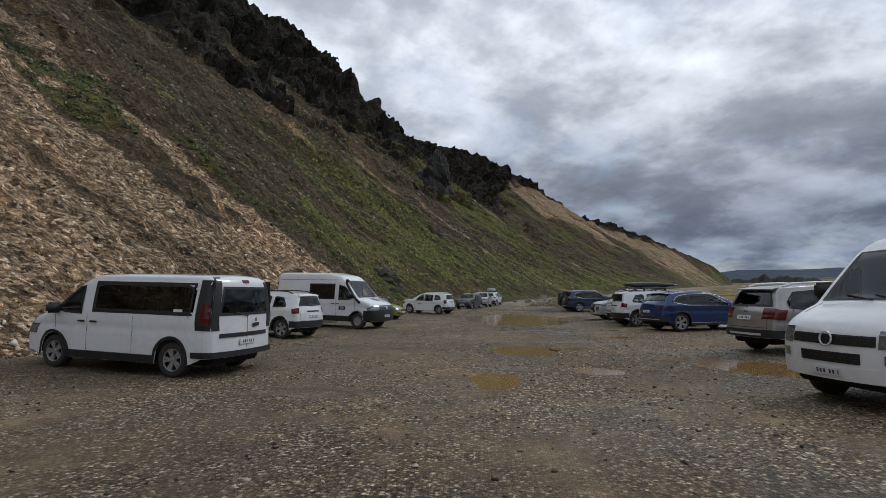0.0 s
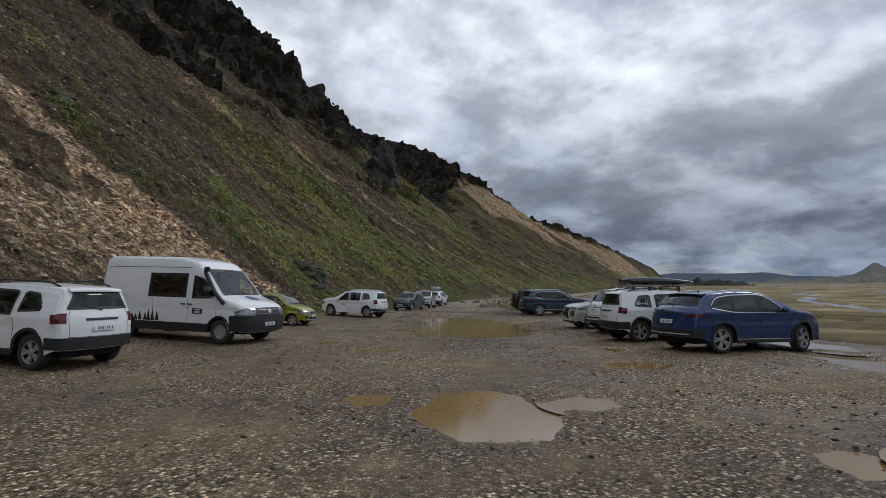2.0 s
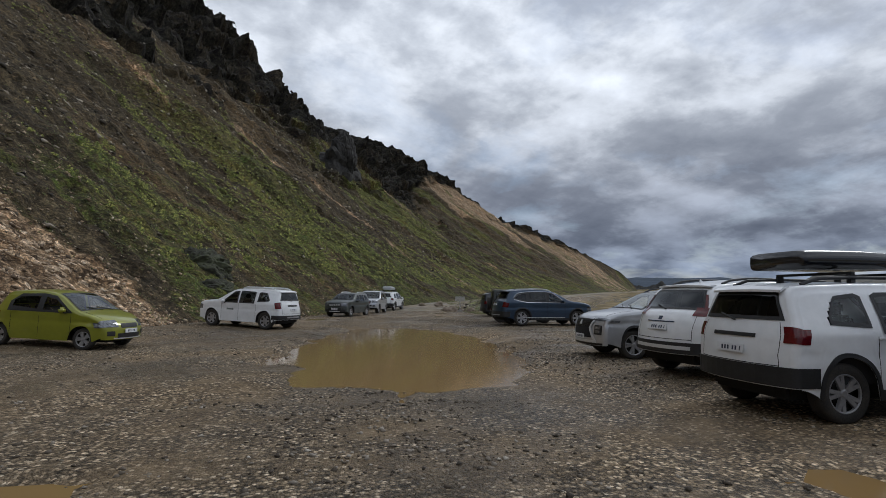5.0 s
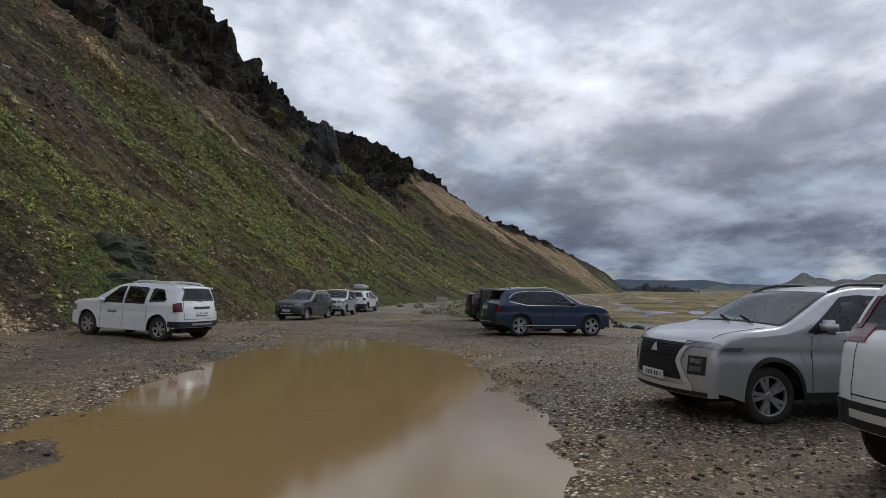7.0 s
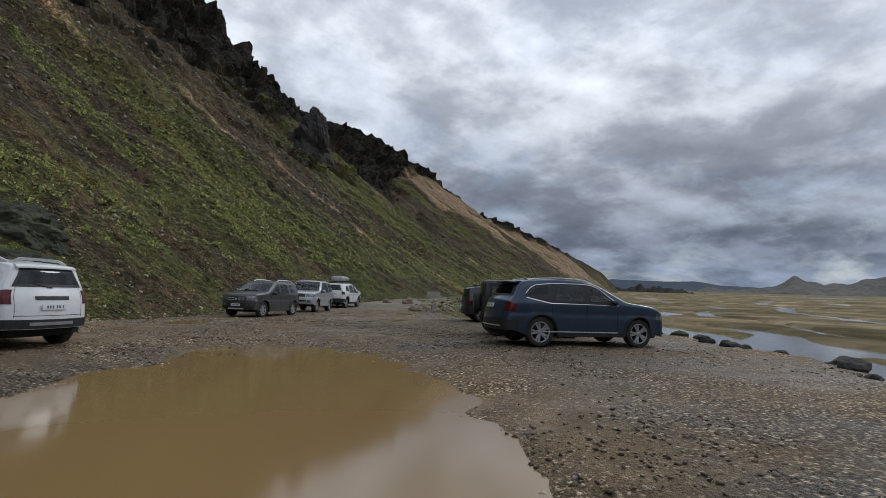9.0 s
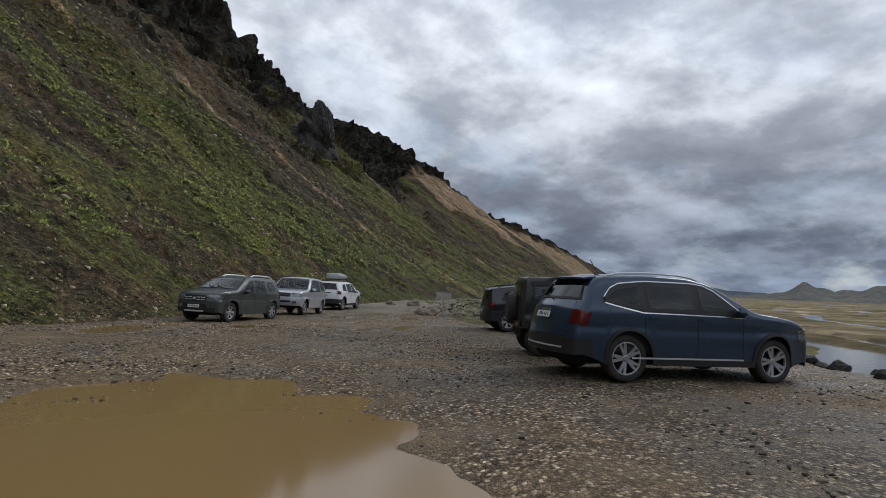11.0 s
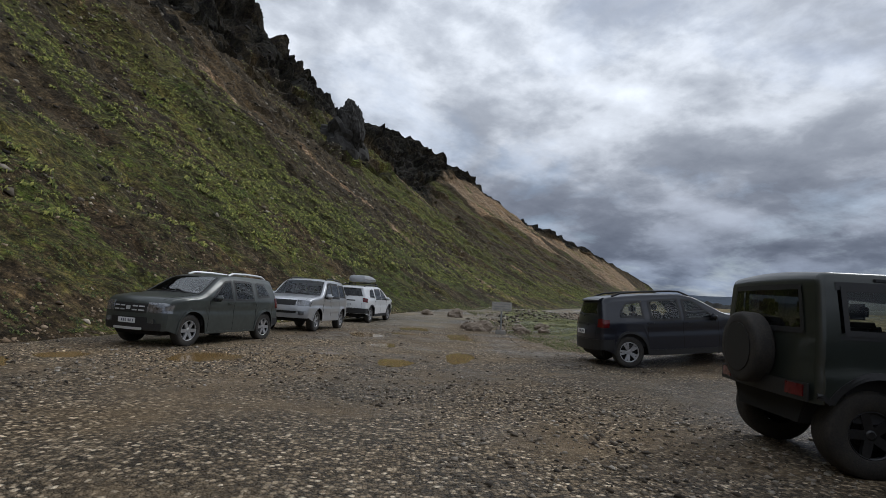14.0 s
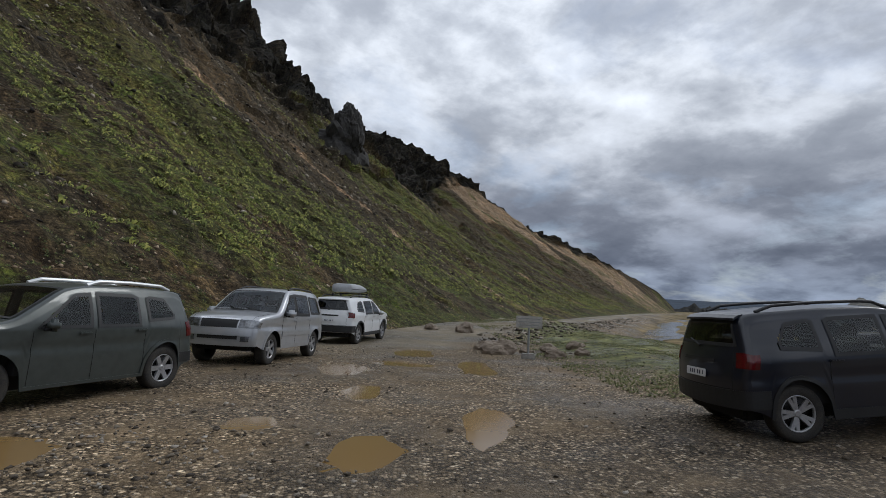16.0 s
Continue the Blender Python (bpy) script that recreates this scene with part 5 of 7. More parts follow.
CAMPER = dict(
    name="camper_van", tumble=1.1, draw_in=0.02, flare=0.0, seat_rows=1, paint="white", fo=1.00, wb=3.64, ro=1.35, width=2.04, belt=1.28, roof=2.58, lean=0.13, sill=0.32, arch=0.42, tyre=0.36, rim=0.205, wheel="steel_van_wheel", spokes=10, twin=False, tyre_w=0.235, taper=0.03, r=0.13, bow=0.16,
    line=[(0.03, 0.36), (0.0, 0.62), (0.02, 0.95), (0.14, 1.13), (0.40, 1.24), (1.02, 1.40), (1.72, 2.18), (2.05, 2.44), (2.7, 2.57), (5.6, 2.59), (5.88, 2.50), (5.95, 1.6), (5.98, 0.9), (5.99, 0.45)],
    windows=[(1.20, 2.05, ([1.20, 1.45, 2.05], [1.42, 1.33, 1.31]), ([1.20, 1.70, 2.05], [1.46, 1.93, 2.02])), (2.30, 3.72, 1.36, 2.04)],
    frames=[(2.27, 3.75, 1.33, 2.07)],
    screen=(1.42, 2.20), rear_glass=(1.35, 2.0), seams=(2.20, 3.55, 1.15), handles=[(2.10, 1.14), (2.36, 1.14)], body_handles=False, mirror=(1.36, 1.55), mirror_size=1.7, black_mirror=True, clad=0.26,
    ends=[("front_bumper", False, 0.37, 0.86, -1.0, 1.0, PLASTIC, 0.016), ("grille", False, 0.86, 1.07, -0.66, 0.66, PLASTIC, 0.012), ("grille_bar", False, 0.90, 0.908, -0.58, 0.58, ALLOY, 0.018), ("grille_bar", False, 1.01, 1.018, -0.58, 0.58, ALLOY, 0.018),
          ("headlight", False, 0.87, 1.07, 0.66, 1.0, LENS, 0.014), ("rear_bumper", True, 0.55, 0.46, -1.0, 1.0, PLASTIC, 0.04), ("tail_light", True, 1.25, 0.80, 0.90, 1.0, RED, 0.014)],
    flanks=[("front_bumper", 0.06, 0.56, ([0.06, 0.56], [0.42, 0.45]), ([0.06, 0.3, 0.56], [0.80, 0.80, 0.62]), PLASTIC, 0.012), ("headlight", 0.08, 0.34, 0.90, 1.06, LENS, 0.012), ("side_locker", 3.90, 5.20, 1.36, 1.98, None, 0.014), ("dark_stripe", 5.2, 5.9, 0.44, 0.78, PLASTIC, 0.01),
            ("side_step", 2.1, 4.0, 0.22, 0.30, CHROME, 0.05), ("logo_panel", 1.66, 2.02, 0.86, 1.02, PLASTIC, 0.012), ("roof_stripe", 2.2, 5.7, 2.24, 2.255, UNDER, 0.004)],
    plates=[(0.60, False)])
HATCHBACK = dict(
    name="small_hatchback", tint=2, paint="green", fo=0.74, wb=2.34, ro=0.395, width=1.62, belt=0.90, roof=1.46, lean=0.16, sill=0.22, arch=0.335, tyre=0.28, rim=0.19, wheel="city_wheel", spokes=5, tyre_w=0.165, bow=0.20,
    line=[(0.02, 0.28), (0.0, 0.45), (0.04, 0.66), (0.18, 0.78), (0.45, 0.87), (0.90, 0.97), (1.5, 1.36), (1.85, 1.45), (2.3, 1.46), (2.95, 1.41), (3.12, 1.34), (3.36, 0.98), (3.45, 0.75), (3.47, 0.35)],
    windows=[(1.10, 1.92, ([1.1, 1.92], [0.94, 0.93]), ([1.10, 1.6, 1.92], [0.98, 1.31, 1.36])), (1.98, 2.78, ([1.98, 2.78], [0.94, 1.0]), ([1.98, 2.6, 2.78], [1.37, 1.33, 1.20]))],
    frames=[(1.06, 2.84, 0.92, ([1.06, 1.6, 1.95, 2.6, 2.84], [0.94, 1.34, 1.39, 1.36, 1.16]))],
    screen=(0.98, 1.39), rear_glass=(1.02, 1.31), seams=(1.08, 1.95, 2.72), handles=[(1.86, 0.86), (2.66, 0.9)], mirror=(1.24, 0.99), clad=0.0,
    ends=[("grille", False, 0.58, 0.68, -0.45, 0.45, PLASTIC, 0.010), ("lower_grille", False, 0.32, 0.44, -0.6, 0.6, PLASTIC, 0.010), ("chin_trim", False, 0.30, 0.325, -0.75, 0.75, BRIGHT, 0.016), ("headlight", False, 0.60, 0.76, 0.58, 1.0, LENS, 0.012), ("fog_light", False, 0.38, 0.50, 0.72, 0.98, PLASTIC, 0.010), ("tail_light", True, 0.92, 0.66, 0.80, 1.0, RED, 0.012)],
    flanks=[("headlight", 0.12, 0.42, ([0.12, 0.42], [0.66, 0.74]), ([0.12, 0.42], [0.74, 0.84]), LENS, 0.010), ("tail_light", 3.22, 3.42, 0.66, 0.92, RED, 0.010)], plates=[(0.50, False)])
LARGE_SUV = dict(
    name="large_sport_utility_car", paint="steel_blue", fo=0.93, wb=2.815, ro=1.065, width=1.90, belt=1.08, roof=1.69, lean=0.16, sill=0.27, arch=0.43, tyre=0.37, rim=0.255, wheel="large_twin_wheel", spokes=5, tyre_w=0.235, dark_rims=False, bow=0.18,
    line=[(0.02, 0.30), (0.0, 0.55), (0.02, 0.82), (0.08, 0.98), (0.35, 1.07), (1.32, 1.17), (2.12, 1.60), (2.5, 1.68), (3.2, 1.695), (4.15, 1.63), (4.32, 1.57), (4.58, 1.20), (4.70, 1.10), (4.79, 0.78), (4.80, 0.40)],
    windows=[(1.62, 2.44, 1.11, ([1.62, 2.2, 2.44], [1.14, 1.53, 1.56])), (2.52, 3.40, 1.12, ([2.52, 3.4], [1.57, 1.56])), (3.48, 4.18, ([3.48, 4.18], [1.13, 1.24]), ([3.48, 3.9, 4.18], [1.55, 1.49, 1.30]))],
    frames=[(1.56, 4.26, ([1.56, 3.5, 4.26], [1.09, 1.10, 1.24]), ([1.56, 2.2, 2.5, 3.4, 3.95, 4.26], [1.11, 1.55, 1.59, 1.58, 1.51, 1.27]))],
    screen=(1.18, 1.61), rear_glass=(1.24, 1.54), seams=(1.60, 2.48, 3.46), handles=[(2.34, 1.01), (3.30, 1.02)], mirror=(1.75, 1.16), rails=(2.2, 4.0, 0.045), chrome_rails=True, rail_r=0.016, clad=0.11, spoiler=(1.58, 0.13), wiper=True, fin=3.75,
    ends=[("front_bumper", False, 0.31, 0.50, -1.0, 1.0, PLASTIC, 0.012), ("grille", False, 0.72, 0.92, -0.72, 0.72, PLASTIC, 0.012), ("headlight", False, 0.72, 0.94, 0.74, 1.0, LENS, 0.014), ("rear_bumper", True, 0.66, 0.41, -1.0, 1.0, PLASTIC, 0.016),
          ("skid_plate", True, 0.51, 0.485, -0.78, 0.78, BRIGHT, 0.03), ("tail_light", True, 1.09, 0.87, 0.88, 1.0, RED, 0.014), ("badge", True, 1.075, 1.03, -0.15, 0.15, CHROME, 0.012)],
    flanks=[("tail_light", 4.52, 4.70, ([4.52, 4.7], [0.90, 0.86]), ([4.52, 4.7], [1.05, 1.12]), RED, 0.012), ("chrome_line", 1.6, 3.7, 0.375, 0.40, BRIGHT, 0.02), ("window_chrome", 1.58, 4.2, ([1.58, 3.5, 4.2], [1.07, 1.08, 1.21]), ([1.58, 3.5, 4.2], [1.09, 1.10, 1.235]), CHROME, 0.010),
            ("window_chrome", 1.60, 4.2, ([1.60, 2.2, 2.5, 3.4, 3.95, 4.2], [1.12, 1.555, 1.595, 1.585, 1.515, 1.30]), ([1.60, 2.2, 2.5, 3.4, 3.95, 4.2], [1.14, 1.573, 1.613, 1.603, 1.533, 1.325]), CHROME, 0.010), ("headlight", 0.10, 0.34, 0.84, 0.95, LENS, 0.012),
            ("rear_bumper", 4.45, 4.78, ([4.45, 4.78], [0.46, 0.42]), 0.62, PLASTIC, 0.012), ("fuel_flap", 4.02, 4.2, 0.90, 1.05, None, 0.005)],
    plates=[(0.98, True), (0.60, False)])
ELECTRIC = dict(
    name="electric_crossover", paint="blue", fo=0.87, wb=2.765, ro=1.015, width=1.88, belt=1.06, roof=1.61, lean=0.16, sill=0.26, arch=0.425, tyre=0.365, rim=0.265, wheel="aero_wheel", spokes=5, tyre_w=0.24, bow=0.20,
    line=[(0.02, 0.30), (0.0, 0.55), (0.03, 0.80), (0.12, 0.96), (0.42, 1.06), (1.08, 1.14), (1.98, 1.53), (2.4, 1.60), (3.0, 1.612), (3.85, 1.54), (4.08, 1.47), (4.38, 1.19), (4.52, 1.11), (4.63, 0.80), (4.65, 0.40)],
    windows=[(1.50, 2.36, 1.09, ([1.50, 2.1, 2.36], [1.12, 1.47, 1.50])), (2.43, 3.26, 1.10, ([2.43, 3.26], [1.505, 1.48])), (3.32, 3.95, ([3.32, 3.95], [1.11, 1.19]), ([3.32, 3.7, 3.95], [1.475, 1.40, 1.24]))],
    frames=[(1.44, 4.02, ([1.44, 3.3, 4.02], [1.07, 1.08, 1.19]), ([1.44, 2.1, 2.4, 3.26, 3.75, 4.02], [1.09, 1.49, 1.525, 1.50, 1.42, 1.21]))],
    screen=(1.15, 1.55), rear_glass=(1.22, 1.46), seams=(1.48, 2.40, 3.34), handles=[(2.26, 1.0), (3.14, 1.01)], mirror=(1.66, 1.14), rails=(2.1, 3.7, 0.04), chrome_rails=True, rail_r=0.015, clad=0.10, spoiler=(1.50, 0.10), wiper=True, fin=3.5,
    ends=[("front_bumper", False, 0.31, 0.45, -1.0, 1.0, PLASTIC, 0.012), ("grille", False, 0.66, 0.86, -0.66, 0.66, PLASTIC, 0.012), ("headlight", False, 0.76, 0.92, 0.66, 1.0, LENS, 0.014), ("rear_bumper", True, 0.60, 0.41, -1.0, 1.0, PLASTIC, 0.016),
          ("chin_trim", True, 0.50, 0.475, -0.9, 0.9, BRIGHT, 0.024), ("tail_light", True, 1.01, 0.945, 0.66, 1.0, RED, 0.014), ("lamp_lens", True, 1.005, 0.975, 0.60, 0.80, LENS, 0.020), ("rear_letters", True, 1.045, 1.025, -0.30, 0.30, DARK_ALLOY, 0.010)],
    flanks=[("tail_light", 4.30, 4.56, ([4.3, 4.56], [0.98, 0.92]), ([4.3, 4.56], [1.0, 1.03]), RED, 0.012), ("window_chrome", 1.48, 3.98, ([1.48, 2.1, 2.4, 3.26, 3.75, 3.98], [1.10, 1.495, 1.53, 1.505, 1.425, 1.235]), ([1.48, 2.1, 2.4, 3.26, 3.75, 3.98], [1.12, 1.513, 1.548, 1.523, 1.443, 1.255]), CHROME, 0.010),
            ("window_chrome", 1.48, 4.0, ([1.48, 3.3, 4.0], [1.05, 1.06, 1.165]), ([1.48, 3.3, 4.0], [1.068, 1.078, 1.188]), CHROME, 0.010), ("headlight", 0.10, 0.34, 0.80, 0.92, LENS, 0.012), ("rear_bumper", 4.3, 4.62, ([4.3, 4.62], [0.46, 0.42]), 0.58, PLASTIC, 0.012), ("sill_chrome", 1.4, 3.2, 0.36, 0.375, BRIGHT, 0.02)],
    plates=[(0.80, True), (0.50, False)], steer=12)
ESTATE = dict(
    name="estate_crossover", paint="pewter", fo=0.95, wb=2.67, ro=1.02, width=1.815, belt=1.06, roof=1.71, lean=0.14, sill=0.28, arch=0.42, tyre=0.36, rim=0.235, wheel="estate_wheel", spokes=5, tyre_w=0.225, bow=0.16,
    line=[(0.02, 0.32), (0.0, 0.55), (0.02, 0.80), (0.08, 0.95), (0.32, 1.05), (1.22, 1.15), (1.95, 1.60), (2.3, 1.69), (3.0, 1.715), (4.08, 1.665), (4.24, 1.59), (4.46, 1.16), (4.55, 1.02), (4.62, 0.72), (4.64, 0.42)],
    windows=[(1.48, 2.28, 1.08, ([1.48, 2.05, 2.28], [1.11, 1.55, 1.58])), (2.36, 3.2, 1.09, ([2.36, 3.2], [1.59, 1.575])), (3.28, 4.06, ([3.28, 4.06], [1.10, 1.16]), ([3.28, 3.8, 4.06], [1.57, 1.53, 1.32]))],
    frames=[(1.42, 4.14, ([1.42, 3.3, 4.14], [1.06, 1.07, 1.15]), ([1.42, 2.05, 2.3, 3.2, 3.85, 4.14], [1.08, 1.58, 1.61, 1.60, 1.55, 1.30]))],
    screen=(1.16, 1.62), rear_glass=(1.18, 1.56), seams=(1.46, 2.32, 3.24), handles=[(2.18, 1.0), (3.08, 1.01)], mirror=(1.62, 1.13), rails=(2.1, 3.95, 0.07), chrome_rails=True, rail_r=0.03, clad=0.12, spoiler=(1.60, 0.10), wiper=True,
    ends=[("front_bumper", False, 0.33, 0.55, -1.0, 1.0, PLASTIC, 0.012), ("grille", False, 0.70, 0.90, -0.6, 0.6, PLASTIC, 0.012), ("headlight", False, 0.74, 0.93, 0.64, 1.0, LENS, 0.014), ("rear_bumper", True, 0.62, 0.43, -1.0, 1.0, PLASTIC, 0.016),
          ("skid_plate", True, 0.53, 0.48, -0.7, 0.7, BRIGHT, 0.03), ("tail_light", True, 1.14, 0.88, 0.66, 1.0, RED, 0.014), ("badge", True, 1.08, 1.03, -0.07, 0.07, CHROME, 0.012), ("rear_lens", True, 0.985, 0.935, 0.68, 0.98, LENS, 0.018)],
    flanks=[("tail_light", 4.24, 4.54, ([4.24, 4.54], [0.98, 0.90]), ([4.24, 4.54], [1.10, 1.14]), RED, 0.012), ("rear_bumper", 4.2, 4.62, ([4.2, 4.62], [0.46, 0.43]), 0.60, PLASTIC, 0.012)],
    plates=[(0.90, True)])
CROSSOVER = dict(
    name="crossover_car", paint="white", fo=0.98, wb=2.67, ro=0.895, width=1.805, belt=1.08, roof=1.68, lean=0.17, sill=0.27, arch=0.415, tyre=0.348, rim=0.235, wheel="dark_five_spoke_wheel", spokes=5, dark_rims=False, tyre_w=0.225, bow=0.25,
    line=[(0.02, 0.32), (0.0, 0.55), (0.03, 0.82), (0.12, 1.00), (0.40, 1.08), (1.22, 1.17), (2.0, 1.58), (2.4, 1.67), (3.0, 1.68), (3.75, 1.60), (3.95, 1.52), (4.24, 1.16), (4.40, 1.08), (4.52, 0.78), (4.54, 0.42)],
    windows=[(1.56, 2.36, 1.12, ([1.56, 2.12, 2.36], [1.15, 1.53, 1.55])), (2.43, 3.22, ([2.43, 3.22], [1.13, 1.17]), ([2.43, 3.22], [1.56, 1.52])), (3.28, 3.72, ([3.28, 3.72], [1.18, 1.24]), ([3.28, 3.5, 3.72], [1.51, 1.46, 1.32]))],
    frames=[(1.50, 3.78, ([1.50, 3.78], [1.10, 1.22]), ([1.50, 2.12, 2.4, 3.2, 3.78], [1.12, 1.55, 1.58, 1.545, 1.33]))],
    screen=(1.18, 1.59), rear_glass=(1.16, 1.50), rear_glass_w=0.96, seams=(1.54, 2.40, 3.26), handles=[(2.26, 1.02), (3.10, 1.05)], mirror=(1.68, 1.18), mirror_size=1.1, rails=(2.1, 3.6, 0.045), clad=0.12, spoiler=(1.56, 0.06), wiper=True, fin=3.45,
    ends=[("front_bumper", False, 0.33, 0.38, -1.0, 1.0, PLASTIC, 0.016), ("headlight", False, 0.905, 0.965, 0.60, 1.0, LENS, 0.014), ("skid_plate", False, 0.385, 0.44, -0.80, 0.80, BRIGHT, 0.03),
          ("rear_bumper", True, 0.62, 0.43, -1.0, 1.0, PLASTIC, 0.016), ("skid_plate", True, 0.56, 0.50, -0.85, 0.85, BRIGHT, 0.03), ("tail_light", True, 1.20, 1.06, 0.76, 1.0, RED, 0.014), ("badge", True, 1.04, 0.99, -0.05, 0.05, INK, 0.012), ("rear_letters", True, 0.965, 0.95, -0.42, 0.42, INK, 0.010)],
    flanks=[("tail_light", 3.92, 4.32, ([3.92, 4.32], [1.16, 1.06]), ([3.92, 4.32], [1.20, 1.22]), RED, 0.012), ("headlight", 0.14, 0.55, ([0.14, 0.55], [0.93, 0.99]), ([0.14, 0.55], [0.99, 1.03]), LENS, 0.012), ("rear_bumper", 4.0, 4.52, ([4.0, 4.52], [0.46, 0.43]), 0.60, PLASTIC, 0.012), ("window_chrome", 1.56, 3.76, ([1.56, 3.76], [1.085, 1.205]), ([1.56, 3.76], [1.10, 1.22]), CHROME, 0.010)],
    plates=[(0.86, True), (0.52, False)])
OLDER_SUV = dict(
    name="older_sport_utility_car", tint=3, paint="silver", fo=0.82, wb=2.48, ro=0.86, width=1.76, belt=1.06, roof=1.71, lean=0.14, sill=0.33, arch=0.40, tyre=0.345, rim=0.205, wheel="older_five_spoke_wheel", spokes=5, twin=False, tyre_w=0.225, bow=0.13,
    line=[(0.02, 0.42), (0.0, 0.58), (0.03, 0.80), (0.08, 0.97), (0.25, 1.04), (1.12, 1.13), (1.68, 1.60), (1.95, 1.69), (2.5, 1.715), (3.80, 1.69), (3.96, 1.60), (4.10, 1.05), (4.15, 0.75), (4.16, 0.46)],
    windows=[(1.28, 1.98, 1.09, ([1.28, 1.78, 1.98], [1.12, 1.56, 1.59])), (2.05, 2.82, 1.10, 1.59), (2.94, 3.74, 1.12, ([2.94, 3.6, 3.74], [1.58, 1.56, 1.45]))],
    frames=[(1.24, 2.86, 1.07, ([1.24, 1.78, 2.0, 2.86], [1.09, 1.58, 1.61, 1.61]))],
    screen=(1.14, 1.62), rear_glass=(1.10, 1.56), seams=(1.26, 2.02, 2.88), handles=[(1.92, 0.98), (2.78, 1.0)], mirror=(1.40, 1.13), mirror_size=1.1, rails=(1.95, 3.7, 0.05), clad=0.10, clad_mat="body",
    ends=[("grille", False, 0.80, 0.95, -0.55, 0.55, PLASTIC, 0.012), ("grille_rim", False, 0.95, 0.975, -0.6, 0.6, CHROME, 0.018), ("headlight", False, 0.80, 0.96, 0.60, 1.0, LENS, 0.014), ("lower_grille", False, 0.56, 0.63, -0.6, 0.6, PLASTIC, 0.012), ("front_bumper", False, 0.63, 0.76, -1.0, 1.0, None, 0.05), ("fog_light", False, 0.52, 0.62, 0.70, 0.92, LENS, 0.02), ("tail_light", True, 1.05, 0.80, 0.86, 1.0, RED, 0.012)],
    flanks=[("headlight", 0.08, 0.24, 0.82, 0.96, ORANGE, 0.012), ("side_trim", 1.25, 2.9, 0.62, 0.72, None, 0.02)],
    plates=[(0.69, False)], labels={"front_bumper": ""})
BOXY = dict(
    name="small_boxy_offroader", tumble=1.1, draw_in=0.01, flare=0.035, fold=0.07, tint=2, paint="khaki", fo=0.60, wb=2.25, ro=0.52, width=1.62, belt=1.15, roof=1.72, lean=0.06, sill=0.50, arch=0.47, tyre=0.37, rim=0.20, wheel="black_offroad_wheel", spokes=5, twin=False, dark_rims=True, tyre_w=0.25, bow=0.05, r=0.05, taper=0.02,
    line=[(0.02, 0.56), (0.0, 0.64), (0.01, 0.85), (0.03, 1.06), (0.12, 1.13), (1.05, 1.18), (1.34, 1.63), (1.46, 1.71), (2.0, 1.735), (3.24, 1.725), (3.31, 1.68), (3.35, 1.15), (3.37, 0.60)],
    windows=[(1.30, 2.00, 1.18, ([1.30, 1.45, 2.0], [1.20, 1.58, 1.61])), (2.26, 3.14, 1.18, 1.61)],
    frames=[(2.22, 3.18, 1.15, 1.64)],
    screen=(1.19, 1.64), rear_glass=(1.18, 1.62), rear_glass_w=0.86, seams=(1.22, 2.12), handles=[(1.98, 1.05)], body_handles=False, mirror=(1.30, 1.24), mirror_size=1.1, black_mirror=True, clad=0.07,
    ends=[("front_bumper", False, 0.57, 0.70, -1.0, 1.0, PLASTIC, 0.03), ("grille", False, 0.80, 1.0, -0.8, 0.8, PLASTIC, 0.012), ("headlight", False, 0.82, 0.98, 0.62, 0.84, LENS, 0.02), ("rear_bumper", True, 0.76, 0.61, -1.0, 1.0, PLASTIC, 0.05), ("tail_light", True, 0.745, 0.645, 0.66, 0.94, RED, 0.058)],
    flanks=[("side_step", 1.0, 2.3, 0.50, 0.55, PLASTIC, 0.04)], plates=[(0.69, True)])
DELIVERY = dict(
    name="delivery_van", plate_off=0.042, tumble=1.1, draw_in=0.02, flare=0.0, seat_rows=1, paint="white", fo=0.98, wb=3.45, ro=1.5, width=2.0, belt=1.35, roof=2.55, lean=0.10, sill=0.32, arch=0.42, tyre=0.36, rim=0.205, wheel="steel_van_wheel", spokes=10, twin=False, tyre_w=0.235, taper=0.03, r=0.13, bow=0.20,
    line=[(0.03, 0.42), (0.0, 0.66), (0.02, 0.95), (0.12, 1.16), (0.42, 1.30), (0.92, 1.44), (1.70, 2.20), (2.05, 2.42), (2.7, 2.54), (5.6, 2.56), (5.84, 2.46), (5.9, 1.6), (5.93, 0.45)],
    windows=[(1.15, 1.95, 1.42, ([1.15, 1.6, 1.95], [1.46, 1.95, 2.0]))], frames=[(1.1, 2.0, 1.40, ([1.1, 1.6, 2.0], [1.42, 1.98, 2.04]))],
    screen=(1.46, 2.22), rear_glass=None, seams=(2.05,), mirror=(1.35, 1.62), mirror_size=1.7, black_mirror=True, clad=0.12,
    ends=[("grille", False, 0.90, 1.03, -0.72, 0.72, PLASTIC, 0.014), ("headlight", False, 0.88, 1.10, 0.76, 1.0, LENS, 0.014), ("lower_grille", False, 0.66, 0.80, -0.52, 0.52, PLASTIC, 0.012), ("front_bumper", False, 0.43, 0.62, -1.0, 1.0, None, 0.03), ("fog_light", False, 0.68, 0.80, 0.84, 0.98, LENS, 0.02)],
    plates=[(0.54, False)])

VEHICLES = {}


def park(key, spec, label, category, x, y, yaw, size=1.0):
    VEHICLES[key] = build_car(spec, label, category, (x, y), yaw, size)
    return VEHICLES[key]

# ---- parked along the foot of the slope ----
park("van", MINIBUS, "white passenger van with dark tinted side windows, parked on gravel", "van", -5.72, 9.5, 167.2, 1.05)
park("suv_a", kit(OFFROAD), "white sport utility car with black plastic trim and roof rails", "car", -6.42, 17.6, 162.4)
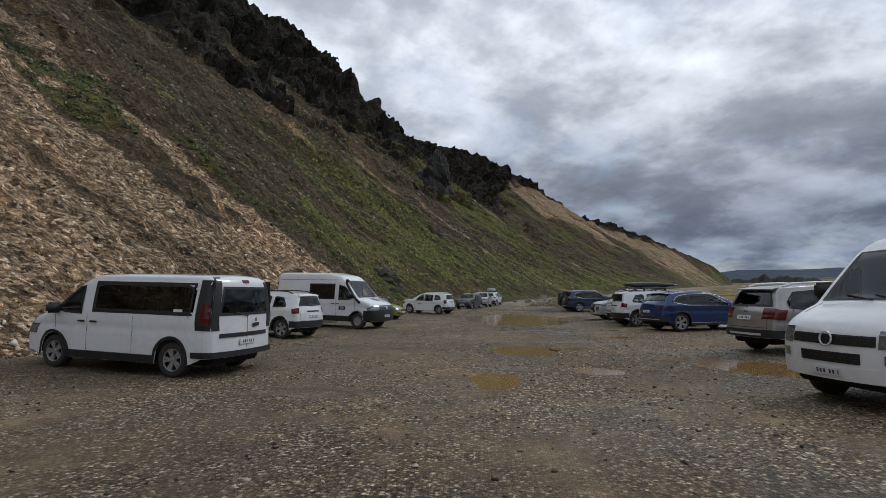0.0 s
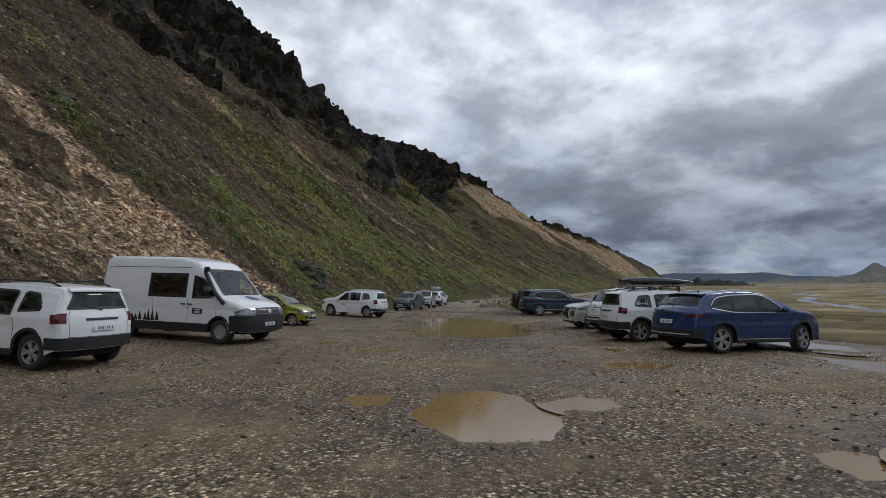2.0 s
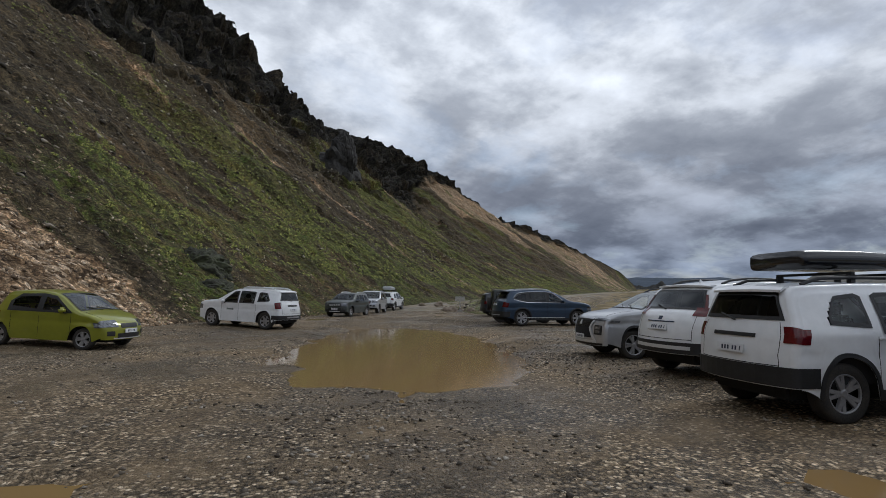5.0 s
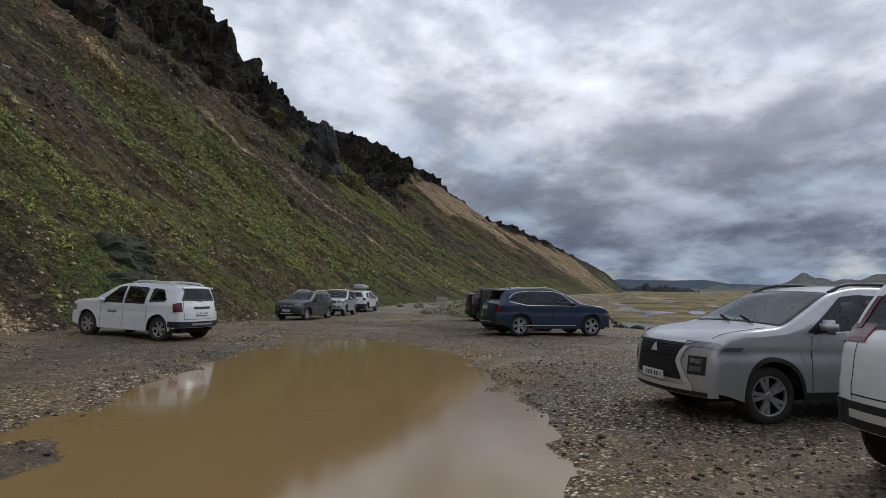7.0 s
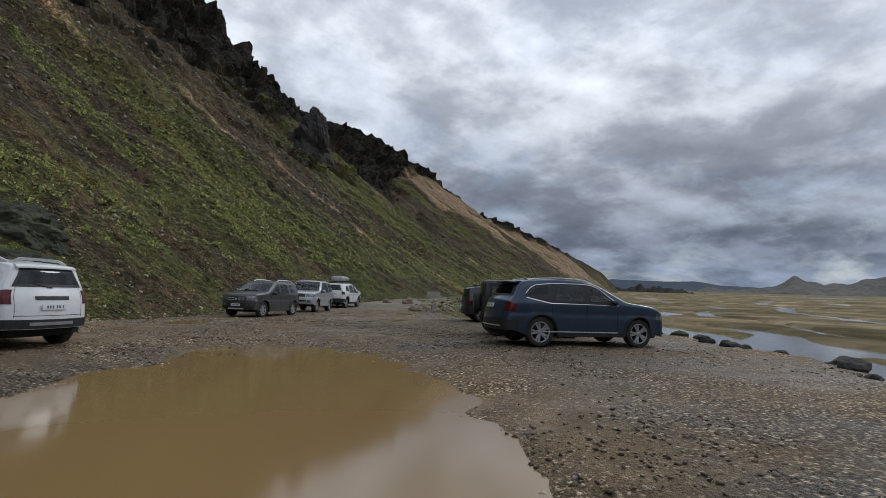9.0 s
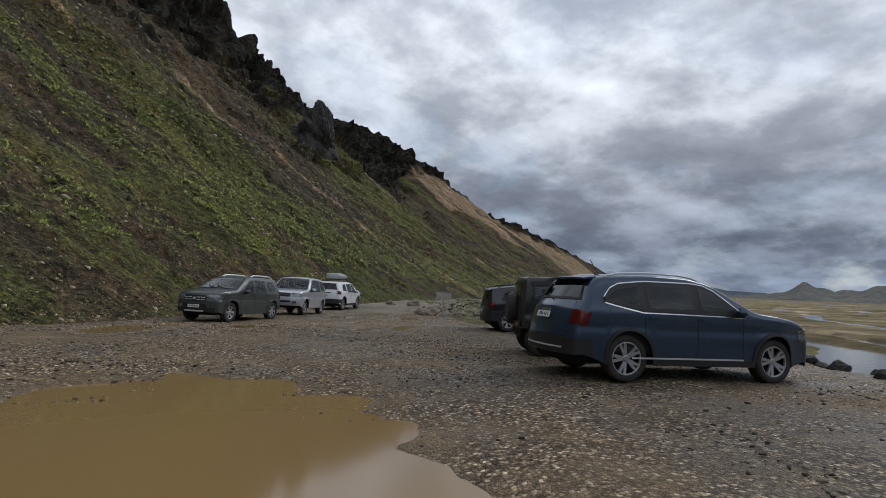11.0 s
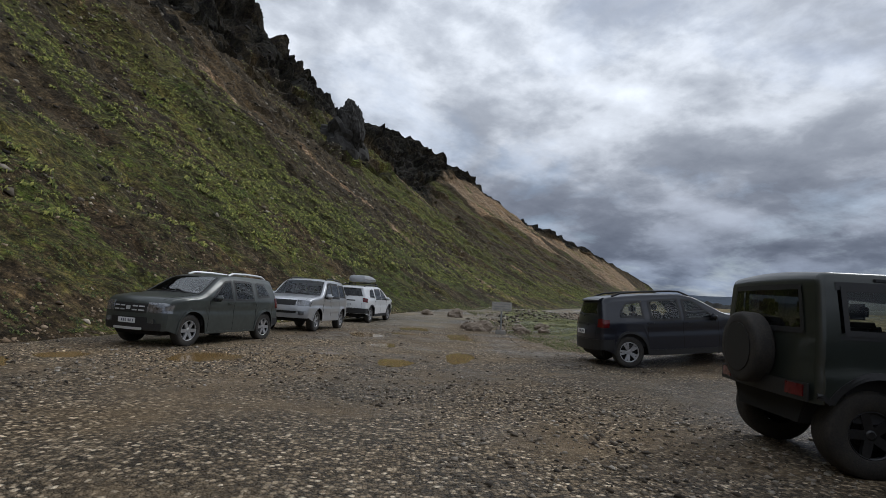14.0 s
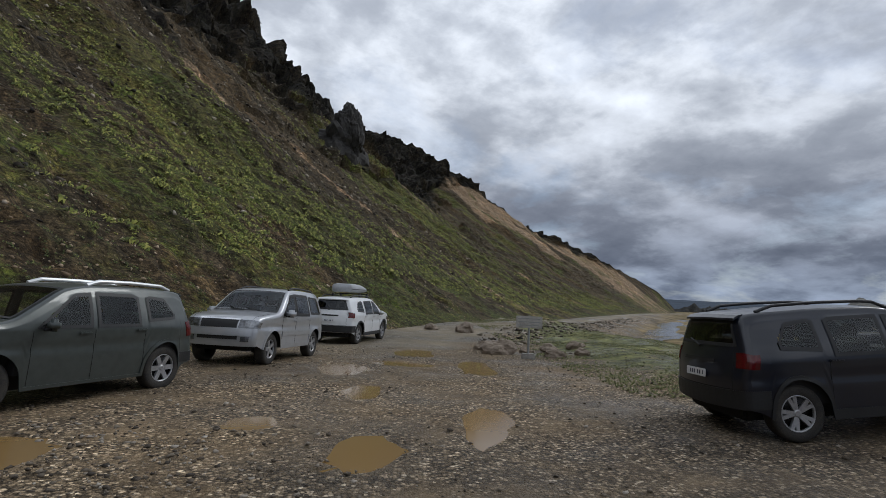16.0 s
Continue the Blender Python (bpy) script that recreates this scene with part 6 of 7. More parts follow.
park("camper", CAMPER, "white high-roofed camper van with black lower trim and snorkel", "van", -5.26, 23.05, -19.0)
park("hatch", HATCHBACK, "small lime green hatchback with dark windows by the scree", "car", -4.95, 30.8, -9.2, 0.97)
park("suv_c", kit(OFFROAD_OLD, chrome_rails=True), "white older sport utility car with thick roof rails", "car", -2.36, 38.78, 157.8, 0.97)
park("suv_d", kit(OFFROAD_OLD, paint="grey", chrome_rails=True), "dark grey-green sport utility car with chrome grille bars", "car", 0.58, 51.4, 249.5, 0.93)
park("older_suv", OLDER_SUV, "older silver sport utility car with square headlights", "car", 1.88, 57.03, 259.5)
park("suv_e", kit(OFFROAD), "white sport utility car carrying a grey roof box", "car", 3.19, 64.29, 74.8)

# ---- parked along the river bank ----
park("delivery", DELIVERY, "large white delivery van with dark honeycomb grille", "van", 9.3, 6.6, 196)
park("estate", ESTATE, "warm silver estate crossover with silver roof rails", "car", 10.84, 12.5, 13)
park("electric", ELECTRIC, "bright blue electric crossover with chrome window line", "car", 10.6, 19.88, 15.2, 0.95)
park("suv_b", kit(OFFROAD, wheel="facelift_wheel", spokes=5), "white sport utility car carrying a long black roof box", "car", 9.95, 22.65, 5.5, 0.95)
park("crossover_white", kit(CROSSOVER), "white crossover with red tail lights and black bumper", "car", 10.56, 25.65, 12.5)
park("crossover_silver", kit(CROSSOVER, paint="silver"), "silver crossover with black grille and chrome nose blades", "car", 10.38, 28.48, 183, 0.95)
park("large_suv", LARGE_SUV, "large steel blue sport utility car with chrome trim", "car", 10.91, 40.94, 7.1)
park("boxy", BOXY, "dark green boxy off-roader with rear spare wheel", "car", 10.52, 43.68, -7.2)
park("suv_f", kit(OFFROAD, paint="black"), "blue-black sport utility car with roof rails on gravel", "car", 11.62, 50.9, 0.5, 0.96)

# ---- loads and fittings of the vehicles ----
GLOSS_BLACK = mat("gloss_black_plastic", (0.012, 0.012, 0.013), 0.22, coat=0.4, var=0.3, scale=5)


def on_car(key, name, bm, material, label="", smooth=False):
    return part(name, bm, material, VEHICLES[key][0], label, smooth)


def roof_box(key, x, length, width, height, material, label, lift=0.16):
    """A closed roof box on two cross bars."""
    car, sh = VEHICLES[key]
    i = int(np.argmin(abs(sh.px - x)))
    z = sh.pz[i]
    box = tagged(new("roof_box"), label, "roof box")
    box.matrix_basis = car.matrix_basis @ pose(x, 0, z + lift)
    verts, faces = [], []
    n = 26
    for k in range(n):
        u = -1 + 2 * k / (n - 1)
        wd = width / 2 * (1 - 0.10 * max(u, 0) ** 3 - 0.05 * abs(u) ** 6)
        hi = height * (0.98 - 0.42 * max(u + 0.25, 0) ** 1.6 * 0.72 - 0.08 * abs(u) ** 10)
        lo = 0.03 + 0.05 * max(u, 0) ** 2
        for a in range(14):
            th = 2 * math.pi * a / 14
            c, s_ = math.cos(th), math.sin(th)
            verts.append((u * length / 2, wd * math.copysign(abs(c) ** 0.30, c), lo + (hi - lo) * (0.5 + 0.5 * math.copysign(abs(s_) ** 0.5, s_))))
    for k in range(n - 1):
        for a in range(14):
            p, q = k * 14 + a, k * 14 + (a + 1) % 14
            faces.append((p, q, q + 14, p + 14))
    faces += [list(range(13, -1, -1)), [(n - 1) * 14 + a for a in range(14)]]
    obj("shell", verts, faces, material, box, smooth=True)
    part("rim_seam", box_mesh(-0.02 * length, 0, height * 0.42, length * 0.88, width * 1.0, 0.02, 0.004), PLASTIC, box)
    for bx in (-0.24 * length, 0.2 * length):
        part("cross_bar", box_mesh(bx, 0, -0.02, 0.07, 1.16, 0.035, 0.01), PLASTIC, box)
        for sgn in (1, -1):
            part("bar_foot", box_mesh(bx, sgn * 0.54, -lift / 2 - 0.01, 0.10, 0.06, lift * 0.9, 0.015), PLASTIC, box)


roof_box("suv_b", -0.25, 2.3, 0.90, 0.30, GLOSS_BLACK, "long black roof box strapped on a white car")
roof_box("suv_e", -0.25, 1.75, 0.80, 0.36, mat("grey_box_plastic", (0.42, 0.43, 0.45), 0.45, var=0.15, scale=4), "grey roof box on a white car")

# crossovers: dark mouth between bright blades, twin lamps in the corners, red strips beside the rear window
for key in ("crossover_white", "crossover_silver"):
    car, sh = VEHICLES[key]
    end_panel(sh, "grille", 0.77, 0.935, lambda k: -0.52 - 0.10 * k, lambda k: 0.52 + 0.10 * k, PLASTIC, car, off=0.012, nt=6)
    for k in range(4):
        end_panel(sh, "grille_bar", 0.785 + 0.038 * k, 0.797 + 0.038 * k, -0.50 - 0.02 * k, 0.50 + 0.02 * k, DARK_ALLOY, car, off=0.022, nt=2)
    end_panel(sh, "lower_grille", 0.50, 0.765, lambda k: -0.60 + 0.08 * k, lambda k: 0.60 - 0.08 * k, UNDER, car, off=0.012, nt=8)
    end_panel(sh, "nose_badge", 0.80, 0.90, lambda k: -0.085 * (1 - k) - 0.004, lambda k: 0.085 * (1 - k) + 0.004, BRIGHT, car, off=0.032, nt=6, na=5)
    for sgn in (1, -1):
        def edge_in(k, sgn=sgn):
            return sgn * (0.53 + 0.34 * abs(k - 0.62) ** 1.25)

        def edge_out(k, sgn=sgn):
            return sgn * (0.60 + 0.36 * abs(k - 0.62) ** 1.25)

        end_panel(sh, "nose_blade", 0.44, 0.90, edge_in if sgn > 0 else edge_out, edge_out if sgn > 0 else edge_in, BRIGHT, car, off=0.028, nt=14, na=4)
        lo, hi = (0.72, 0.97) if sgn > 0 else (-0.97, -0.72)
        nook = end_panel(sh, "lamp_cluster", 0.58, 0.80, lo, hi, PLASTIC, car, off=0.010, nt=8, na=8)
        for z0 in (0.62, 0.71):
            end_panel(sh, "fog_light", z0, z0 + 0.06, lo + 0.04, hi - 0.05, LENS, nook, off=0.018, nt=4, na=6)
        end_panel(sh, "tail_strip", 1.42, 1.16, 0.915 if sgn > 0 else -0.975, 0.975 if sgn > 0 else -0.915, RED, car, rear=True, off=0.018, nt=8, na=4)

# delivery van: ring badge and a mesh of slats in both grilles
car, sh = VEHICLES["delivery"]
for z0, z1, wide in ((0.905, 1.025, 0.70), (0.665, 0.795, 0.50)):
    for k in range(4):
        zz = z0 + (z1 - z0) * (k + 0.5) / 4
        end_panel(sh, "grille_bar", zz - 0.006, zz + 0.006, -wide, wide, DARK_ALLOY, car, off=0.024, nt=2, na=9)
    for k in range(15):
        a = -wide + 2 * wide * (k + 0.5) / 15
        end_panel(sh, "grille_bar", z0, z1, a - 0.008, a + 0.008, DARK_ALLOY, car, off=0.022, nt=4, na=2)
c = sh.skin(sh.at_z(0.965, False), 0.0, 0.04)
ring = [(c[0] - 0.015 * math.sin(u), 0.085 * math.cos(u), c[2] + 0.095 * math.sin(u)) for u in np.linspace(0, 2 * math.pi, 25)]
on_car("delivery", "nose_badge", tube_bm(ring, 0.014, 8), BRIGHT, "bright ring badge on the grille", True)

# camper: snorkel, bonnet emblem, badge and painted skyline
car, sh = VEHICLES["camper"]
F = sh.front
base, upper = sh.side(F - 0.95, 1.30, -1, 0.05), sh.side(F - 1.62, 2.06, -1, 0.07)
on_car("camper", "snorkel", tube_bm([(base[0] + 0.12, base[1], base[2] - 0.10), base, (base[0] - 0.22, base[1] + 0.0, base[2] + 0.22), upper, (upper[0] - 0.02, upper[1] - 0.01, upper[2] + 0.10)], 0.062, 10), PLASTIC, "black plastic snorkel up the windscreen pillar", True)
on_car("camper", "snorkel_head", box_mesh(upper[0] + 0.02, upper[1], upper[2] + 0.14, 0.17, 0.13, 0.15, 0.03), PLASTIC)
EMBLEM = mat("blue_emblem", (0.05, 0.10, 0.22), 0.4, var=0.5, scale=9)
end_panel(sh, "emblem", 1.26, 1.37, lambda k: -0.22 * math.sin(math.pi * (0.12 + 0.76 * k)) - 0.02, lambda k: 0.22 * math.sin(math.pi * (0.12 + 0.76 * k)) + 0.02, EMBLEM, car, off=0.008, label="round blue emblem sticker on the bonnet")
end_panel(sh, "badge", 0.90, 1.02, lambda k: -0.085 * math.sin(math.pi * (0.15 + 0.7 * k)), lambda k: 0.085 * math.sin(math.pi * (0.15 + 0.7 * k)), CHROME, car, off=0.03)
rng = random.Random(5)
for k in range(15):
    x0 = 3.35 + k * 0.165 + rng.uniform(-0.03, 0.03)
    h = rng.uniform(0.14, 0.34) if k < 9 else rng.uniform(0.26, 0.46)
    wd = 0.07 if k < 9 else 0.20
    side_panel(sh, "painted_fir" if k < 9 else "painted_peak", F - x0 - wd, F - x0 + wd, 0.60, lambda q, x0=x0, h=h, wd=wd: 0.60 + 0.02 + h * max(0.0, 1 - abs(q - (F - x0)) / wd), PLASTIC, car, off=0.008, nx=7, nz=2)
for k in range(3):
    side_panel(sh, "logo_bar", F - 1.95 + 0.02, F - 1.72, 0.885 + k * 0.042, 0.905 + k * 0.042, PLATE, car, off=0.022, nx=4, nz=2)

# boxy off-roader: spare wheel and whip aerial
car, sh = VEHICLES["boxy"]
tm, rim, hub = WHEELS["black_offroad_wheel"]
spare = new("spare_wheel", hub)
spare.parent = car
back = sh.front - sh.length
spare.matrix_basis = pose(back - 0.08, 0.05, 1.00, 0, 0, 90) @ Matrix.Diagonal((0.94, 0.78, 0.94, 1))
for nm, me in (("tyre", tm), ("rim", rim)):
    o = new(nm, me)
    o.parent = spare
on_car("boxy", "spare_cover", (lambda bm: (bmesh.ops.create_cone(bm, cap_ends=True, segments=24, radius1=0.24, radius2=0.24, depth=0.03, matrix=pose(back - 0.17, 0.05, 1.0, 0, 90, 0)), bm)[1])(bmesh.new()), PLASTIC)
on_car("boxy", "aerial", tube_bm([(0.15, -0.60, 1.72), (0.03, -0.62, 1.95), (-0.10, -0.63, 2.18)], 0.008, 6), PLASTIC)
for sgn in (1, -1):
    on_car("boxy", "roof_gutter", box_mesh(-0.15, sgn * 0.755, 1.665, 1.9, 0.035, 0.03, 0.008), PLASTIC)

# tow bar and mud flaps of the older white car
car, sh = VEHICLES["suv_c"]
for sgn in (1, -1):
    on_car("suv_c", "mud_flap", box_mesh(-1.75, sgn * 0.76, 0.36, 0.02, 0.22, 0.18, 0.006), PLASTIC)
    on_car("suv_d", "fog_light", box_mesh(*sh.skin(sh.at_z(0.56, False), 0.78 * sgn, 0.012), 0.03, 0.12, 0.10, 0.02), LENS)
on_car("suv_c", "door_logo", box_mesh(*sh.side(sh.front - 1.8, 0.78, 1, 0.006), 0.34, 0.004, 0.07), mat("faded_logo", (0.22, 0.25, 0.24), 0.5, var=0.5, scale=30))


# ---- sign by the road ----
WOOD = mat("weathered_board", (0.46, 0.44, 0.40), 0.8, second=(0.28, 0.265, 0.24), scale=5, bump=0.2, bscale=30)
STEEL = mat("galvanised_post", (0.32, 0.33, 0.33), 0.5, 0.6, var=0.3, scale=12)
CONCRETE = mat("concrete_block", (0.33, 0.31, 0.28), 0.9, second=(0.20, 0.185, 0.165), scale=8, bump=0.3, bscale=40)
sx, sy = 9.2, 59.8
sign = tagged(new("road_sign"), "grey sign board on a steel post in a concrete foot", "sign")
sign.matrix_basis = pose(sx, sy, land(sx, sy, False), 0, 0, -8)
part("post", tube_bm([(0, 0, 0.05), (0, 0, 1.32)], 0.035, 10), STEEL, sign)
part("board", box_mesh(0, -0.05, 1.12, 0.80, 0.03, 0.36, 0.008), WOOD, sign, "weathered grey board")
for k in range(3):
    part("board_bar", box_mesh(0, -0.07, 1.02 + 0.10 * k, 0.68, 0.008, 0.022), STEEL, sign)
part("foot", box_mesh(0, 0, 0.06, 0.42, 0.36, 0.20, 0.03), CONCRETE, sign)


# ---- rocks ----
def rock_mesh(name, seed, sub=3, rough=0.45, stretch_z=1.0, jag=3.0):
    bm = bmesh.new()
    bmesh.ops.create_icosphere(bm, subdivisions=sub, radius=1.0)
    for v in bm.verts:
        d = v.co.normalized()
        k = 1 + rough * fbm(d.x * 1.1 + seed, d.y * 1.1, d.z * 1.1, 2) + rough * 0.5 * abs(fbm(d.x * jag, d.y * jag + seed, d.z * jag, 5))
        v.co = Vector((d.x * k, d.y * k, d.z * k * stretch_z))
    me = bpy.data.meshes.new(name)
    bm.to_mesh(me)
    bm.free()
    return me


LAVA = mat("dark_lava_rock", (0.050, 0.046, 0.042), 0.9, second=(0.016, 0.015, 0.014), scale=0.9, bump=0.9, bscale=3)
MOSSY = mat("mossy_dark_rock", (0.055, 0.060, 0.030), 0.92, second=(0.018, 0.016, 0.014), scale=1.2, bump=0.8, bscale=4)
PALE = mat("pale_brown_rock", (0.27, 0.215, 0.16), 0.9, second=(0.13, 0.10, 0.075), scale=2.5, bump=0.6, bscale=9)


def rock(name, seed, place, size, material, label, turn=0, **k):
    me = rock_mesh(name, seed, **k)
    me.materials.append(material)
    ob = new(name, me)
    ob.matrix_basis = pose(*place, 0, 0, turn) @ Matrix.Diagonal((*size, 1))
    return tagged(ob, label, "rock")


def on_slope(s, d):
    u = float(np.interp(s, RIDGE_A[:, 0], RIDGE_A[:, 1]))
    return Vector(slope_shape(s, d / u)[0])


rock("rock_pinnacle", 3.3, (-11.7, 159.5, 41.5), (3.0, 3.0, 6.0), LAVA, "tall dark lava pinnacle leaning on the ridge", 20, sub=5, rough=0.42, jag=4.0)
rock("rock_shoulder", 7.1, (-13.8, 160.5, 37.5), (6.0, 4.5, 5.5), LAVA, "dark lava shoulder beneath a pinnacle", 40, sub=4, rough=0.5)
rock("mossy_boulder", 1.7, (-8.6, 48.3, 2.75), (2.0, 1.7, 1.35), MOSSY, "large dark boulder with moss in the green slope", 15, sub=6, rough=0.45, jag=2.6)
rock("mossy_boulder", 4.9, (-6.8, 46.0, 1.3), (1.7, 1.2, 0.8), MOSSY, "low dark mossy boulder at the foot of the slope", 60, sub=6, rough=0.45, jag=2.6)
for k, (bx, by, sc) in enumerate(((8.5, 61.2, 0.55), (8.3, 62.6, 0.42), (8.8, 63.6, 0.34), (9.6, 61.9, 0.26), (10.2, 60.4, 0.3), (10.6, 62.6, 0.36), (11.4, 61.2, 0.28), (8.3, 71.0, 0.6), (6.6, 72.3, 0.4), (11.9, 63.6, 0.33), (9.4, 65.0, 0.3))):
    rock("boulder", 11.0 + k * 3.7, (bx, by, land(bx, by, False) + sc * 0.18), (sc, sc * 0.8, sc * 0.6), PALE, "pale brown boulder beside the gravel road", 40 * k, sub=3, rough=0.4)
rng = random.Random(9)
for k in range(60):
    by = 20 + k * 0.72 + rng.uniform(-0.4, 0.4)
    sc = rng.uniform(0.10, 0.28)
    bx = bank_x(by) + rng.uniform(-0.5, 0.9)
    rock("bank_stone", 60.0 + k * 2.3, (bx, by, land(bx, by, False) + sc * 0.15), (sc * 1.2, sc, sc * 0.7), LAVA if k % 6 else MOSSY, "dark stone on the edge of the river bank", 33 * k, sub=2, rough=0.4)


# ---- loose stones and plants ----
def island_material(name, stops, rough=0.85, spec=0.3):
    m = bpy.data.materials.new(name)
    m.use_nodes = True
    nt = m.node_tree
    g, r = nt.nodes.new("ShaderNodeNewGeometry"), nt.nodes.new("ShaderNodeValToRGB")
    fill_ramp(r, stops)
    b = nt.nodes["Principled BSDF"]
    nt.links.new(g.outputs["Random Per Island"], r.inputs[0])
    nt.links.new(r.outputs[0], b.inputs["Base Color"])
    b.inputs["Roughness"].default_value, b.inputs["Specular IOR Level"].default_value = rough, spec
    return m


def many(name, shapes, placed, material, label, category):
    """One joined mesh of many small pieces. placed: position, 3 sizes, turn about z, lean matrix or None, shape."""
    vs, fs, base = [], [], 0
    for pos, size, turn, lean, k in placed:
        v, f = shapes[k % len(shapes)]
        c, s_ = math.cos(turn), math.sin(turn)
        w = v * np.array(size)
        w = np.stack([w[:, 0] * c - w[:, 1] * s_, w[:, 0] * s_ + w[:, 1] * c, w[:, 2]], 1)
        if lean is not None:
            w = w @ lean.T
        vs.append(w + np.array(pos))
        fs.append(f + base)
        base += len(v)
    verts, faces = np.concatenate(vs), np.concatenate(fs)
    me = bpy.data.meshes.new(name)
    me.vertices.add(len(verts))
    me.vertices.foreach_set("co", verts.astype(np.float32).ravel())
    me.loops.add(faces.size)
    me.loops.foreach_set("vertex_index", faces.astype(np.int32).ravel())
    me.polygons.add(len(faces))
    me.polygons.foreach_set("loop_start", np.arange(0, faces.size, faces.shape[1], dtype=np.int32))
    me.update(calc_edges=True)
    me.materials.append(material)
    tagged(new(name, me), label, category, kind="stuff")


def stone_shapes(n):
    out = []
    for k in range(n):
        bm = bmesh.new()
        rr = random.Random(k)
        for _ in range(8):
            d = Vector((rr.gauss(0, 1), rr.gauss(0, 1), rr.gauss(0, 1))).normalized()
            bm.verts.new(d * rr.uniform(0.75, 1.1))
        hull = bmesh.ops.convex_hull(bm, input=bm.verts[:])
        bmesh.ops.delete(bm, geom=[v for v in bm.verts if not v.link_faces], context="VERTS")
        bmesh.ops.triangulate(bm, faces=bm.faces[:])
        bm.verts.index_update()
        co = np.array([tuple(v.co) for v in bm.verts])
        fc = np.array([[v.index for v in f.verts] for f in bm.faces])
        bm.free()
        out.append((co * np.array((1, 0.8, 0.55)), fc))
    return out


def leaf_shapes(n, blades, droop):
    """Bunches of bent pointed leaves round one root, two triangles each."""
    out = []
    for k in range(n):
        rr = random.Random(100 + k)
        co, fc = [], []
        for j in range(blades):
            a, ln, wd, up = rr.uniform(0, 6.283), rr.uniform(0.55, 1.0), rr.uniform(0.10, 0.20), rr.uniform(0.35, 1.0)
            d, e = np.array((math.cos(a), math.sin(a), 0)), np.array((-math.sin(a), math.cos(a), 0))
            r0 = d * 0.06
            mid = d * ln * 0.55 + np.array((0, 0, up * 0.6))
            tip = d * ln + np.array((0, 0, up * (0.6 - droop)))
            b = len(co)
            co += [r0, mid + e * wd, mid - e * wd, tip]
            fc += [(b, b + 1, b + 2), (b + 2, b + 1, b + 3)]
        out.append((np.array(co), np.array(fc)))
    return out


STONES = stone_shapes(10)
rng = random.Random(21)


def scatter_gravel(n, xr, yr, lo, hi):
    out = []
    while len(out) < n:
        x, y = rng.uniform(*xr), rng.uniform(*yr)
        if fbm(x * 0.22, y * 0.22, 13.0, 3) + rng.uniform(-0.35, 0.35) < 0.02:
            continue
        sz = lo * (hi / lo) ** (rng.random() ** 2.4)
        out.append(((x, y, land(x, y) + sz * 0.15), (sz, sz, sz), rng.uniform(0, 6.28), None, rng.randrange(10)))
    return out


GRAVEL = island_material("loose_gravel", [(0.0, (0.035, 0.028, 0.021)), (0.35, (0.095, 0.076, 0.056)), (0.65, (0.19, 0.160, 0.122)), (0.90, (0.28, 0.245, 0.20)), (1.0, (0.44, 0.40, 0.34))], 0.75)
many("loose_gravel", STONES, scatter_gravel(24000, (-7, 15), (2, 62), 0.011, 0.055) + scatter_gravel(17000, (0.5, 9.5), (20, 50), 0.012, 0.05), GRAVEL, "loose grey-brown pebbles strewn over the wet car park", "gravel")


def lean_out(s):
    """Turns the upright to the slope's normal."""
    fx, fy, nx, ny = foot_at(s)
    up = Vector((-nx * 0.6, -ny * 0.6, 0.8)).normalized()
    return np.array(up.to_track_quat("Z", "Y").to_matrix())


def scatter_slope(n, s_range, d_range, lo, hi, keep, power=2.0, lift=0.1, near=1.0):
    out, tries = [], 0
    while len(out) < n and tries < n * 14:
        tries += 1
        s, d = rng.uniform(*s_range), d_range[0] + (d_range[1] - d_range[0]) * rng.random() ** near
        u = float(np.interp(s, RIDGE_A[:, 0], RIDGE_A[:, 1]))
        p, rocky, gully, bumps = slope_shape(s, d / u)
        z = slope_zones(s, d / u, d, rocky, gully, bumps)
        if not keep(z, s, d):
            continue
        sz = lo * (hi / lo) ** (rng.random() ** power)
        out.append(((p[0], p[1], p[2] + sz * lift), (sz, sz, sz), rng.uniform(0, 6.28), lean_out(s), rng.randrange(10)))
    return out


SCREE = island_material("scree_stones", [(0.0, (0.06, 0.042, 0.028)), (0.3, (0.17, 0.118, 0.073)), (0.65, (0.33, 0.240, 0.155)), (0.92, (0.48, 0.375, 0.26)), (1.0, (0.62, 0.53, 0.42))], 0.85)
many("scree", STONES, scatter_slope(30000, (58, 104), (0, 44), 0.028, 0.17, lambda z, s, d: z[0] > 0.3 + rng.uniform(-0.2, 0.2), 2.2, near=1.5)
     + scatter_slope(9000, (84, 150), (0, 16), 0.025, 0.13, lambda z, s, d: rng.random() < 0.6 and z[1] < 0.75, 2.4, near=1.6), SCREE, "tan and brown angular scree stones on the slope", "scree")
DARKSTONE = island_material("dark_slope_stones", [(0.0, (0.018, 0.015, 0.012)), (0.4, (0.07, 0.058, 0.044)), (0.75, (0.19, 0.158, 0.118)), (1.0, (0.42, 0.37, 0.30))], 0.9)
kerb = []
for k in range(1500):
    y = 66 + 80 * rng.random() ** 1.4
    x = foot_x(y) + (6.4 + rng.gauss(0, 0.8)) / 0.88
    sz = 0.05 * (0.26 / 0.05) ** (rng.random() ** 2.4)
    kerb.append(((x, y, land(x, y, False) + sz * 0.2), (sz, sz, sz), rng.uniform(0, 6.28), None, rng.randrange(10)))
many("bank_rubble", STONES, kerb, DARKSTONE, "grey-brown rubble on the river side of the road bank", "rubble")
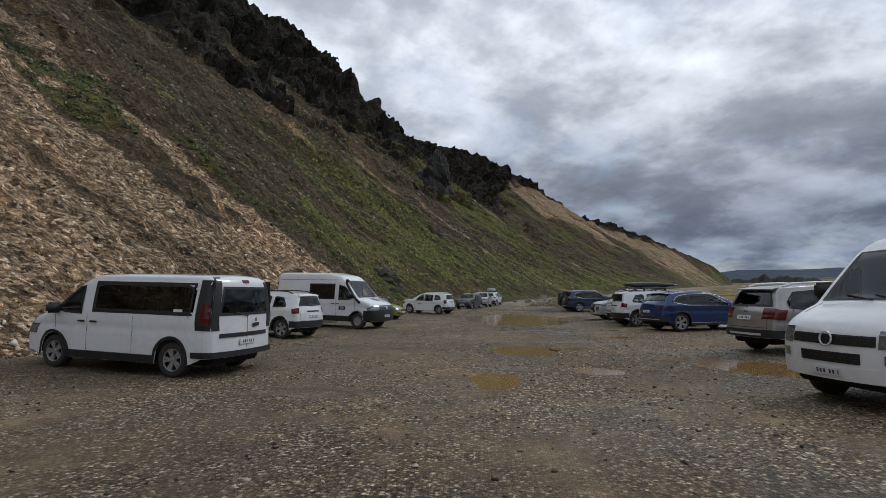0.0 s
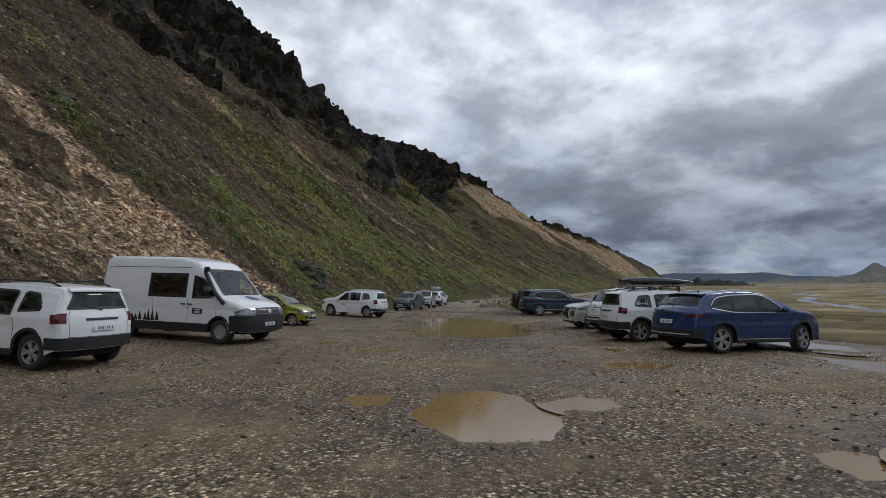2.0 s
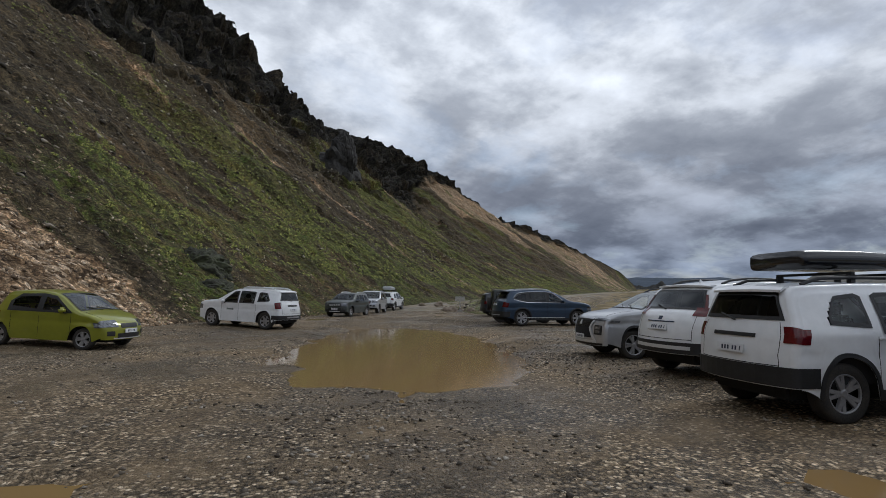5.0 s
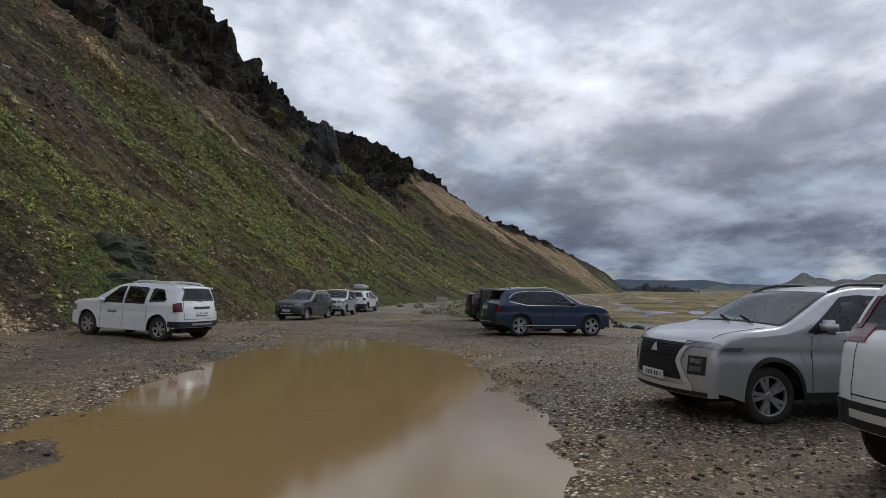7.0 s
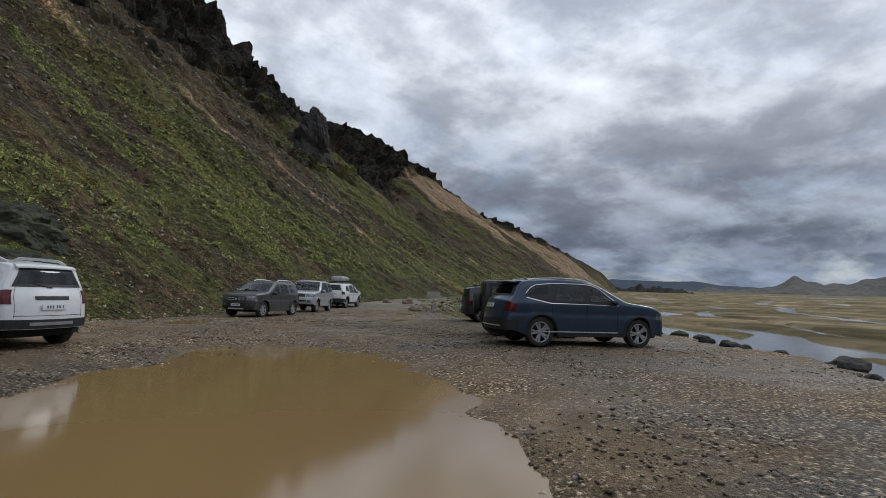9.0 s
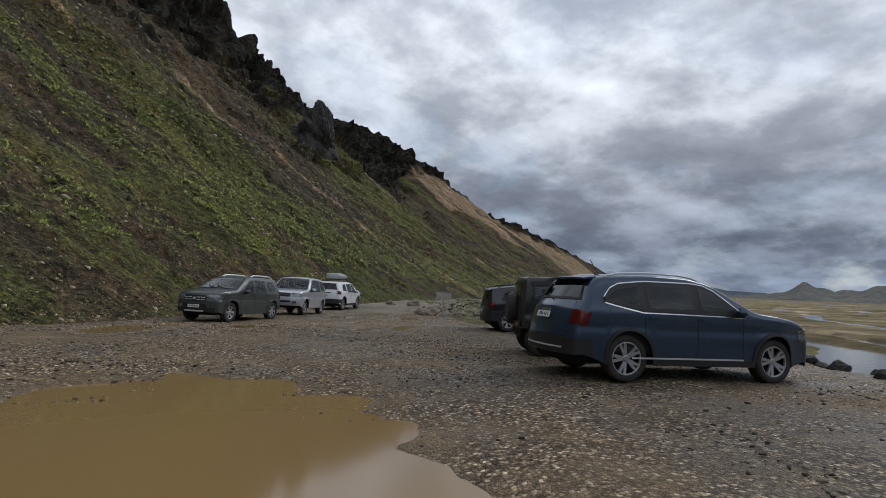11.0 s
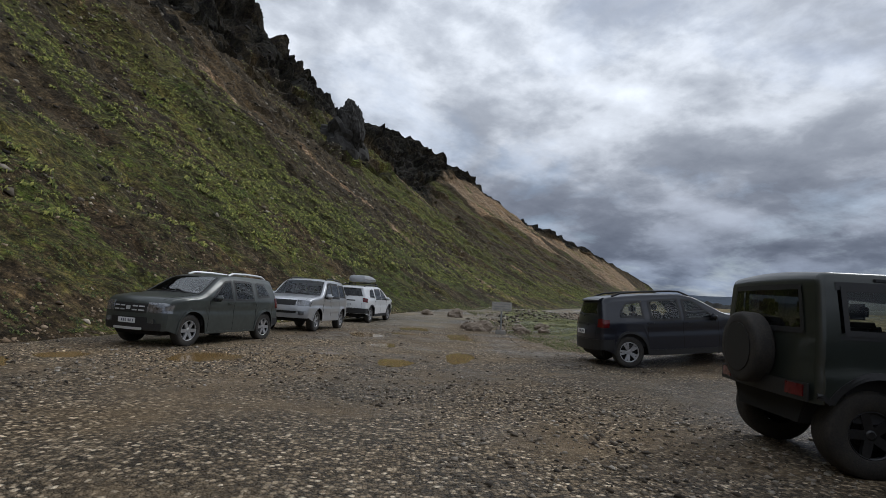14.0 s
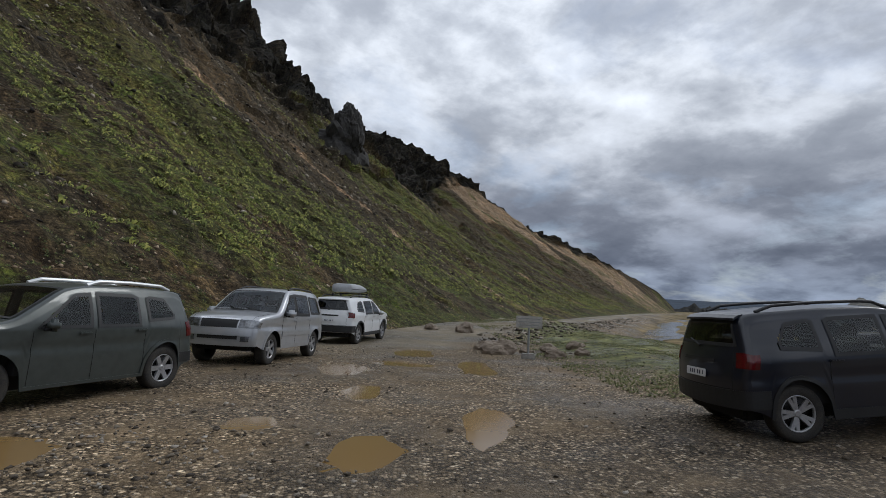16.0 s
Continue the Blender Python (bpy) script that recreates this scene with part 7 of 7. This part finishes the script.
many("slope_stones", STONES, scatter_slope(20000, (96, 230), (6, 70), 0.05, 0.30, lambda z, s, d: z[1] < 0.62 and z[2] < 0.6, 2.6)
     + scatter_slope(9000, (60, 200), (20, 90), 0.10, 0.5, lambda z, s, d: z[0] < 0.5 and z[2] < 0.8, 2.6),
     DARKSTONE, "dark lava stones and blocks lying on the mountainside", "stones")
LEAVES = leaf_shapes(10, 7, 0.25)
FERN = island_material("slope_herbs", [(0.0, (0.017, 0.024, 0.008)), (0.45, (0.050, 0.066, 0.016)), (0.8, (0.108, 0.130, 0.030)), (1.0, (0.21, 0.22, 0.06))], 0.75)
many("herbs", LEAVES, scatter_slope(27000, (84, 160), (0.2, 30), 0.05, 0.135, lambda z, s, d: z[1] > 0.35 + rng.uniform(-0.2, 0.25), 1.4, 0.0, near=1.3)
     + scatter_slope(2500, (56, 100), (8, 50), 0.2, 0.55, lambda z, s, d: z[1] > 0.5, 1.4, 0.0), FERN, "low green leafy herbs growing on the slope", "plants")
CRAG = island_material("crag_blocks", [(0.0, (0.008, 0.007, 0.006)), (0.6, (0.028, 0.025, 0.021)), (1.0, (0.075, 0.068, 0.056))], 0.95, 0.15)
many("crag_blocks", STONES, scatter_slope(5000, (60, 310), (45, 150), 0.3, 1.5, lambda z, s, d: z[2] > 0.5, 2.2, -0.2), CRAG, "black lava blocks lodged in the crags", "stones")
CLUMP = island_material("moss_clumps", [(0.0, (0.050, 0.062, 0.016)), (0.45, (0.130, 0.150, 0.034)), (0.8, (0.25, 0.255, 0.056)), (1.0, (0.36, 0.34, 0.10))], 0.85)
many("moss_clumps", leaf_shapes(10, 10, 0.5), scatter_slope(26000, (104, 300), (5, 90), 0.12, 0.42, lambda z, s, d: z[1] > 0.22 + rng.uniform(-0.2, 0.35) and z[2] < 0.5 and fbm(s * 0.33, d * 0.02, 66.0, 3) > rng.uniform(-0.12, 0.12), 1.8, 0.0), CLUMP, "yellow-green moss and herb clumps in rows on brown soil", "plants")
GRASS = island_material("mound_grass", [(0.0, (0.06, 0.066, 0.024)), (0.5, (0.125, 0.135, 0.042)), (1.0, (0.24, 0.22, 0.10))], 0.8)
tufts = []
while len(tufts) < 20000:
    x, y = rng.uniform(9.6, 22), 52 + 48 * rng.random() ** 1.5
    if fbm(x * 0.3, y * 0.3, 17.0, 3) + rng.uniform(-0.25, 0.25) > -0.02:
        sz = rng.uniform(0.035, 0.10)
        tufts.append(((x, y, land(x, y)), (sz, sz, sz * 1.1), rng.uniform(0, 6.28), None, rng.randrange(10)))
many("grass", LEAVES, tufts, GRASS, "short green grass tufts on the mound by the river", "grass")
